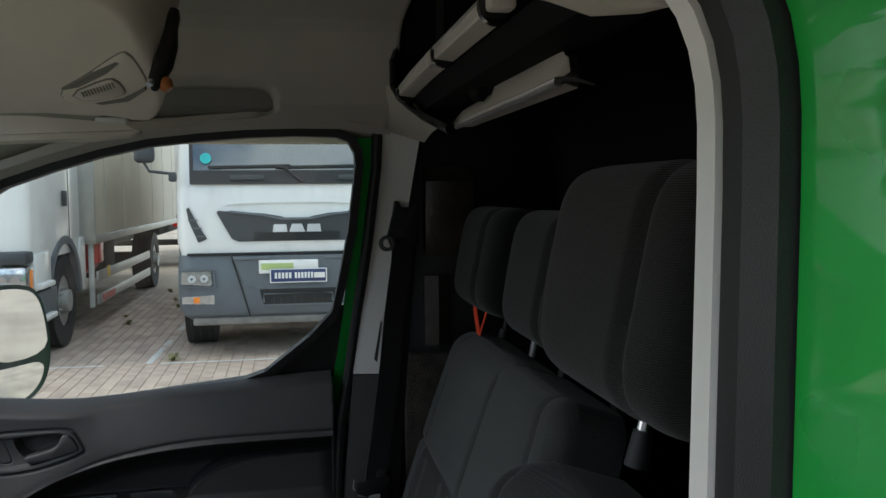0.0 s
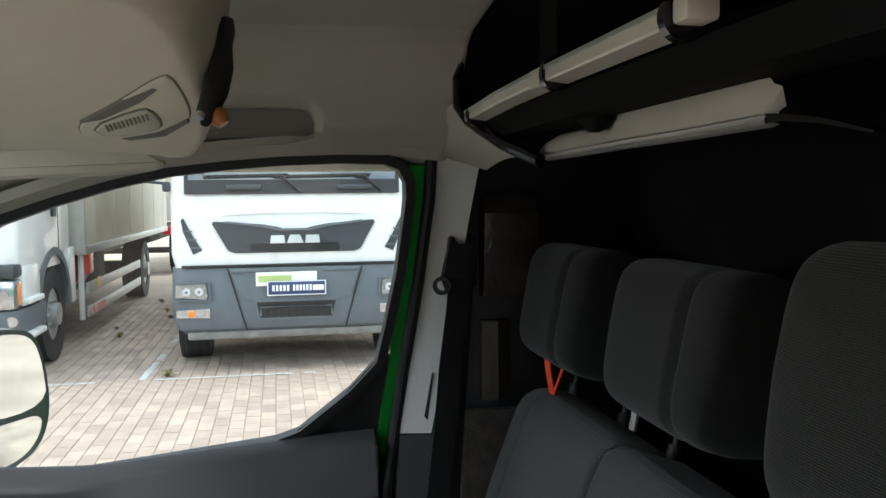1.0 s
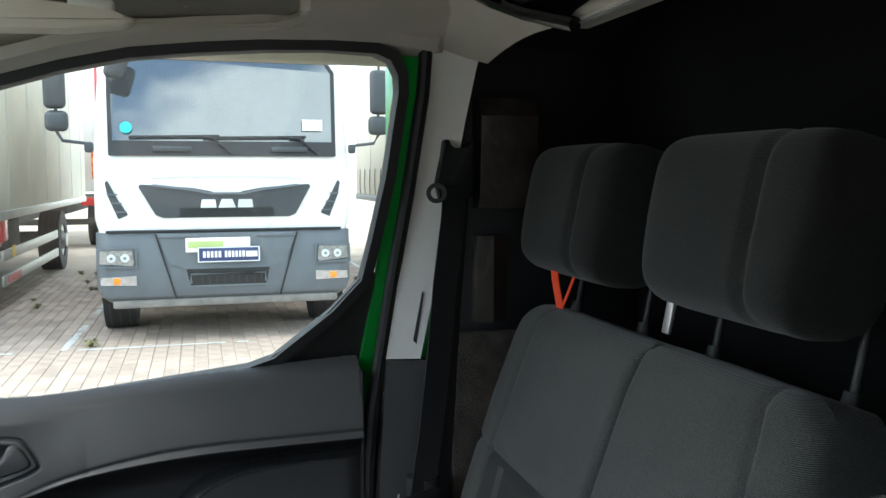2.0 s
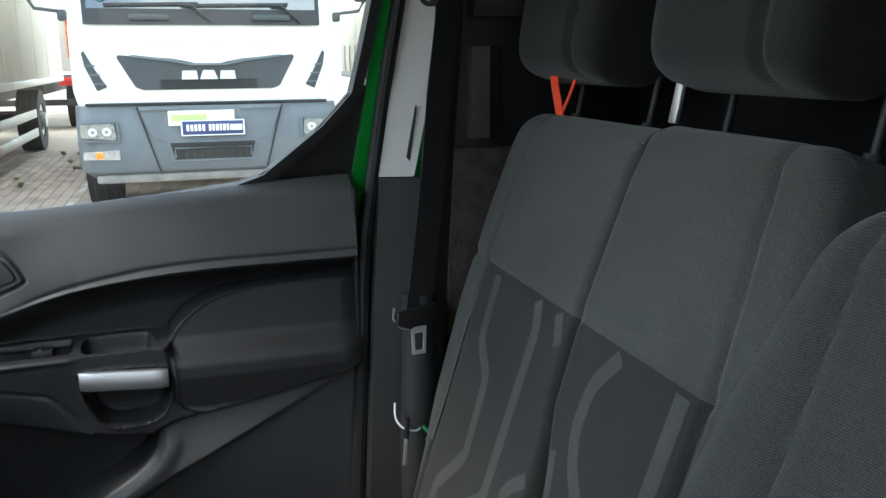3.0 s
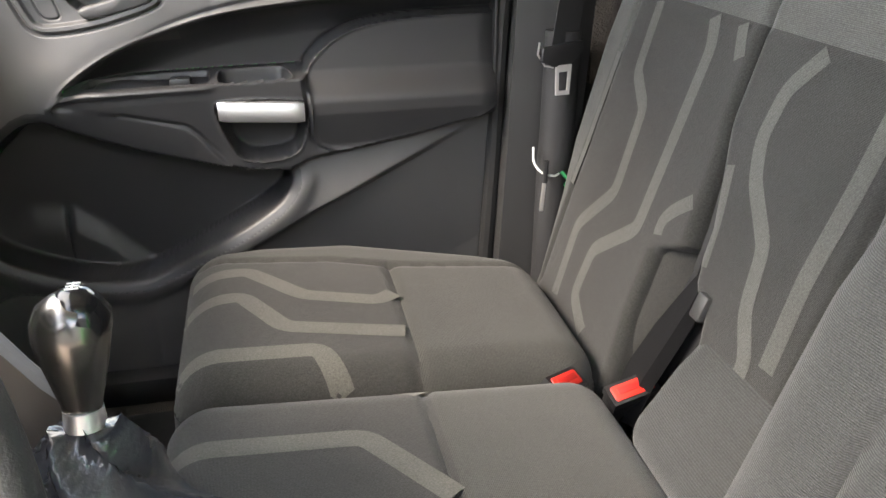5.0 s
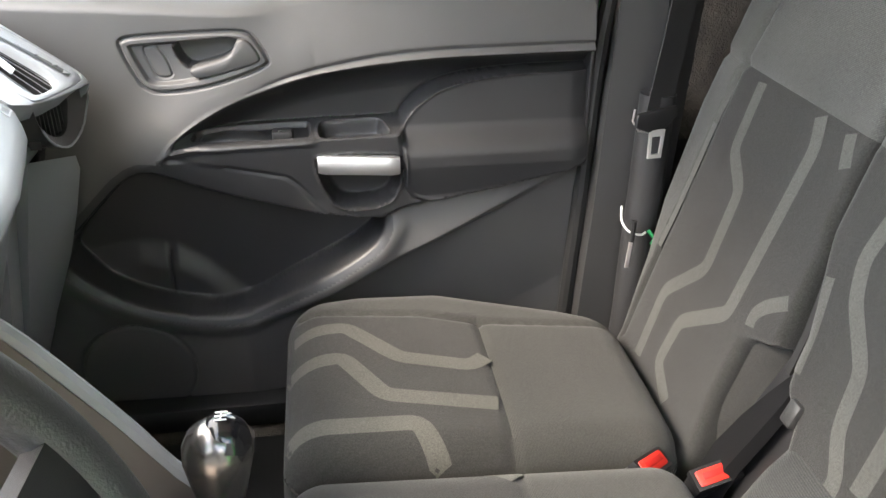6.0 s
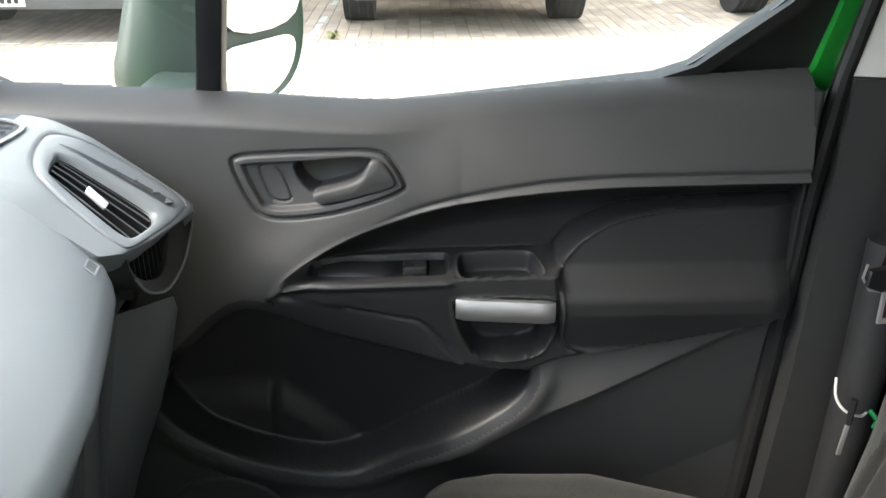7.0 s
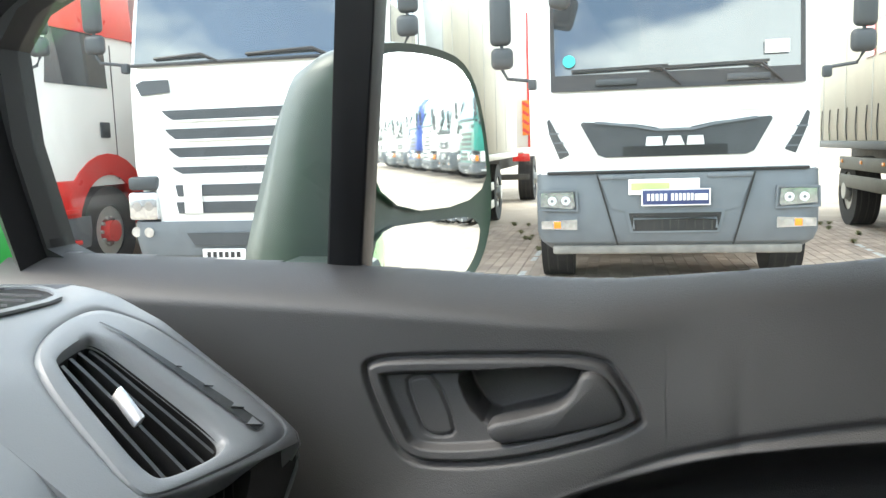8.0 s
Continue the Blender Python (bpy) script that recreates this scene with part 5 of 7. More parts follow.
# side vent: a relief laid along the dashboard's rear lip
PROF = np.array([(-1.02, 1.155), (-0.93, 1.155), (-0.900, 1.148), (-0.862, 1.128), (-0.80, 1.080), (-0.774, 1.059), (-0.764, 1.049), (-0.762, 1.040), (-0.768, 1.030)])
arc = np.r_[0, np.cumsum(np.hypot(*np.diff(PROF, axis=0).T))]
arc = arc - arc[3]
prof_v = np.linspace(arc[0], arc[-1], 400)
prof_x, prof_z = np.interp(prof_v, arc, PROF[:, 0]), np.interp(prof_v, arc, PROF[:, 1])
for _ in range(30):
    prof_x[1:-1] = (prof_x[:-2] + 2 * prof_x[1:-1] + prof_x[2:]) / 4
    prof_z[1:-1] = (prof_z[:-2] + 2 * prof_z[1:-1] + prof_z[2:]) / 4
prof_nx, prof_nz = -np.gradient(prof_z, prof_v), np.gradient(prof_x, prof_v)


def on_dash(u, v, w=0.0):
    """A place on the dashboard's skin: u across, v down its rear slope, w out of it."""
    return Vector((np.interp(v, prof_v, prof_x) + w * np.interp(v, prof_v, prof_nx), u, np.interp(v, prof_v, prof_z) + w * np.interp(v, prof_v, prof_nz)))


OPEN = smooth_outline([(0.650, -0.009), (0.658, -0.006), (0.660, 0.045), (0.660, 0.093), (0.654, 0.101), (0.639, 0.104), (0.592, 0.097), (0.582, 0.089), (0.594, 0.045), (0.607, 0.003), (0.616, -0.003)], 2)
RIMV = smooth_outline([(0.588, 0.010), (0.606, -0.012), (0.640, -0.027), (0.684, -0.034), (0.702, -0.029), (0.712, -0.008), (0.722, 0.030), (0.725, 0.083), (0.725, 0.116), (0.712, 0.124), (0.640, 0.114), (0.575, 0.102), (0.563, 0.094), (0.574, 0.055)], 2)
PATCH = [(0.533, -0.075), (0.731, -0.075), (0.731, 0.134), (0.690, 0.127), (0.610, 0.112), (0.562, 0.0985), (0.533, 0.082)]
VC = (0.627, 0.046)


def around(outline, count=160):
    """The outline met by rays from the vent's middle."""
    out = []
    for k in range(count):
        a = 2 * math.pi * k / count
        dx, dy = math.cos(a), math.sin(a)
        best = 0.0
        for (x0, y0), (x1, y1) in zip(outline, outline[1:] + outline[:1]):
            ex, ey = x1 - x0, y1 - y0
            det = dx * ey - dy * ex
            if abs(det) < 1e-12:
                continue
            t = ((x0 - VC[0]) * ey - (y0 - VC[1]) * ex) / det
            s = ((x0 - VC[0]) * dy - (y0 - VC[1]) * dx) / det
            if t > 0 and -1e-6 <= s <= 1 + 1e-6:
                best = max(best, t)
        out.append((VC[0] + dx * best, VC[1] + dy * best))
    return out


r_open, r_rim, r_patch = around(OPEN), around(RIMV), around(PATCH)


def mixed(a, b, t, w):
    return [on_dash(p[0] + (q[0] - p[0]) * t, p[1] + (q[1] - p[1]) * t, w) for p, q in zip(a, b)]


def shrunk(a, k, w):
    return [on_dash(VC[0] + (p[0] - VC[0]) * k, VC[1] + (p[1] - VC[1]) * k, w) for p in a]


vent_rings = [mixed(r_open, r_rim, t, w) for t, w in ((0.0, -0.006), (0.03, -0.001), (0.10, 0.002), (0.25, 0.0028), (0.5, 0.0032), (0.8, 0.0030), (0.93, 0.0024), (0.97, 0.0005))]
vent_rings += [mixed(r_rim, r_patch, t, w) for t, w in ((0.02, -0.0006), (0.06, 0.0010), (0.15, 0.0014), (0.4, 0.001), (0.7, 0.0007), (1.0, -0.0004))]
vent_rings += [shrunk(r_patch, 1.004, -0.004), shrunk(r_patch, 1.0, -0.024)]
vent = part("side_vent", loft(vent_rings, cap=False), PLASTIC_GREY, dash, "grey side vent surround", angle=50)
part("vent_cavity", loft([shrunk(r_open, k, w) for k, w in ((1.005, -0.004), (1.0, -0.012), (0.97, -0.028), (0.5, -0.030), (0.02, -0.030))], cap=False), PLASTIC_DARK, vent, "black vent cavity", angle=50)
for a, b in (((0.6205, -0.001), (0.598, 0.097)), ((0.632, -0.004), (0.616, 0.100)), ((0.643, -0.006), (0.634, 0.102)), ((0.652, -0.004), (0.649, 0.100))):
    part("vent_slat", loft([[on_dash(u - 0.0016, v, -0.005), on_dash(u + 0.0016, v, -0.005), on_dash(u + 0.005, v, -0.020), on_dash(u + 0.003, v, -0.020)] for u, v in [(a[0] + (b[0] - a[0]) * t, a[1] + (b[1] - a[1]) * t) for t in np.linspace(0, 1, 7)]]), PLASTIC, vent)
part("vent_tab", loft([[on_dash(0.6285 - 0.38 * (v - 0.034) + s * k, v, w) for s, w in ((-1, -0.004), (-0.9, 0.001), (-0.4, 0.003), (0.4, 0.003), (0.9, 0.001), (1, -0.004))] for v, k in ((0.0335, 0.0028), (0.035, 0.0036), (0.057, 0.0042), (0.0585, 0.0034))]), CHROME, vent, "bright metal vent tab", angle=60)
# flat dark strip holds the shade of a recessed channel
part("channel_shade", sheet(np.array([[on_dash(0.6735 + 0.155 * (v + 0.016) + (e - 0.5) * (0.002 + 0.10 * (v + 0.016)), v, 0.0044) for e in (0, 0.5, 1)] for v in np.linspace(-0.016, 0.108, 30)])), PLASTIC, vent, "dark strip beside the vent, standing for channel shade")
for u, v, k in ((0.686, 0.040, 0.002), (0.690, 0.062, 0.0035), (0.692, 0.085, 0.005), (0.688, 0.101, 0.006)):
    part("vent_notch", slab([on_dash(u - k, v, 0.0046), on_dash(u + k, v - 0.3 * k, 0.0046), on_dash(u + k, v + 1.1 * k, 0.0046)], on_dash(u, v, 0.0012) - on_dash(u, v, 0.0)), PLASTIC_GREY, vent)
LV_OUT = smooth_outline([(0.745, 1.036), (0.66, 1.052), (0.573, 1.064), (0.580, 1.035), (0.604, 1.003), (0.640, 0.984), (0.668, 0.979), (0.710, 0.987), (0.732, 1.006), (0.748, 1.020)], 1)
LV_IN = smooth_outline([(0.694, 1.036), (0.65, 1.045), (0.590, 1.054), (0.593, 1.035), (0.606, 1.018), (0.632, 1.002), (0.657, 0.994), (0.676, 1.000), (0.684, 1.014), (0.692, 1.026)], 1)


def on_under(y, z, d=0.0):
    return (-0.790 + 0.10 * (y - 0.57) + d, y, z)


lower_vent = part("lower_vent", ring_frame([on_under(y, z, -0.006) for y, z in LV_IN], [on_under(y, z) for y, z in LV_OUT], (-0.03, 0, 0)), PLASTIC, dash, "black lower side vent")
part("vent_back", slab([on_under(y, z, -0.028) for y, z in LV_OUT], (-0.01, 0, 0)), PLASTIC_DARK, lower_vent)
for k in range(8):
    part("lower_vent_slat", box(on_under(0.602 + 0.011 * k, 1.022, -0.018), (0.014, 0.0022, 0.05), 0), PLASTIC_DARK, lower_vent)
part("vent_bead", tube([on_under(y, z, 0.001) for y, z in LV_OUT[6:] + LV_OUT[:1]], 0.0016, 6), PLASTIC_GREY, lower_vent)
GRILLE = smooth_outline([(0.640, -0.125), (0.695, -0.112), (0.702, -0.086), (0.695, -0.060), (0.682, -0.050), (0.640, -0.052), (0.600, -0.058), (0.578, -0.078), (0.584, -0.120)], 1)
fg = part("defroster_grille", ring_frame([on_dash(u, v, 0.002) for u, v in offset_outline(GRILLE, -0.005)], [on_dash(u, v, 0.002) for u, v in GRILLE], (0, 0, 0.002)), PLASTIC_GREY, dash, "grey defroster grille")
part("grille_floor", slab([on_dash(u, v, 0.0016) for u, v in offset_outline(GRILLE, -0.004)], (0, 0, 0.0008)), PLASTIC_DARK, fg)
for k in range(5):
    part("grille_bar", strap([on_dash(0.605 + 0.017 * k, -0.112, 0.003), on_dash(0.610 + 0.017 * k, -0.064, 0.003)], 0.003, 0.002, (1, 0, 0)), PLASTIC, fg)
LID = ((-0.800, 1.032), (-0.803, 1.010), (-0.819, 0.95), (-0.862, 0.82), (-0.905, 0.69), (-0.93, 0.67), (-0.98, 0.67), (-0.98, 1.032))
part("glove_box", loft([[(x + d, y, z) for x, z in LID] for y, d in ((0.14, -0.006), (0.15, 0.0), (0.505, 0.0), (0.518, -0.001), (0.524, -0.004), (0.527, -0.010))]), PLASTIC_GREY, dash, "grey glove box lid under the dashboard lip", angle=50)
part("side_fillet", loft([[(x - 0.012, 0.524, z), (x - 0.019, 0.560, z - 0.01), (x - 0.026, 0.603, z - 0.02), (x - 0.08, 0.603, z - 0.02), (x - 0.08, 0.524, z)] for x, z in ((-0.792, 1.010), (-0.819, 0.95), (-0.840, 0.82), (-0.862, 0.69), (-0.870, 0.64))]), PLASTIC_GREY, dash, "grey panel beside the glove box", angle=50)
COVER = [((-0.818, 0.600, 0.981), (-0.786, 0.686, 0.956), (-0.789, 0.704, 0.930)), ((-0.832, 0.600, 0.915), (-0.806, 0.687, 0.885), (-0.806, 0.706, 0.865)), ((-0.846, 0.600, 0.850), (-0.826, 0.688, 0.82), (-0.828, 0.706, 0.795)), ((-0.874, 0.600, 0.705), (-0.866, 0.684, 0.69), (-0.872, 0.700, 0.685)), ((-0.892, 0.600, 0.620), (-0.892, 0.676, 0.618), (-0.900, 0.690, 0.615))]
part("side_cover", loft([[a, Vector(a).lerp(Vector(b), 0.5) + Vector((0.002, 0, 0)), b, c, (c[0] - 0.06, c[1], c[2]), (a[0] - 0.06, a[1], a[2])] for a, b, c in COVER]), PLASTIC_GREY, dash, "grey lower side cover", angle=40)
part("airbag_mark", ring_frame([on_dash(u, v, 0.0012) for u, v in ((0.505, 0.079), (0.5195, 0.077), (0.5185, 0.086), (0.504, 0.088))], [on_dash(u, v, 0.0012) for u, v in ((0.503, 0.077), (0.521, 0.075), (0.520, 0.088), (0.502, 0.090))], tuple(on_dash(0.5, 0.08, 0.0) - on_dash(0.5, 0.08, 0.001))), PLASTIC_GREY, dash)
# centre stack with bright trims
def on_stack(y, z, d=0.0):
    return (-0.700 + d, y, z)


def around_mid(pts, k):
    m = np.mean(np.array(pts), 0)
    return [tuple(m + (np.array(p) - m) * k) for p in pts]


SATIN = mat("satin_grey_plastic", (0.15, 0.155, 0.16), 0.22, 0.3, vary=0.05)
BODY_Y = smooth_outline([(-0.16, 1.170), (0.05, 1.170), (0.097, 1.150), (0.124, 1.107), (0.141, 1.076), (0.135, 1.056), (0.122, 1.042), (0.097, 1.026), (0.06, 1.015), (-0.16, 1.000)], 2)
stack = part("stack_panel", loft([[on_stack(y, z, -0.10) for y, z in BODY_Y], [on_stack(y, z, -0.012) for y, z in BODY_Y], [on_stack(y, z, -0.004) for y, z in around_mid(BODY_Y, 0.985)], [on_stack(y, z) for y, z in around_mid(BODY_Y, 0.955)]]), SATIN, dash, "satin grey centre panel", angle=50)
VENT_Y = smooth_outline([(0.020, 1.164), (0.068, 1.158), (0.090, 1.134), (0.117, 1.086), (0.107, 1.076), (0.090, 1.088), (0.058, 1.138), (0.020, 1.146)], 2)
sv = part("stack_vent", ring_frame([on_stack(y, z, 0.004) for y, z in around_mid(VENT_Y, 0.80)], [on_stack(y, z, 0.004) for y, z in VENT_Y], (-0.02, 0, 0)), SILVER, stack, "silver-framed centre vent")
part("vent_back", slab([on_stack(y, z, 0.001) for y, z in around_mid(VENT_Y, 0.84)], (-0.004, 0, 0)), PLASTIC_DARK, sv)
for k in range(4):
    part("vent_slat", tube([on_stack(0.036 + 0.006 * k, 1.150 - 0.003 * k, 0.002), on_stack(0.084 + 0.007 * k, 1.108 - 0.006 * k, 0.002)], 0.0014, 6), PLASTIC, sv)
PAD_Y = smooth_outline([(-0.02, 1.138), (0.052, 1.128), (0.100, 1.062), (0.100, 1.042), (0.084, 1.030), (0.060, 1.031), (-0.02, 1.050)], 2)
sp = part("stack_pad", ring_frame([on_stack(y, z, 0.003) for y, z in around_mid(PAD_Y, 0.86)], [on_stack(y, z, 0.005) for y, z in PAD_Y], (-0.02, 0, 0)), SILVER, stack, "silver trim round the button pad")
part("pad_face", slab([on_stack(y, z, 0.001) for y, z in around_mid(PAD_Y, 0.88)], (-0.004, 0, 0)), SATIN, sp)
for y, z, r in ((0.050, 1.100, 0.010), (0.030, 1.086, 0.013), (0.062, 1.060, 0.006)):
    part("stack_knob", disc(on_stack(y, z, 0.006), (1, 0, 0), 0.6 * r, r, 0.006, 24), SILVER, sp, "silver button ring")
for k in range(3):
    part("stack_button", box(on_stack(0.072 - 0.008 * k, 1.078 - 0.012 * k, 0.004), (0.006, 0.014, 0.008), 0.002), PLASTIC_GREY, sp)
part("console_wall", loft([[(x0, 0.215, z0), (x0 + 0.0, 0.235, z0 - 0.01), (x0 - 0.02, 0.23, 0.44), (x0 - 0.02, 0.20, 0.44)] for x0, z0 in ((-0.80, 1.02), (-0.738, 0.970), (-0.66, 0.865), (-0.615, 0.795), (-0.55, 0.72), (-0.50, 0.66))]), mat("console_plastic", (0.105, 0.094, 0.085), 0.34, fine=0.25, fine_scale=1500), dash, "charcoal console side wall", angle=50)
part("console_rim", tube(curve([(-0.80, 0.225, 1.020), (-0.738, 0.225, 0.970), (-0.66, 0.225, 0.865), (-0.615, 0.225, 0.795), (-0.55, 0.225, 0.72), (-0.50, 0.225, 0.66)]), 0.009, 8), PLASTIC_GREY, dash, "grey rolled console edge")

# gear lever
gear = thing("gear_lever", "silver and black gear knob on a black leather gaiter", "gear lever")
prof = [(0.0, 0.013), (0.010, 0.014), (0.022, 0.017), (0.045, 0.022), (0.065, 0.0255), (0.080, 0.025), (0.092, 0.020), (0.100, 0.010), (0.1025, 0.001)]
axis = Vector((0.02, 0.10, 1)).normalized()
base = Vector((-0.557, 0.122, 0.826))
rings = []
for h, r in prof:
    c = base + axis * h
    rings.append([c + Vector((1.15 * r * math.cos(t), r * math.sin(t), 0)) for t in [2 * math.pi * k / 28 for k in range(28)]])
knob = part("knob", loft(rings), mat("pewter_knob", (0.17, 0.16, 0.15), 0.24, 0.9, vary=0.05), gear, "pewter-grey metal gear knob", angle=70)
part("knob_cap", loft([[base + axis * h + Vector((1.15 * r * math.cos(t) + 0.006, r * math.sin(t), 0)) for t in [2 * math.pi * k / 28 for k in range(28)]] for h, r in ((0.070, 0.0215), (0.084, 0.0222), (0.095, 0.0165), (0.1035, 0.009), (0.1055, 0.001))]), PLASTIC_GLOSS, knob, "glossy black cap with shift pattern")
part("shift_mark", box(tuple(base + axis * 0.1060 + Vector((0.006, 0, 0))), (0.001, 0.012, 0.001), 0), PLATE_WHITE, knob)
for k in (-1, 0, 1):
    part("shift_mark", box(tuple(base + axis * 0.1058 + Vector((0.006, 0.005 * k, 0))), (0.010, 0.001, 0.001), 0), PLATE_WHITE, knob)
part("collar", tube([base + axis * -0.012, base + axis * 0.004], [0.017, 0.0155], 20), CHROME, gear, "bright collar")
bm = bmesh.new()
rings = []
for i in range(15):
    t = i / 14
    h = -0.13 + 0.12 * t
    r = 0.075 * (1 - t) ** 1.1 + 0.016
    rings.append([base + axis * h + Vector(((1.25 * r + 0.011 * math.sin(3 * a + 9 * t)) * math.cos(a), (r + 0.009 * math.sin(4 * a + 12 * t)) * math.sin(a), 0.006 * math.sin(5 * a + 9 * t))) for a in [2 * math.pi * k / 36 for k in range(36)]])
part("gaiter", loft(rings, bm=bm), mat("gaiter_leather", (0.03, 0.032, 0.038), 0.2, coat=0.5, fine=0.4, fine_scale=300, vary=0.2), gear, "black leather gaiter", angle=80)
part("gear_console", box((-0.60, 0.095, 0.60), (0.30, 0.22, 0.20), 0.03), PLASTIC_DARK, gear, "black gear console")

# steering wheel
wheel = thing("steering_wheel", "black leather-rimmed steering wheel", "steering wheel")
wc = Vector((-0.584, -0.28, 1.085))
wax = Vector((0.90, 0, 0.43)).normalized()
wu = Vector((0, 1, 0))
wv = wax.cross(wu).normalized()
bm = bmesh.new()
rings = []
for k in range(72):
    a = 2 * math.pi * k / 72
    rad = wu * math.cos(a) + wv * math.sin(a)
    rings.append([wc + rad * (0.193 + 0.016 * math.cos(b)) + wax * 0.017 * math.sin(b) for b in [2 * math.pi * j / 14 for j in range(14)]])
rings.append(rings[0])
bm = loft(rings, cap=False)
bmesh.ops.remove_doubles(bm, verts=bm.verts, dist=0.0001)
part("rim", bm, mat("wheel_leather", (0.03, 0.03, 0.031), 0.5, fine=0.5, fine_scale=500), wheel, "black leather rim", angle=80)
part("hub", disc(tuple(wc - wax * 0.02), tuple(wax), 0, 0.075, 0.06, 36), PLASTIC_DARK, wheel)
for a in (0, math.pi, 1.5 * math.pi):
    rad = wu * math.cos(a) + wv * math.sin(a)
    part("spoke", strap([wc + rad * 0.06 - wax * 0.012, wc + rad * 0.18], 0.05, 0.014, tuple(rad.cross(wax))), PLASTIC_DARK, wheel)
part("column", tube([wc - wax * 0.03, wc - wax * 0.25], 0.04, 14), PLASTIC_DARK, wheel)

# ---- overhead ----
console = thing("overhead_console", "beige overhead console with reading lamp", "overhead console")
cx = np.linspace(-0.80, -0.225, 112)
cy = np.linspace(-0.14, 0.33, 88)
CX, CY = np.meshgrid(cx, cy, indexing="ij")
dedge = -sdf(CX, CY, smooth_outline([(-0.95, -0.12), (-0.34, -0.12), (-0.255, -0.04), (-0.242, 0.06), (-0.238, 0.15), (-0.262, 0.222), (-0.305, 0.244), (-0.365, 0.218), (-0.95, 0.215)], 2))
bulge = np.clip(dedge / 0.036, 0, 1)
CZ = 1.87 - (0.215 - 0.40 * np.clip(0.17 - CY, -0.05, 0.29)) * np.sin(bulge * math.pi / 2) ** 0.8 - 0.02 * np.clip((-0.45 - CX) / 0.3, 0, 1)
part("console_shell", sheet(np.stack([CX, CY, CZ], -1), keep=(dedge[:-1, :-1] > -0.01)), CONSOLE_LIT, console, "beige moulded shell", angle=60)
def on_console(x, y, d=0.0):
    """A place under the console's sloping face, d below it."""
    return Vector((x, y, 1.655 + 0.40 * (0.17 - y))) + Vector((0, -0.371, -0.928)) * d


PANEL = smooth_outline([(-0.392, 0.136), (-0.345, 0.092), (-0.305, 0.050), (-0.293, 0.046), (-0.284, 0.100), (-0.288, 0.122), (-0.330, 0.152), (-0.376, 0.163)], 2)
lamp = part("lamp_panel", loft([[on_console(x, y, -0.004) for x, y in offset_outline(PANEL, 0.001)], [on_console(x, y, 0.002) for x, y in PANEL], [on_console(x, y, 0.003) for x, y in offset_outline(PANEL, -0.004)]]), CONSOLE_LIT, console, "beige lamp panel")
part("panel_gap", ring_frame([on_console(x, y, 0.0005) for x, y in PANEL], [on_console(x, y, 0.0005) for x, y in offset_outline(PANEL, 0.0016)], (0, 0.001, 0.002)), CONSOLE_DARK, lamp, "dark gap round the panel")
# flat dark slabs hold the shade of the panel's recessed slots
part("slot_shade", slab([on_console(x, y, 0.0035) for x, y in ((-0.383, 0.124), (-0.345, 0.090), (-0.311, 0.063), (-0.307, 0.065), (-0.325, 0.087), (-0.362, 0.117))], (0, 0.0015, 0.004)), CONSOLE_DARK, lamp, "finger slot drawn by a dark shade slab")
part("slot_shade", slab([on_console(x, y, 0.0035) for x, y in ((-0.352, 0.1535), (-0.318, 0.142), (-0.289, 0.116), (-0.287, 0.121), (-0.312, 0.148), (-0.345, 0.157))], (0, 0.0015, 0.004)), CONSOLE_DARK, lamp)
LENS = smooth_outline([(-0.375, 0.131), (-0.362, 0.148), (-0.318, 0.133), (-0.311, 0.122), (-0.318, 0.097), (-0.330, 0.099)], 1)
lens = part("lamp_lens", slab([on_console(x, y, 0.0055) for x, y in LENS], (0, 0.0015, 0.004), 0.001), BEAM, lamp, "ribbed lamp lens")
part("lens_gap", ring_frame([on_console(x, y, 0.0045) for x, y in LENS], [on_console(x, y, 0.0045) for x, y in offset_outline(LENS, 0.0016)], (0, 0.001, 0.002)), CONSOLE_DARK, lamp)
for k in range(11):
    part("lens_rib", slab([on_console(x, y, 0.0065) for x, y in [(-0.361 + 0.0038 * k + dx, 0.129 - 0.0021 * k + dy) for dx, dy in ((0, -0.006), (0.0016, -0.0065), (0.0022, 0.0045), (0.0006, 0.005))]], (0, 0.0006, 0.0015)), CONSOLE_DARK, lens)
visor = thing("sun_visor", "beige folded sun visor", "sun visor")
part("visor_blade", slab([(x, 0.5 + 0.2 * (z - 1.65), z) for x, z in smooth_outline([(-0.85, 1.66), (-0.562, 1.672), (-0.387, 1.658), (-0.345, 1.647), (-0.38, 1.634), (-0.563, 1.629), (-0.85, 1.61)], 1)], (0, -0.018, 0.004), 0.005), CONSOLE_LIT, visor)
part("visor_clip", box((-0.40, 0.492, 1.664), (0.05, 0.016, 0.016), 0.005), TRIM_GREY, visor, "pale visor clip")
mic = thing("hanging_clip", "black plastic holder hanging from the overhead console", "holder")
part("clip_arm", tube([(-0.249, 0.092, 1.760), (-0.251, 0.088, 1.750), (-0.252, 0.082, 1.736), (-0.254, 0.073, 1.716), (-0.259, 0.060, 1.693), (-0.266, 0.052, 1.674), (-0.267, 0.045, 1.664)], [0.006, 0.009, 0.0075, 0.0105, 0.0115, 0.009, 0.004], 14), PLASTIC_DARK, mic)
part("clip_hook", tube([(-0.270, 0.046, 1.672), (-0.272, 0.043, 1.668)], 0.0045, 10), CHROME, mic)
part("clip_lens", tube([(-0.262, 0.055, 1.678), (-0.256, 0.053, 1.670), (-0.252, 0.052, 1.664)], [0.006, 0.009, 0.005], 12), mat("amber_plastic", (0.50, 0.17, 0.05), 0.4), mic, "amber plastic end")

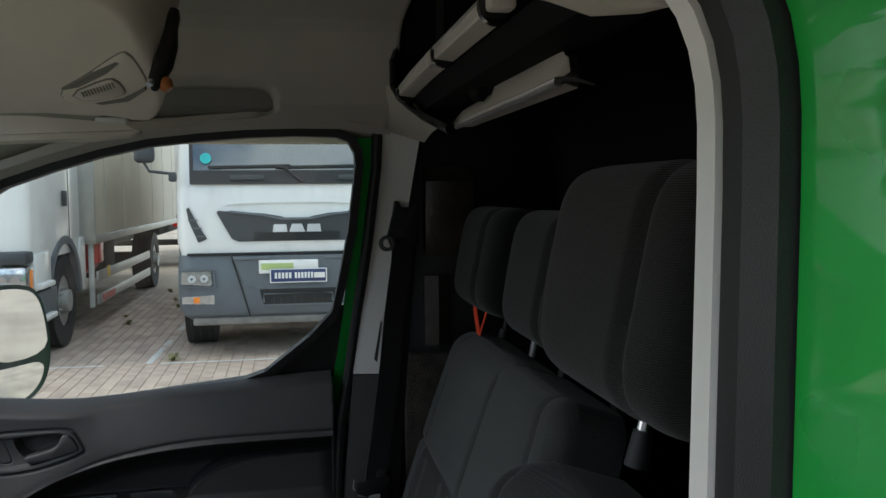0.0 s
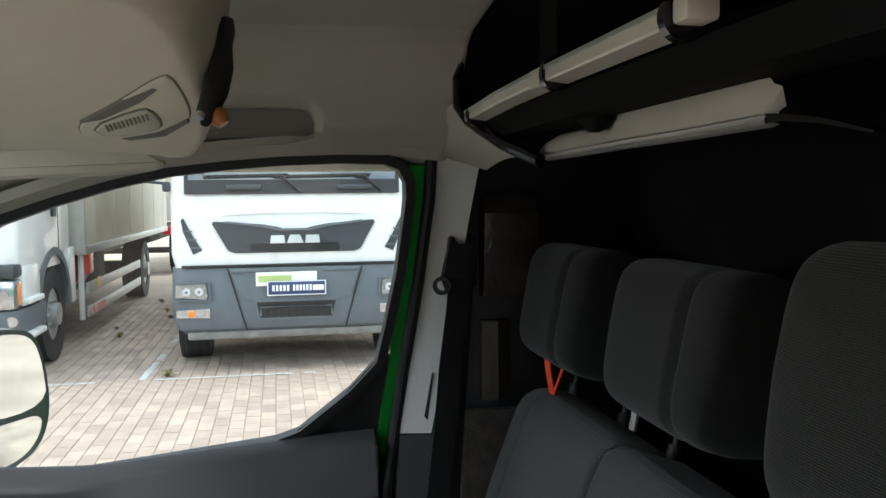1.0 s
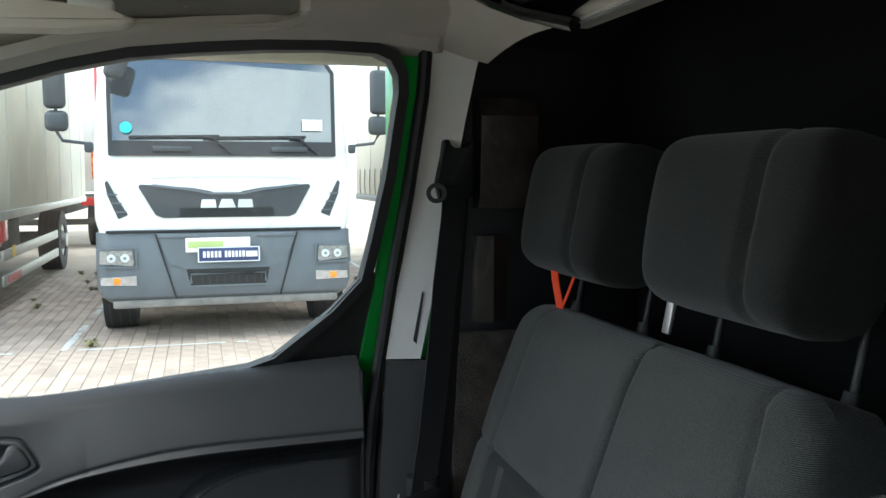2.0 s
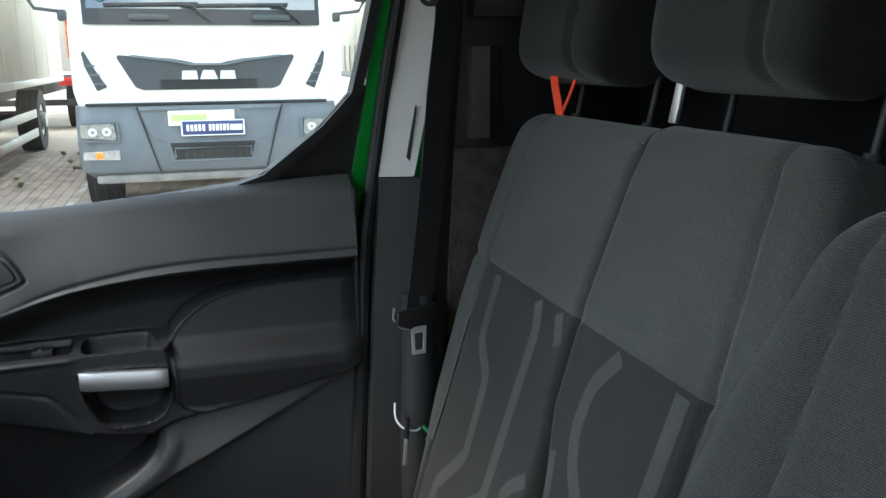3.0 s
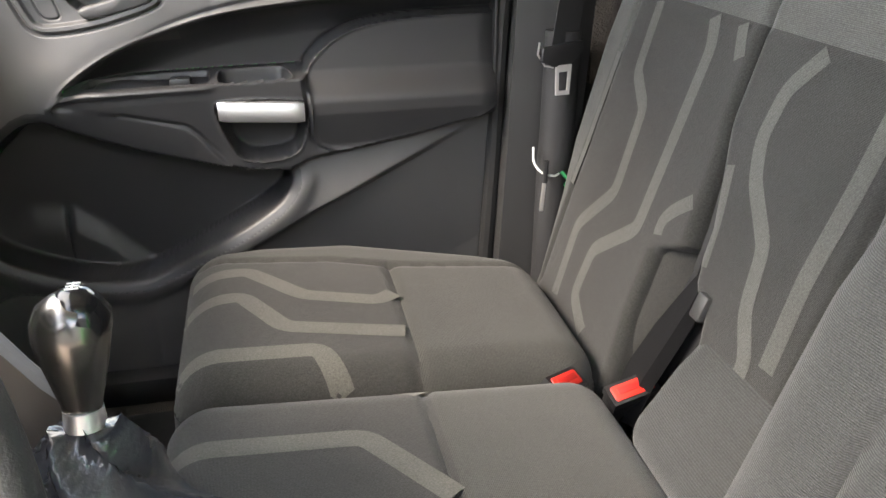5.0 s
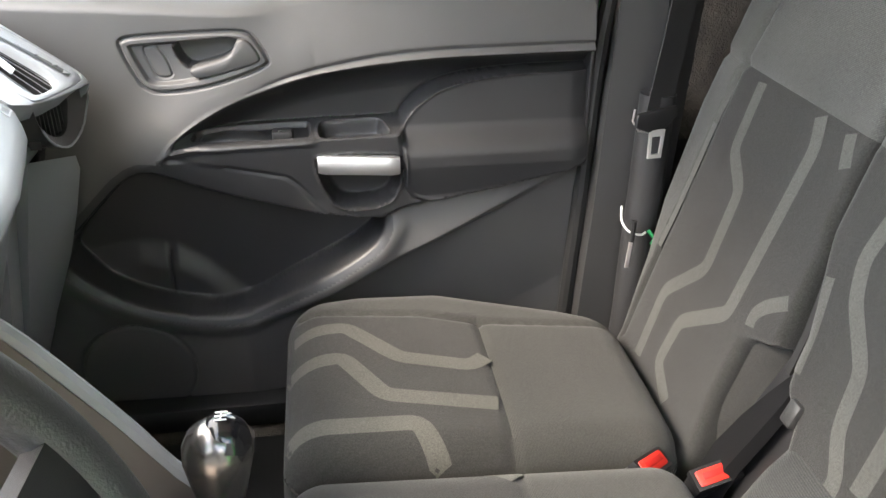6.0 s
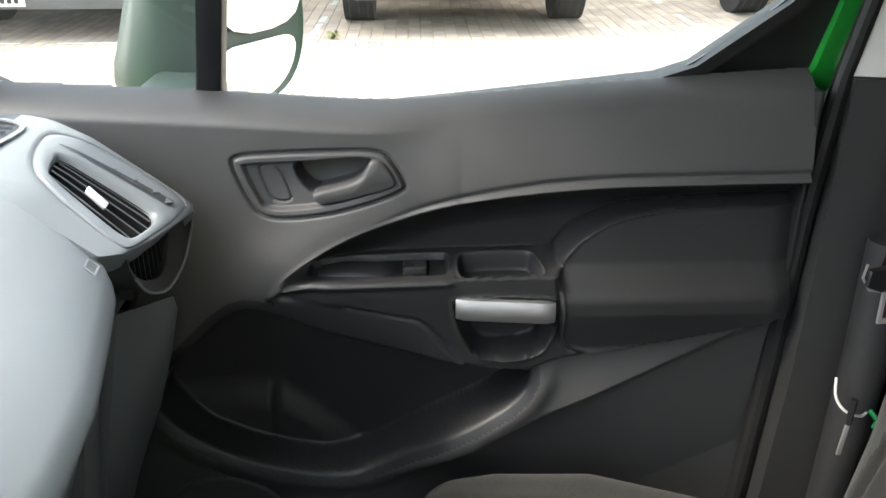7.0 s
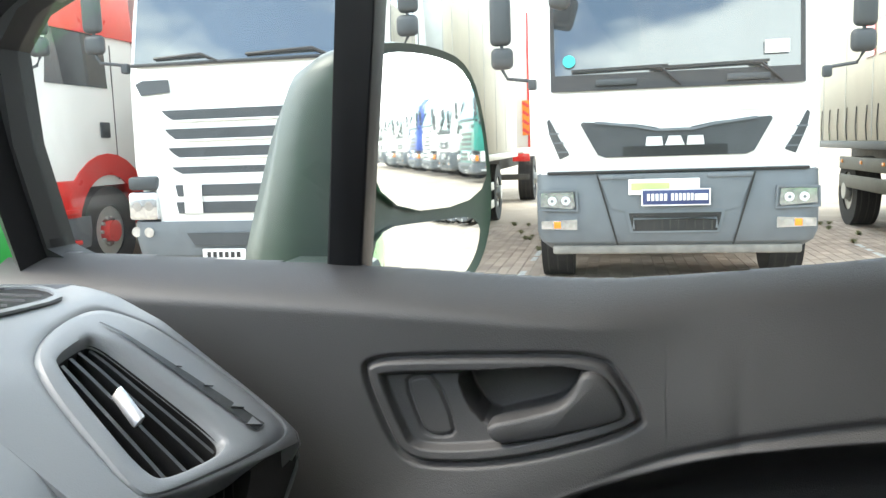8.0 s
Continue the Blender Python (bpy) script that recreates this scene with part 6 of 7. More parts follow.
# cargo roof seen over the bulkhead: pressed beams and black lining
cargo = thing("cargo_roof", "black lined cargo roof with pale beige beams", "roof lining", kind="structure")
part("lining", sheet(np.stack(np.broadcast_arrays(*[np.meshgrid(np.linspace(0.075, 2.55, 10), np.linspace(-0.62, 0.80, 24), indexing="ij")[i] for i in (0, 1)], np.vectorize(lambda y: roof_z(y) + 0.03)(np.meshgrid(np.linspace(0.075, 2.55, 10), np.linspace(-0.62, 0.80, 24), indexing="ij")[1])), -1)), PLASTIC_DARK, cargo)
part("rear_rim", tube([(0.080, -0.4, 1.865), (0.080, 0.10, 1.872), (0.078, 0.42, 1.862), (0.076, 0.535, 1.848), (0.072, 0.560, 1.825), (0.066, 0.574, 1.780), (0.066, 0.572, 1.738), (0.075, 0.545, 1.714), (0.085, 0.510, 1.698), (0.100, 0.440, 1.672), (0.125, 0.350, 1.645)], 0.009, 10), PLASTIC_GLOSS, cargo, "glossy black rim")
BEAM_LINE = ((0.415, 0.008), (0.395, 0.022), (0.36, 0.027), (0.19, 0.029), (0.155, 0.030), (0.148, 0.046), (0.10, 0.047), (-0.10, 0.046), (-0.125, 0.045), (-0.135, 0.034), (-0.145, 0.030), (-0.150, 0.012))
# the beam's pale colour stands for its reflection of the headliner
part("beam", loft([[(0.135, y, 1.653), (0.139, y, 1.653 + 0.35 * h), (0.147, y, 1.653 + 0.8 * h), (0.156, y + skew, 1.653 + h), (0.172, y + 1.6 * skew, 1.653 + h), (0.172, y + 1.6 * skew, 1.653)] for y, h in BEAM_LINE for skew in (0.03 * min(1, max(0, -y / 0.12)),)]), BEAM, cargo, "pressed beam with the headliner's reflection painted pale", angle=40)
# rolled edge under the beam: a bright bead, a groove and a second bead
EDGE = ((0.138, 1.6555), (0.133, 1.6555), (0.1305, 1.6535), (0.1315, 1.6515), (0.134, 1.6505), (0.1315, 1.6495), (0.1308, 1.6475), (0.133, 1.6458), (0.138, 1.6455))
part("beam_flange", loft([[(x, y, z + dz) for x, z in EDGE] for y, dz in ((0.372, 0.0), (0.25, 0.0), (0.10, 0.001), (-0.04, 0.001), (-0.145, 0.002), (-0.150, 0.002))]), ZINC, cargo, "bright rolled beam edge", angle=50)
part("flange_tail", loft([[(0.131, y, z), (0.131, y, z + h), (0.139, y, z + h), (0.139, y, z)] for y, z, h in ((-0.148, 1.650, 0.007), (-0.17, 1.650, 0.005), (-0.21, 1.645, 0.004), (-0.26, 1.635, 0.002))]), PLASTIC_GLOSS, cargo, "dark tapering end of the edge")
# box-shaped roller bar: flat pale face, narrow polished upper edge
BAR = ((0.066, 1.7185), (0.0645, 1.7205), (0.0645, 1.7300), (0.0665, 1.7325), (0.0700, 1.7355), (0.0740, 1.7375), (0.090, 1.7375), (0.092, 1.7180), (0.089, 1.7160))
part("roller", loft([[(x, y, z + dz) for x, z in BAR] for y, dz in ((0.525, -0.008), (0.34, -0.002), (0.14, 0.0), (-0.13, 0.0))]), BEAM, cargo, "pale box-shaped bar", angle=35)
part("bar_edge", strap([(0.0640, 0.52, 1.7235), (0.0640, 0.34, 1.7300), (0.0640, 0.14, 1.7325), (0.0640, -0.128, 1.7325)], 0.004, 0.003, (0, 0, 1)), CHROME, cargo, "polished upper edge of the bar")
part("bar_end", box((0.079, -0.146, 1.729), (0.026, 0.024, 0.020), 0.004), BEAM, cargo, "stepped pale end of the bar")
for y, z in ((0.50, 1.7185), (0.150, 1.7270), (-0.128, 1.7270)):
    part("bar_clip", disc((0.079, y, z), (0, 1, 0), 0.0, 0.0185, 0.010, 20), PLASTIC_GLOSS, cargo, "glossy black clip round the bar")
part("clip_pad", box((0.0665, 0.178, 1.7245), (0.010, 0.034, 0.021), 0.003), BEAM, cargo, "pale pad beside the clip")
part("black_beam", loft([[(0.10, y, 1.685), (0.09, y, 1.713), (0.16, y, 1.72), (0.16, y, 1.685)] for y in (0.53, 0.2, -0.2, -0.5)]), BULK, cargo)
part("beam_tab", slab([(0.124, y, z) for y, z in ((0.238, 1.692), (0.215, 1.687), (0.196, 1.676), (0.178, 1.668), (0.158, 1.671), (0.151, 1.700))], (0.014, 0, 0), 0.002), BULK, cargo, "black tab over the beam")
part("black_strap", strap([(0.080, 0.176, 1.835), (0.080, 0.177, 1.737)], 0.058, 0.004, (0, 1, 0)), BULK, cargo)

# ---- outside mirror ----
mirror = thing("door_mirror", "large black outside door mirror with two glasses", "door mirror")
M_IN, M_T = Vector((-0.776, 1.0, 0)), Vector((0.556, 0.831, 0))
M_N = Vector((0.831, -0.556, 0))


def on_mirror(s, z, d=0.0):
    """A place on the plane of the glass: s outwards from its inner edge, d out of the glass."""
    return M_IN + M_T * s + M_N * d + Vector((0, 0, z))


MOUT = smooth_outline([(-0.016, 1.09), (-0.018, 1.20), (-0.016, 1.33), (0.01, 1.352), (0.09, 1.352), (0.145, 1.335), (0.168, 1.27), (0.178, 1.17), (0.150, 1.10), (0.08, 1.072), (0.02, 1.072)], 2)
rings = [[on_mirror(s, z, -0.004) for s, z in offset_outline(MOUT, -0.012)]]
for dx, dy, sc in ((0.0, 0.0, 1.0), (-0.03, 0.0, 1.02), (-0.07, 0.004, 0.98), (-0.11, 0.012, 0.90), (-0.14, 0.022, 0.76), (-0.155, 0.03, 0.5)):
    rings.append([M_IN + M_T * (0.07 + (s - 0.07) * sc) + Vector((dx * (1.18 - 0.43 * min(1, max(0, (z - 1.09) / 0.26))), dy, 1.18 + (z - 1.18) * sc)) for s, z in MOUT])
part("housing", loft(rings), MIRROR_SHELL, mirror, "black plastic mirror housing", angle=60)


def mglass(name, pts, label, bow=0.0, mid=(0.07, 1.13)):
    """A mirror glass; bow is how far a wide-angle glass stands out in its middle, per square metre."""
    line = smooth_outline(pts, 2)
    rings = []
    for k in (1.0, 0.985, 0.85, 0.7, 0.55, 0.4, 0.25, 0.12, 0.02):
        ring = [(mid[0] + (s - mid[0]) * k, mid[1] + (z - mid[1]) * k) for s, z in line]
        rings.append([on_mirror(s, z, (0.001 if k == 1.0 else 0.004) - bow * ((s - mid[0]) ** 2 + (z - mid[1]) ** 2)) for s, z in ring])
    part(name, loft(rings), MIRROR, mirror, label, angle=60)


mglass("main_glass", [(-0.008, 1.178), (-0.008, 1.310), (0.004, 1.343), (0.085, 1.344), (0.138, 1.328), (0.160, 1.265), (0.167, 1.180)], "large flat mirror glass", 0.0, (0.074, 1.25))
mglass("wide_glass", [(-0.006, 1.098), (-0.008, 1.166), (0.07, 1.168), (0.160, 1.168), (0.150, 1.122), (0.105, 1.088), (0.04, 1.080)], "small wide-angle mirror glass", 0.7, (0.067, 1.142))
part("mirror_arm", box((-0.82, 0.93, 1.115), (0.10, 0.16, 0.05), 0.015), MIRROR_SHELL, mirror)

# ---- trucks parked in a row ----
def rrect(hx, y0, y1, r, z, n=5):
    """A rounded rectangle ring at height z."""
    pts = []
    for cx_, cy_, a0 in ((hx - r, y0 + r, -90), (hx - r, y1 - r, 0), (-hx + r, y1 - r, 90), (-hx + r, y0 + r, 180)):
        for k in range(n + 1):
            a = radians(a0 + 90 * k / n)
            pts.append((cx_ + r * math.cos(a), cy_ + r * math.sin(a), z))
    return pts


def flat(pts, y, d):
    return slab([(x, y, z) for x, z in pts], (0, d, 0), 0.0)


def sym(pts):
    return [(-x, z) for x, z in reversed(pts)]


def truck_wheel(parent, x, y, r, w, rim):
    t = part("tyre", disc((x, y, r), (1, 0, 0), r * 0.56, r, w, 48), TYRE, parent, "black truck tyre", angle=30)
    s = 1 if x > 0 else -1
    for k in (-0.3, 0, 0.3):
        part("tread_groove", disc((x + k * w, y, r), (1, 0, 0), r * 0.985, r * 1.006, 0.012, 48), CHASSIS, t)
    part("rim", disc((x + s * w * 0.28, y, r), (1, 0, 0), r * 0.34, r * 0.57, w * 0.3, 40), ALU, t, "steel rim")
    part("hub", disc((x + s * w * 0.42, y, r), (1, 0, 0), 0, r * 0.24, w * 0.5, 24), rim, t)
    part("dish", disc((x + s * w * 0.18, y, r), (1, 0, 0), 0, r * 0.5, 0.03, 32), ALU, t)
    for k in range(10):
        a = 2 * math.pi * k / 10
        part("wheel_nut", disc((x + s * w * 0.46, y + r * 0.30 * math.cos(a), r + r * 0.30 * math.sin(a)), (1, 0, 0), 0, 0.018, 0.03, 8), ALU, t)
    return t


def cab_mirrors(e, x, z, y=-0.1):
    for s in (-1, 1):
        m = part("cab_mirror", box((s * (x + 0.25), y, z + 0.36), (0.17, 0.10, 0.40), 0.05, seg=3), BUMPER_DARK, e, "grey truck mirror")
        part("wide_mirror", box((s * (x + 0.24), y, z + 0.06), (0.18, 0.10, 0.17), 0.05, seg=3), BUMPER_DARK, m)
        part("mirror_arm", tube([(s * (x + 0.02), y + 0.08, z - 0.12), (s * (x + 0.20), y, z - 0.10), (s * (x + 0.24), y, z - 0.03), (s * (x + 0.25), y, z + 0.62), (s * (x + 0.05), y + 0.1, z + 0.66)], 0.014, 8), BUMPER_DARK, m)
        part("arm_foot", box((s * (x + 0.01), y + 0.08, z - 0.15), (0.07, 0.07, 0.09), 0.02), BUMPER_DARK, m)


def chassis_and_box(e, y0, y1, hx, z0, z1, material, wheel_y, rim, rails=True, straps=False):
    part("box_body", box((0, (y0 + y1) / 2, (z0 + z1) / 2), (2 * hx, y1 - y0, z1 - z0), 0.03), material, e, "pale box body")
    part("box_skirt", box((0, (y0 + y1) / 2, z0 - 0.04), (2 * hx + 0.02, y1 - y0, 0.10), 0.01), ALU if not straps else BUMPER, e)
    part("front_post", box((0, y0 - 0.01, (z0 + z1) / 2), (2 * hx + 0.03, 0.06, z1 - z0 + 0.1), 0.01), ALU, e)
    y = y0 + 0.6
    while y < y1:
        for s in (-1, 1):
            part("box_seam", box((s * (hx + 0.002), y, (z0 + z1) / 2), (0.008, 0.02, z1 - z0 - 0.1), 0), ALU, e)
        y += 1.2
    for s in (-1, 1):
        part("chassis_rail", box((s * 0.42, (y1 + 0.6) / 2, z0 - 0.25), (0.09, y1 - 0.6, 0.26), 0.01), CHASSIS, e)
        if rails:
            for z in (0.60, 0.33):
                part("side_rail", box((s * (hx - 0.03), (y0 + wheel_y - 0.75) / 2 + 0.1, z), (0.03, wheel_y - 0.75 - y0 - 0.2, 0.12), 0.008), ALU, e, "aluminium side guard rail")
            part("rail_post", box((s * (hx - 0.08), y0 + 0.15, 0.62), (0.05, 0.09, 0.75), 0.01), WHITE, e)
            part("rail_marker", box((s * (hx - 0.012), y0 + 0.75, 0.62), (0.01, 0.14, 0.13), 0.0), mat_yellow, e, "yellow marker")
            part("hazard_strip", box((s * (hx - 0.012), y0 + 0.75, 0.33), (0.008, 0.7, 0.08), 0), TRUCK_RED, e)
        truck_wheel(e, s * (hx - 0.20), wheel_y, 0.46, 0.30, ALU)
    part("tank", tube([(hx - 0.30, y0 + 0.3, 0.75), (hx - 0.30, y0 + 0.85, 0.75)], 0.16, 20), TRUCK_RED if rails else CHASSIS, e, "small red air tank")
    if rails:
        part("extinguisher_box", box((hx - 0.14, y0 + 0.42, 0.92), (0.24, 0.30, 0.36), 0.04), TRUCK_RED, e, "red fire extinguisher box")
    part("battery_box", box((hx - 0.35, y0 + 1.5, 0.72), (0.4, 0.7, 0.45), 0.02), CHASSIS, e)
    part("axle", box((0, wheel_y, 0.5), (2 * hx - 0.6, 0.2, 0.2), 0.02), CHASSIS, e)
    if straps:
        for s in (-1, 1):
            for z in (0.84, 0.60):
                part("side_guard", box((s * (hx - 0.02), (y0 + wheel_y) / 2 + 0.1, z), (0.04, wheel_y - y0 + 0.3, 0.17), 0.01), OLIVE, e, "olive side guard board")
            for k in range(4):
                part("side_marker", box((s * (hx + 0.004), y0 + 0.4 + 0.9 * k, 0.86), (0.012, 0.09, 0.045), 0.004), AMBER, e, "amber side marker")
            part("tool_box", box((s * (hx - 0.25), y0 + 0.55, 0.78), (0.4, 0.6, 0.42), 0.03), CHASSIS, e)
        y = y0 + 0.2
        while y < y1 - 0.2:
            for s in (-1, 1):
                part("curtain_strap", strap([(s * (hx + 0.006), y, z0 + 0.45), (s * (hx + 0.012), y + 0.02, z0 + 0.2), (s * (hx + 0.008), y - 0.02, z0 + 0.02)], 0.03, 0.006, (0, 1, 0)), CHASSIS, e)
            y += 0.45
    for s in (-1, 1):
        for k in range(4):
            part("rear_marker", box((s * (hx - 0.08), y1 + 0.01, z0 + 0.1 + 0.14 * k), (0.14, 0.012, 0.07), 0, (0, 0, 0)), TRUCK_RED if k % 2 else mat_yellow, e)


OLIVE = mat("olive_grey_paint", (0.13, 0.125, 0.10), 0.6, vary=0.2, scale=6)
mat_yellow = mat("yellow_marker", (0.75, 0.5, 0.02), 0.5)


def truck_a(x, y, label, paint=WHITE, lower=BUMPER, plates=True, box_mat=CREAM, straps=False):
    """A middleweight truck with a wide V-topped dark grille."""
    e = thing("truck", label, "truck", "trucks parked in a row", at=(x, y, 0))
    W = 1.105
    part("cab", loft([rrect(W - 0.03, 0.02, 1.70, 0.10, 0.98), rrect(W, 0.0, 1.72, 0.12, 1.10), rrect(W, 0.01, 1.72, 0.13, 1.60), rrect(W - 0.02, 0.06, 1.72, 0.15, 2.0), rrect(W - 0.05, 0.15, 1.70, 0.17, 2.45), rrect(W - 0.10, 0.25, 1.66, 0.20, 2.66), rrect(W - 0.25, 0.45, 1.5, 0.25, 2.76)]), paint, e, "white cab shell", angle=30)
    ws = part("windscreen", slab([(-0.955, 0.012, 1.655), (0.955, 0.012, 1.655), (0.965, 0.125, 2.40), (0.90, 0.142, 2.50), (-0.90, 0.142, 2.50), (-0.965, 0.125, 2.40)], (0, -0.024, 0)), DARK_GLASS, e, "windscreen reflecting the sky", smooth=False)
    edge = [(-0.955, 1.655), (0.955, 1.655), (0.965, 2.40), (0.90, 2.50), (-0.90, 2.50), (-0.965, 2.40)]
    screen_y = lambda z: -0.014 + (z - 1.655) * 0.152
    part("screen_seal", ring_frame([(x, screen_y(z), z) for x, z in offset_outline(edge, -0.022)], [(x, screen_y(z), z) for x, z in offset_outline(edge, 0.012)], (0, -0.006, 0)), PLASTIC_DARK, ws, "black rubber windscreen seal")
    part("kerb_mirror", box((-0.86, -0.20, 2.40), (0.17, 0.12, 0.28), 0.05, (0, 14, 0), 3), BUMPER_DARK, e, "dark kerb-view mirror")
    part("kerb_arm", tube([(-0.86, -0.18, 2.50), (-0.80, -0.14, 2.60), (-0.76, 0.20, 2.62)], 0.014, 8), BUMPER_DARK, e)
    part("screen_band", slab([(-0.955, -0.016, 1.64), (0.955, -0.016, 1.64), (0.955, 0.004, 1.77), (-0.955, 0.004, 1.77)], (0, -0.004, 0)), PLASTIC_DARK, ws)
    for s, a, b in ((1, -0.55, 0.05), (1, 0.15, 0.80)):
        w = part("wiper", tube([(b, -0.03, 1.66), (b - 0.16, -0.045, 1.80), (b - 0.24, -0.045, 1.805)], 0.012, 6), PLASTIC_DARK, ws)
        part("wiper_blade", strap([(a - 0.25, -0.03, 1.80), (b - 0.1, -0.03, 1.815)], 0.02, 0.012, (0, 0, 1)), PLASTIC_DARK, w)
    for xx in (-0.45, 0.55):
        part("step_grip", box((xx, -0.03, 1.70), (0.32, 0.03, 0.05), 0.01), BUMPER_DARK, ws)
    part("screen_sticker", disc((-0.82, -0.012, 1.88), (0, 1, -0.1), 0, 0.05, 0.004, 20), mat("teal_sticker", (0.03, 0.5, 0.5), 0.5), ws)
    part("screen_card", box((0.76, -0.004, 1.92), (0.18, 0.004, 0.10), 0), PLATE_WHITE, ws)
    grille = [(-0.72, 1.395), (-0.30, 1.365), (-0.14, 1.335), (-0.09, 1.315), (0.09, 1.315), (0.14, 1.335), (0.30, 1.365), (0.72, 1.395), (0.735, 1.375), (0.60, 1.13), (0.54, 1.105), (-0.54, 1.105), (-0.60, 1.13), (-0.735, 1.375)]
    g = part("grille", flat(grille, 0.006, -0.02), BUMPER_DARK, e, "dark grille panel", smooth=False)
    part("grille_brow", strap([(-0.62, -0.018, 1.388), (-0.30, -0.022, 1.35), (-0.14, -0.025, 1.315), (0.14, -0.025, 1.315), (0.30, -0.022, 1.35), (0.62, -0.018, 1.388)], 0.02, 0.02, (0, 1, 0)), BUMPER, g)
    for k in range(7):
        part("mesh_bar", box((0, -0.018, 1.115 + 0.012 * k), (0.80, 0.006, 0.005), 0), PLASTIC_DARK, g)
    for pts in ([(-0.225, 1.19), (-0.215, 1.262), (-0.100, 1.262), (-0.090, 1.19)], [(-0.075, 1.19), (-0.045, 1.265), (0.045, 1.265), (0.075, 1.19)], [(0.090, 1.19), (0.100, 1.262), (0.215, 1.262), (0.225, 1.19)]):
        part("badge_piece", flat(pts, -0.020, -0.02), BADGE, g, "bright metal badge piece", smooth=False)
    part("brow_crease", strap([(-0.66, 0.002, 1.452), (-0.30, -0.004, 1.470), (0.30, -0.004, 1.470), (0.66, 0.002, 1.452)], 0.012, 0.010, (0, 1, 0)), paint, e, "raised crease over the grille")
    vent_s = [(0.985, 1.43), (1.005, 1.41), (0.985, 1.30), (0.905, 1.10), (0.825, 1.135), (0.90, 1.26)]
    for q in (vent_s, sym(vent_s)):
        v = part("air_duct", flat(q, 0.004, -0.012), BUMPER_DARK, e, "dark air duct", smooth=False)
        s = 1 if q is vent_s else -1
        for k in range(3):
            part("duct_fin", box((s * (0.88 + 0.035 * k), -0.012, 1.16 + 0.075 * k), (0.09, 0.008, 0.012), 0), BUMPER, v)
    b = part("bumper", loft([rrect(W - 0.10, 0.08, 1.0, 0.12, 0.36), rrect(W - 0.03, 0.0, 1.0, 0.14, 0.42), rrect(W, -0.03, 1.0, 0.16, 0.50), rrect(W + 0.005, -0.02, 1.0, 0.16, 0.80), rrect(W, 0.01, 1.0, 0.14, 0.975), rrect(W - 0.06, 0.06, 1.0, 0.12, 1.0)]), lower, e, "grey plastic bumper", angle=30)
    part("bumper_lip", box((0, 0.12, 0.355), (1.95, 0.2, 0.075), 0.02), DIRT_LIP, b, "dirty pale lower lip")
    part("centre_panel", flat([(-0.60, 0.97), (0.60, 0.97), (0.50, 0.70), (0.40, 0.67), (-0.40, 0.67), (-0.50, 0.70)], -0.018, -0.016), lower, b, "grey centre panel", smooth=False)
    for s in (-1, 1):
        part("step_plate", box((s * 0.42, -0.03, 0.945), (0.34, 0.03, 0.03), 0.005), lower, b)
        part("panel_gap", slab([(s * 0.60, -0.034, 0.97), (s * 0.615, -0.034, 0.97), (s * 0.455, -0.034, 0.40), (s * 0.44, -0.034, 0.40)], (0, 0.01, 0)), PLASTIC_DARK, b, smooth=False)
        q = [(0.80, 0.835), (1.06, 0.83), (1.065, 0.72), (0.80, 0.695), (0.785, 0.72)]
        hl = part("headlight", flat(q if s > 0 else sym(q), -0.022, -0.018), LAMP, b, "clear headlight", smooth=False)
        for k in (0.86, 0.97):
            part("reflector", disc((s * k, -0.040, 0.765), (0, 1, 0), 0.0, 0.036, 0.008, 24), BADGE, hl)
            part("bulb_shield", disc((s * k, -0.048, 0.765), (0, 1, 0), 0.0, 0.012, 0.006, 12), BUMPER, hl)
        q = [(0.77, 0.61), (1.06, 0.60), (1.06, 0.535), (0.77, 0.525)]
        fl = part("fog_light", flat(q if s > 0 else sym(q), -0.026, -0.014), LAMP, b, "fog light", smooth=False)
        part("indicator", box((s * 0.93, -0.041, 0.567), (0.055, 0.008, 0.055), 0.002), AMBER, fl, "amber indicator")
        part("fog_lens", disc((s * 0.83, -0.042, 0.567), (0, 1, 0), 0.0, 0.026, 0.008, 20), LAMP, fl)
        part("lamp_rim", ring_frame([(s * xx, -0.045, z) for xx, z in ((0.78, 0.84), (1.07, 0.835), (1.075, 0.70), (0.775, 0.69))], [(s * xx, -0.045, z) for xx, z in ((0.765, 0.855), (1.085, 0.85), (1.09, 0.685), (0.76, 0.675))], (0, 0.02, 0)), lower, b)
    part("cab_gap", box((0, 0.002, 0.990), (2.02, 0.03, 0.022), 0.004), PLASTIC_DARK, b, "dark gap under the cab")
    part("intake_frame", ring_frame([(x, -0.040, z) for x, z in ((-0.36, 0.655), (0.36, 0.655), (0.325, 0.51), (-0.325, 0.51))], [(x, -0.040, z) for x, z in ((-0.385, 0.672), (0.385, 0.672), (0.345, 0.495), (-0.345, 0.495))], (0, 0.02, 0)), lower, b)
    ik = part("air_intake", flat([(-0.36, 0.66), (0.36, 0.66), (0.33, 0.505), (-0.33, 0.505)], -0.034, -0.004), PLASTIC_DARK, b, "black air intake", smooth=False)
    part("tow_bar", tube([(-0.32, -0.05, 0.53), (-0.32, -0.05, 0.61), (0.32, -0.05, 0.61), (0.32, -0.05, 0.53)], 0.010, 8), BUMPER, ik)
    for k in range(10):
        part("intake_rib", box((-0.29 + 0.064 * k, -0.039, 0.56), (0.008, 0.006, 0.09), 0), CHASSIS, ik)
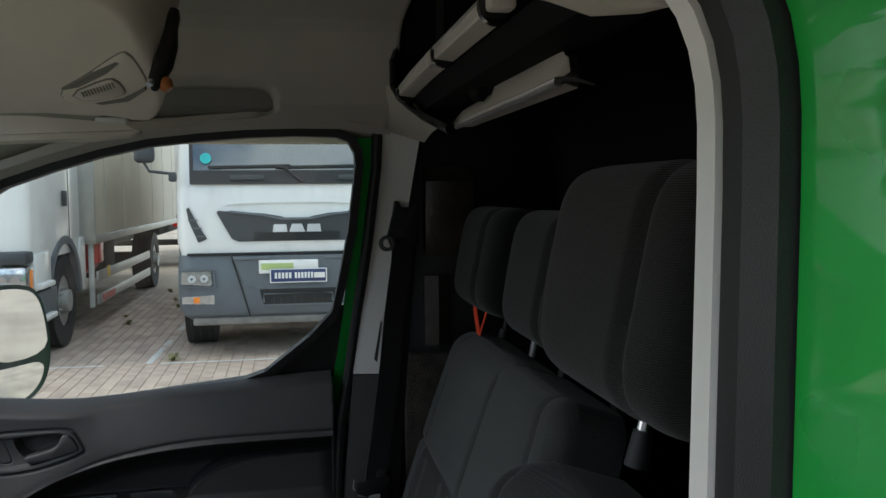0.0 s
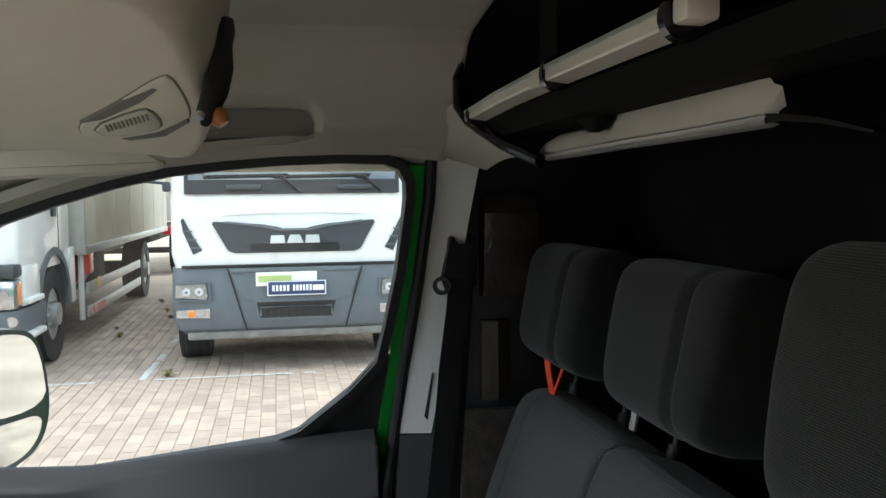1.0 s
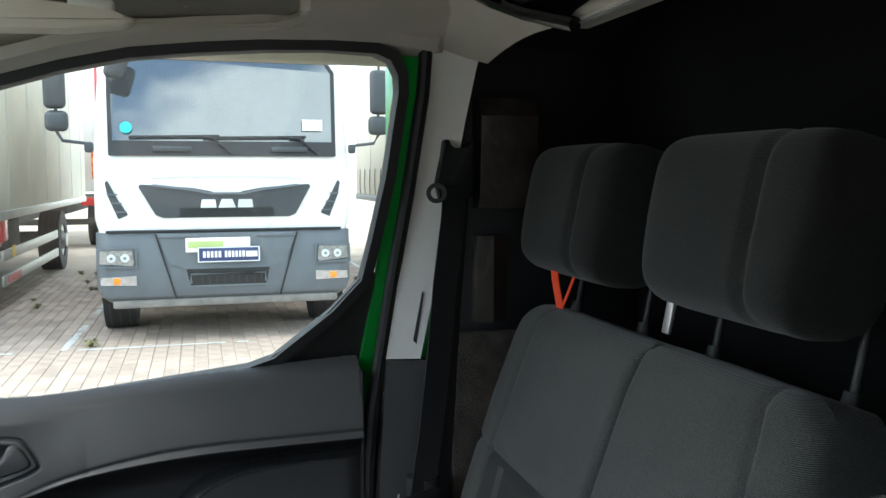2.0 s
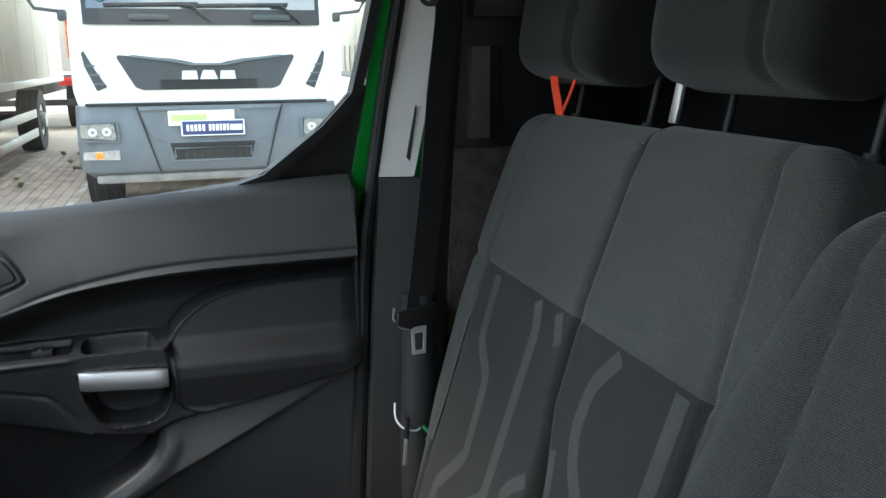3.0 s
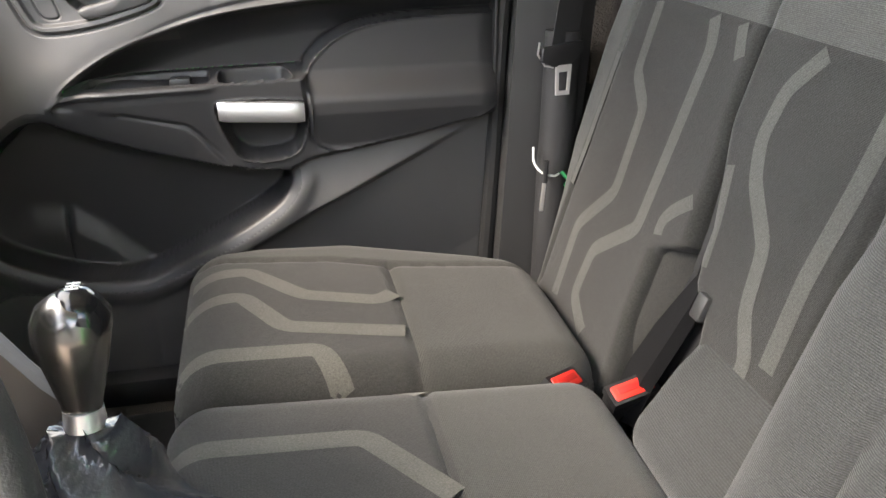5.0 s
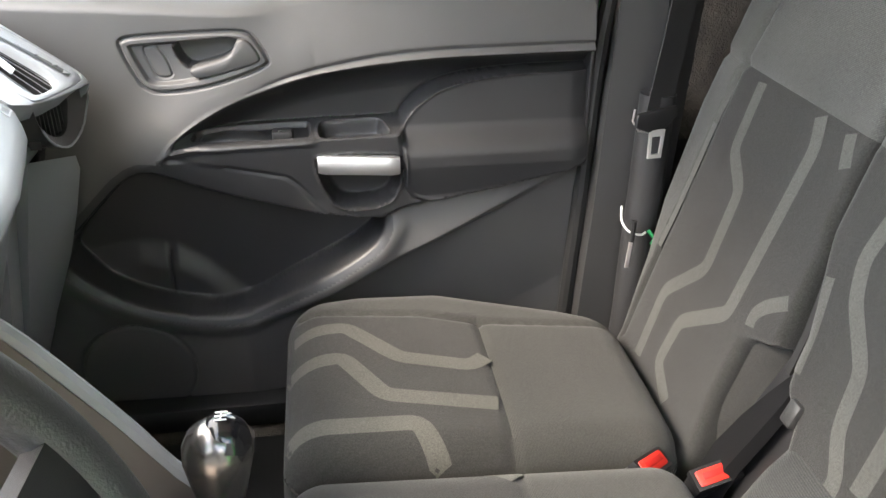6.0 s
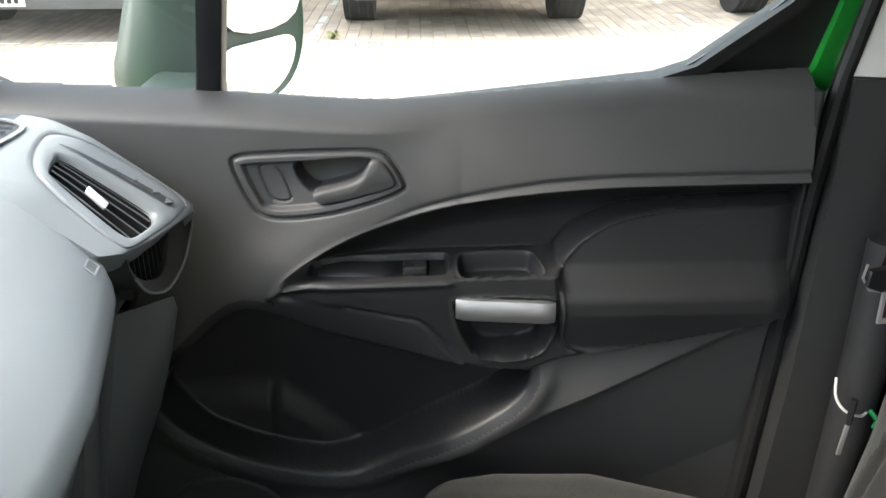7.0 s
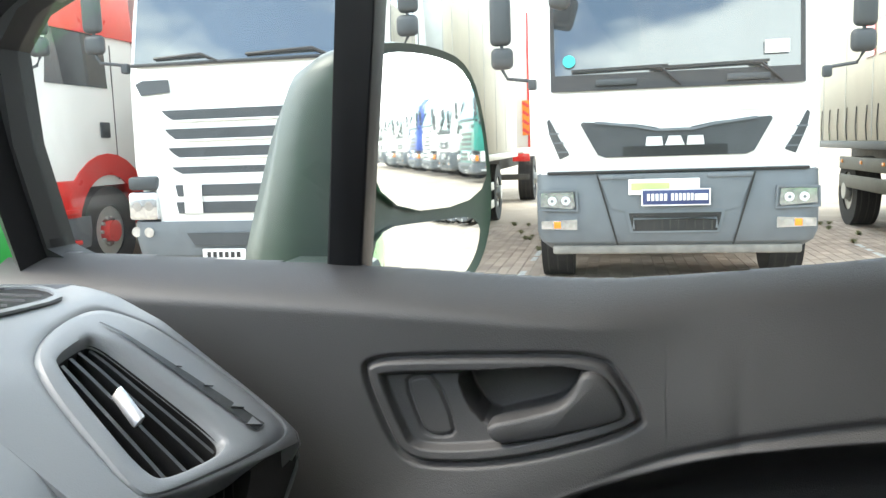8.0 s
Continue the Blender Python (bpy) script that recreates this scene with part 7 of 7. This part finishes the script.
    if plates:
        p = part("upper_plate", box((-0.085, -0.045, 0.865), (0.55, 0.012, 0.125), 0.004), PLATE_WHITE, b, "white plate with lime green print")
        part("print_bar", box((-0.19, -0.052, 0.868), (0.30, 0.003, 0.06), 0), LIME, p)
        part("print_bar", box((0.09, -0.052, 0.868), (0.16, 0.003, 0.05), 0), TRIM_GREY, p)
        p = part("lower_plate", box((0.005, -0.062, 0.78), (0.53, 0.012, 0.135), 0.004), NAVY, b, "navy blue dealer plate")
        part("plate_edge", ring_frame([(-0.25, -0.069, 0.722), (0.26, -0.069, 0.722), (0.26, -0.069, 0.838), (-0.25, -0.069, 0.838)], [(-0.26, -0.069, 0.714), (0.27, -0.069, 0.714), (0.27, -0.069, 0.846), (-0.26, -0.069, 0.846)], (0, 0.003, 0)), PLATE_WHITE, p)
        for k in range(5):
            part("print_bar", box((-0.205 + 0.033 * k, -0.0695, 0.782), (0.022, 0.003, 0.055), 0), PLATE_WHITE, p)
        for k in range(6):
            part("print_bar", box((-0.02 + 0.030 * k, -0.0695, 0.782), (0.020, 0.003, 0.055), 0), PLATE_WHITE, p)
        part("print_bar", box((0.20, -0.0695, 0.78), (0.10, 0.003, 0.05), 0), TRIM_GREY, p)
    cab_mirrors(e, W, 1.86)
    for s in (-1, 1):
        part("side_window", slab([(s * (W + 0.002), 0.25, 1.65), (s * (W + 0.002), 1.25, 1.65), (s * (W - 0.04), 1.25, 2.35), (s * (W - 0.04), 0.40, 2.35)], (s * 0.006, 0, 0)), DARK_GLASS, e, smooth=False)
        truck_wheel(e, s * 0.98, 1.03, 0.43, 0.28, ALU)
        part("mudguard", tube([(s * 0.98, 1.03 + 0.54 * math.cos(a), 0.43 + 0.56 * math.sin(a)) for a in [math.pi * k / 10 for k in range(11)]], 0.06, 8), lower, e)
    part("underside", box((0, 0.9, 0.62), (1.5, 1.5, 0.35), 0.05), CHASSIS, e)
    chassis_and_box(e, 2.0, 7.6, 1.22, 1.12, 3.4, box_mat, 5.0, ALU, rails=not straps, straps=straps)
    return e


def truck_b(x, y, label, paint=WHITE, low_side=WHITE, rim=ALU, roof_paint=None):
    """A heavy truck with horizontal dark grille slots and a deep grey bumper."""
    e = thing("truck", label, "truck", "trucks parked in a row", at=(x, y, 0))
    W = 1.17
    part("cab", loft([rrect(W - 0.02, 0.03, 2.0, 0.12, 0.95), rrect(W, 0.0, 2.02, 0.14, 1.15), rrect(W, 0.02, 2.02, 0.14, 1.95), rrect(W - 0.02, 0.10, 2.02, 0.16, 2.5), rrect(W - 0.05, 0.22, 2.0, 0.2, 3.05), rrect(W - 0.2, 0.5, 1.9, 0.25, 3.35)]), paint, e, "white cab shell", angle=30)
    if roof_paint:
        part("roof_cap", loft([rrect(W + 0.004, 0.10, 2.04, 0.16, 2.48), rrect(W - 0.02, 0.20, 2.03, 0.18, 3.1), rrect(W - 0.15, 0.55, 1.9, 0.25, 3.5)]), roof_paint, e, "red roof", angle=30)
    ws = part("windscreen", slab([(-1.05, 0.025, 2.035), (1.05, 0.025, 2.035), (1.03, 0.205, 2.95), (-1.03, 0.205, 2.95)], (0, -0.024, 0)), DARK_GLASS, e, "windscreen reflecting the sky", smooth=False)
    for a, b in ((-0.85, -0.25), (0.0, 0.75)):
        w = part("wiper", tube([(b, -0.02, 2.02), (b - 0.15, -0.03, 2.09), (a, -0.012, 2.07)], 0.014, 6), PLASTIC_DARK, ws)
    part("screen_base", box((0, -0.01, 2.02), (2.15, 0.03, 0.03), 0.008), PLASTIC_DARK, ws)
    for k, (z, h, w) in enumerate(((1.585, 0.085, 0.82), (1.42, 0.09, 0.80), (1.26, 0.085, 0.78), (1.105, 0.06, 0.76))):
        g = part("grille_slot", flat([(-w, z + h / 2), (w, z + h / 2), (w - 0.04, z), (w - 0.10, z - h / 2), (-w + 0.10, z - h / 2), (-w + 0.04, z)], 0.004, -0.012), BUMPER_DARK, e, "dark grille slot", smooth=False)
        part("slot_edge", box((0, -0.014, z - h / 2 - 0.01), (2 * w - 0.2, 0.02, 0.014), 0.004), paint, g)
    for s in (-1, 1):
        q = [(0.74, 1.89), (0.98, 1.89), (1.05, 1.86), (1.0, 1.76), (0.73, 1.78)]
        part("corner_vent", flat(q if s > 0 else sym(q), 0.006, -0.014), BUMPER_DARK, e, "dark corner vent", smooth=False)
    lo = part("lower_grille", loft([rrect(W - 0.25, -0.02, 0.6, 0.08, 0.62), rrect(W - 0.22, -0.03, 0.6, 0.08, 0.95), rrect(W - 0.22, 0.0, 0.6, 0.08, 1.06)]), paint, e, "white lower grille", angle=30)
    for z in (0.93, 0.78):
        part("grille_slot", flat([(-0.72, z + 0.05), (0.72, z + 0.05), (0.70, z - 0.05), (-0.70, z - 0.05)], -0.028, -0.012), BUMPER_DARK, lo, smooth=False)
    part("number_board", box((-0.55, -0.05, 0.86), (0.17, 0.012, 0.26), 0.01), PLATE_WHITE, lo, "blank white board")
    b = part("bumper", loft([rrect(W - 0.12, 0.05, 1.0, 0.14, 0.28), rrect(W, -0.03, 1.0, 0.18, 0.36), rrect(W + 0.02, -0.06, 1.0, 0.18, 0.52), rrect(W + 0.015, -0.05, 1.0, 0.18, 0.66)]), BUMPER, e, "grey bumper", angle=30)
    part("bumper_slot", flat([(-0.62, 0.56), (0.62, 0.56), (0.55, 0.45), (-0.55, 0.45)], -0.064, -0.01), BUMPER_DARK, b, smooth=False)
    p = part("plate", box((-0.28, -0.075, 0.37), (0.40, 0.01, 0.10), 0.003), PLATE_WHITE, b, "small plate")
    for k in range(6):
        part("print_bar", box((-0.42 + 0.055 * k, -0.0815, 0.37), (0.035, 0.003, 0.05), 0), PLASTIC_DARK, p)
    for s in (-1, 1):
        part("lamp_cap", box((s * 1.03, 0.07, 1.00), (0.28, 0.25, 0.12), 0.03), BUMPER_DARK, e)
        h = part("headlight", box((s * 1.03, 0.06, 0.80), (0.28, 0.25, 0.25), 0.03), LAMP, e, "clear headlight")
        part("indicator", box((s * 1.168, 0.08, 0.80), (0.012, 0.10, 0.18), 0.004), AMBER, h, "amber indicator")
        for k in (0.97, 1.08):
            part("lens", disc((s * k, -0.068, 0.80), (0, 1, 0), 0.0, 0.042, 0.01, 20), STEEL, h)
        for k in (0.98, 1.13):
            part("fog_light", disc((s * k, -0.066 if k < 1.1 else -0.02, 0.57), (0, 1, 0), 0, 0.045, 0.02, 20), LAMP, b, "round fog light")
        part("side_window", slab([(s * (W + 0.002), 0.35, 1.95), (s * (W + 0.002), 1.35, 1.95), (s * (W - 0.03), 1.35, 2.7), (s * (W - 0.03), 0.50, 2.7)], (s * 0.006, 0, 0)), DARK_GLASS, e, "side window", smooth=False)
        part("door_gap", box((s * (W + 0.001), 1.45, 1.7), (0.006, 0.012, 1.4), 0), PLASTIC_DARK, e)
        part("door_handle", box((s * (W + 0.012), 1.25, 1.52), (0.02, 0.16, 0.16), 0.01), BUMPER_DARK, e)
        part("mudguard", loft([[(s * (W - 0.30), 1.26 + r * math.cos(a), 0.50 + r * math.sin(a)) for r in (0.56, 0.64)] + [(s * (W + 0.01), 1.26 + r * math.cos(a), 0.50 + r * math.sin(a)) for r in (0.64, 0.56)] for a in [math.pi * k / 14 for k in range(15)]]), low_side if low_side is not WHITE else BUMPER, e, angle=40)
        part("side_skirt", box((s * (W - 0.06), 0.45, 0.85), (0.14, 0.5, 0.35), 0.02), low_side, e)
        part("side_skirt", box((s * (W - 0.06), 1.98, 0.80), (0.14, 0.22, 0.6), 0.02), low_side, e)
        part("step", box((s * (W - 0.02), 0.42, 0.72), (0.16, 0.45, 0.05), 0.015), PLATE_WHITE if low_side is WHITE else low_side, e)
        part("step", box((s * (W - 0.02), 0.42, 0.42), (0.18, 0.45, 0.05), 0.015), PLATE_WHITE if low_side is WHITE else low_side, e)
        if low_side is not WHITE:
            part("wing", loft([[(s * (W + 0.012), 1.26 + r * math.cos(a), 0.50 + r * math.sin(a)) for r in (0.60, 0.78)] + [(s * (W - 0.02), 1.26 + r * math.cos(a), 0.50 + r * math.sin(a)) for r in (0.78, 0.60)] for a in [math.pi * k / 14 for k in range(15)]]), low_side, e, "red wing", angle=40)
        truck_wheel(e, s * (W - 0.17), 1.26, 0.47, 0.30, rim)
    cab_mirrors(e, W, 2.16, 0.0)
    part("underside", box((0, 1.2, 0.62), (1.5, 1.8, 0.4), 0.05), CHASSIS, e)
    chassis_and_box(e, 2.25, 9.4, 1.25, 1.08, 3.8, CREAM, 6.9, ALU)
    return e


mid_truck = truck_a(-0.055, 7.15, "white middleweight truck with grey bumper and dark grille")
slat_truck = truck_b(-3.57, 7.0, "white heavy truck with slotted grille and cream box body")
red_truck = truck_b(-6.87, 6.9, "white and red heavy truck with red wheel hubs", low_side=TRUCK_RED, rim=TRUCK_RED, roof_paint=TRUCK_RED)
right = truck_a(3.75, 7.45, "white truck with curtain-sided cargo body", straps=True, plates=False)
teal_truck = truck_b(7.4, 7.0, "teal heavy truck with box body", paint=TEAL)
blue_truck = truck_b(14.8, 7.0, "blue heavy truck with box body", paint=BLUE)
for src, dx in ((mid_truck, 11.0), (slat_truck, 18.4), (right, 22.0), (teal_truck, 25.8), (mid_truck, 29.5), (slat_truck, 33.2), (blue_truck, 37), (mid_truck, 41), (slat_truck, 45), (mid_truck, 49), (slat_truck, 53)):
    copy_thing(src, pose(dx, 7.1, 0))
copy_thing(slat_truck, pose(-10.4, 7.0, 0))
for k in range(3):
    part("lettering_bar", box((-1.2315, 2.9 + 0.5 * k, 2.35), (0.008, 0.36, 0.42), 0), TRUCK_RED, right, "red printed bar")
# far trailer end behind the gap
far = thing("far_trailer", "white trailer with red and yellow rear markers standing behind", "trailer", at=(-3.42, 17.6, 0))
part("trailer_box", box((0, 3, 2.5), (2.5, 6, 2.7), 0.03), WHITE, far)
part("trailer_frame", box((0, 2.5, 0.85), (1.2, 5, 0.3), 0.03), CHASSIS, far)
for s in (-1, 1):
    part("marker_board", box((s * 1.16, -0.02, 1.75), (0.14, 0.03, 0.7), 0), AMBER, far)
    part("corner_post", box((s * 1.22, -0.01, 2.5), (0.05, 0.04, 2.7), 0.01), TRUCK_RED, far)
    for k in range(4):
        part("chevron", box((s * 1.16, -0.04, 1.48 + 0.18 * k), (0.15, 0.012, 0.06), 0, (0, 35 * s, 0)), TRUCK_RED, far)
    part("tail_light", box((s * 1.05, -0.03, 0.95), (0.35, 0.04, 0.16), 0.01), TRUCK_RED, far)
    truck_wheel(far, s * 1.05, 1.2, 0.48, 0.32, ALU)
part("underrun_bar", box((0, 0.0, 0.55), (2.4, 0.08, 0.12), 0.01), CHASSIS, far)

# ---- yard markings, weeds and pavers ----
def line(name, x0, y0, x1, y1, w):
    d = Vector((x1 - x0, y1 - y0, 0))
    n = Vector((-d.y, d.x, 0)).normalized() * w / 2
    bm = bmesh.new()
    k = max(2, int(d.length / 0.1))
    rows = []
    for i in range(k + 1):
        c = Vector((x0, y0, 0.0065)) + d * i / k
        j = 1 + 0.25 * (random.random() - 0.5)
        rows.append((bm.verts.new(c - n * j), bm.verts.new(c + n * j)))
    for (a, b), (c, d2) in zip(rows, rows[1:]):
        if random.random() > 0.10:
            bm.faces.new((a, b, d2, c))
    return tagged(part(name, bm, PAINT_LINE, smooth=False), "worn white parking bay line on the pavers", "road marking", "parking bay lines")


for x in (-5.2, -1.42, 2.05, 5.7, 9.3, 13.0):
    line("bay_line", x, 7.05, x + 0.03, 8.3, 0.06)
    line("bay_line", x + 0.05, 9.0, x + 0.07, 10.2, 0.06)
    line("bay_line", x + 0.09, 12.2, x + 0.1, 14.2, 0.06)
for x in range(-12, 14, 2):
    line("bay_line", x + 0.5, 7.03, x + 2.2, 7.03, 0.05)


def weed(x, y, s):
    bm = bmesh.new()
    for k in range(26):
        a = random.random() * 6.28
        r = s * (0.2 + 0.8 * random.random())
        h = s * (0.15 + 0.5 * random.random())
        w = 0.008 + 0.01 * random.random()
        d = Vector((math.cos(a), math.sin(a), 0))
        n = Vector((-d.y, d.x, 0)) * w
        p0, p1, p2 = Vector((x, y, 0)), Vector((x, y, h)) + d * r * 0.5, Vector((x, y, h * 0.6)) + d * r
        v = [bm.verts.new(p) for p in (p0 - n * 0.3, p0 + n * 0.3, p1 + n, p1 - n, p2)]
        bm.faces.new((v[0], v[1], v[2], v[3]))
        bm.faces.new((v[3], v[2], v[4]))
    tagged(part("weed", bm, WEED, smooth=False), "small green weed tuft in a paving joint", "weed", "weeds in the yard")


weed(-1.22, 7.18, 0.12)
for k in range(14):
    weed(-2.3 + 1.2 * random.random(), 9 + 6 * random.random(), 0.04 + 0.07 * random.random())
for k in range(8):
    weed(1.5 + 1.0 * random.random(), 9 + 4 * random.random(), 0.08)

pavement = tagged(new("pavement"), "reddish clay paver yard in running bond", "pavement", kind="structure")
PX, PY = 0.108, 0.208
near, rest = [], []
for i, x in enumerate(np.arange(-6.3, 5.6, PX)):
    y = 1.2 - (PY / 2 if i % 2 else 0)
    while y < 13.0:
        dz = 0.002 * random.random()
        b = (x + 0.002, x + PX - 0.002, y + 0.002, y + PY - 0.002, -0.006, dz)
        if -1.2 + 0.6 * (-4.6 - 0.22 * y) < x < 1.3 + 0.33 * y:
            (near if 6.4 < y < 7.15 and -2.2 < x < 1.4 and len(near) < 300 else rest).append(b)
        y += PY
many = new("paver_field", box_mesh("paver_field", rest, PAVER))
tagged(many, kind="stuff")
many.parent = pavement
one = box_mesh("paver", [(-PX / 2 + 0.003, PX / 2 - 0.003, -PY / 2 + 0.003, PY / 2 - 0.003, -0.006, 0.0)], PAVER)
for b in near:
    o = new("paver", one)
    o.location = ((b[0] + b[1]) / 2, (b[2] + b[3]) / 2, b[5])
    o.parent = pavement
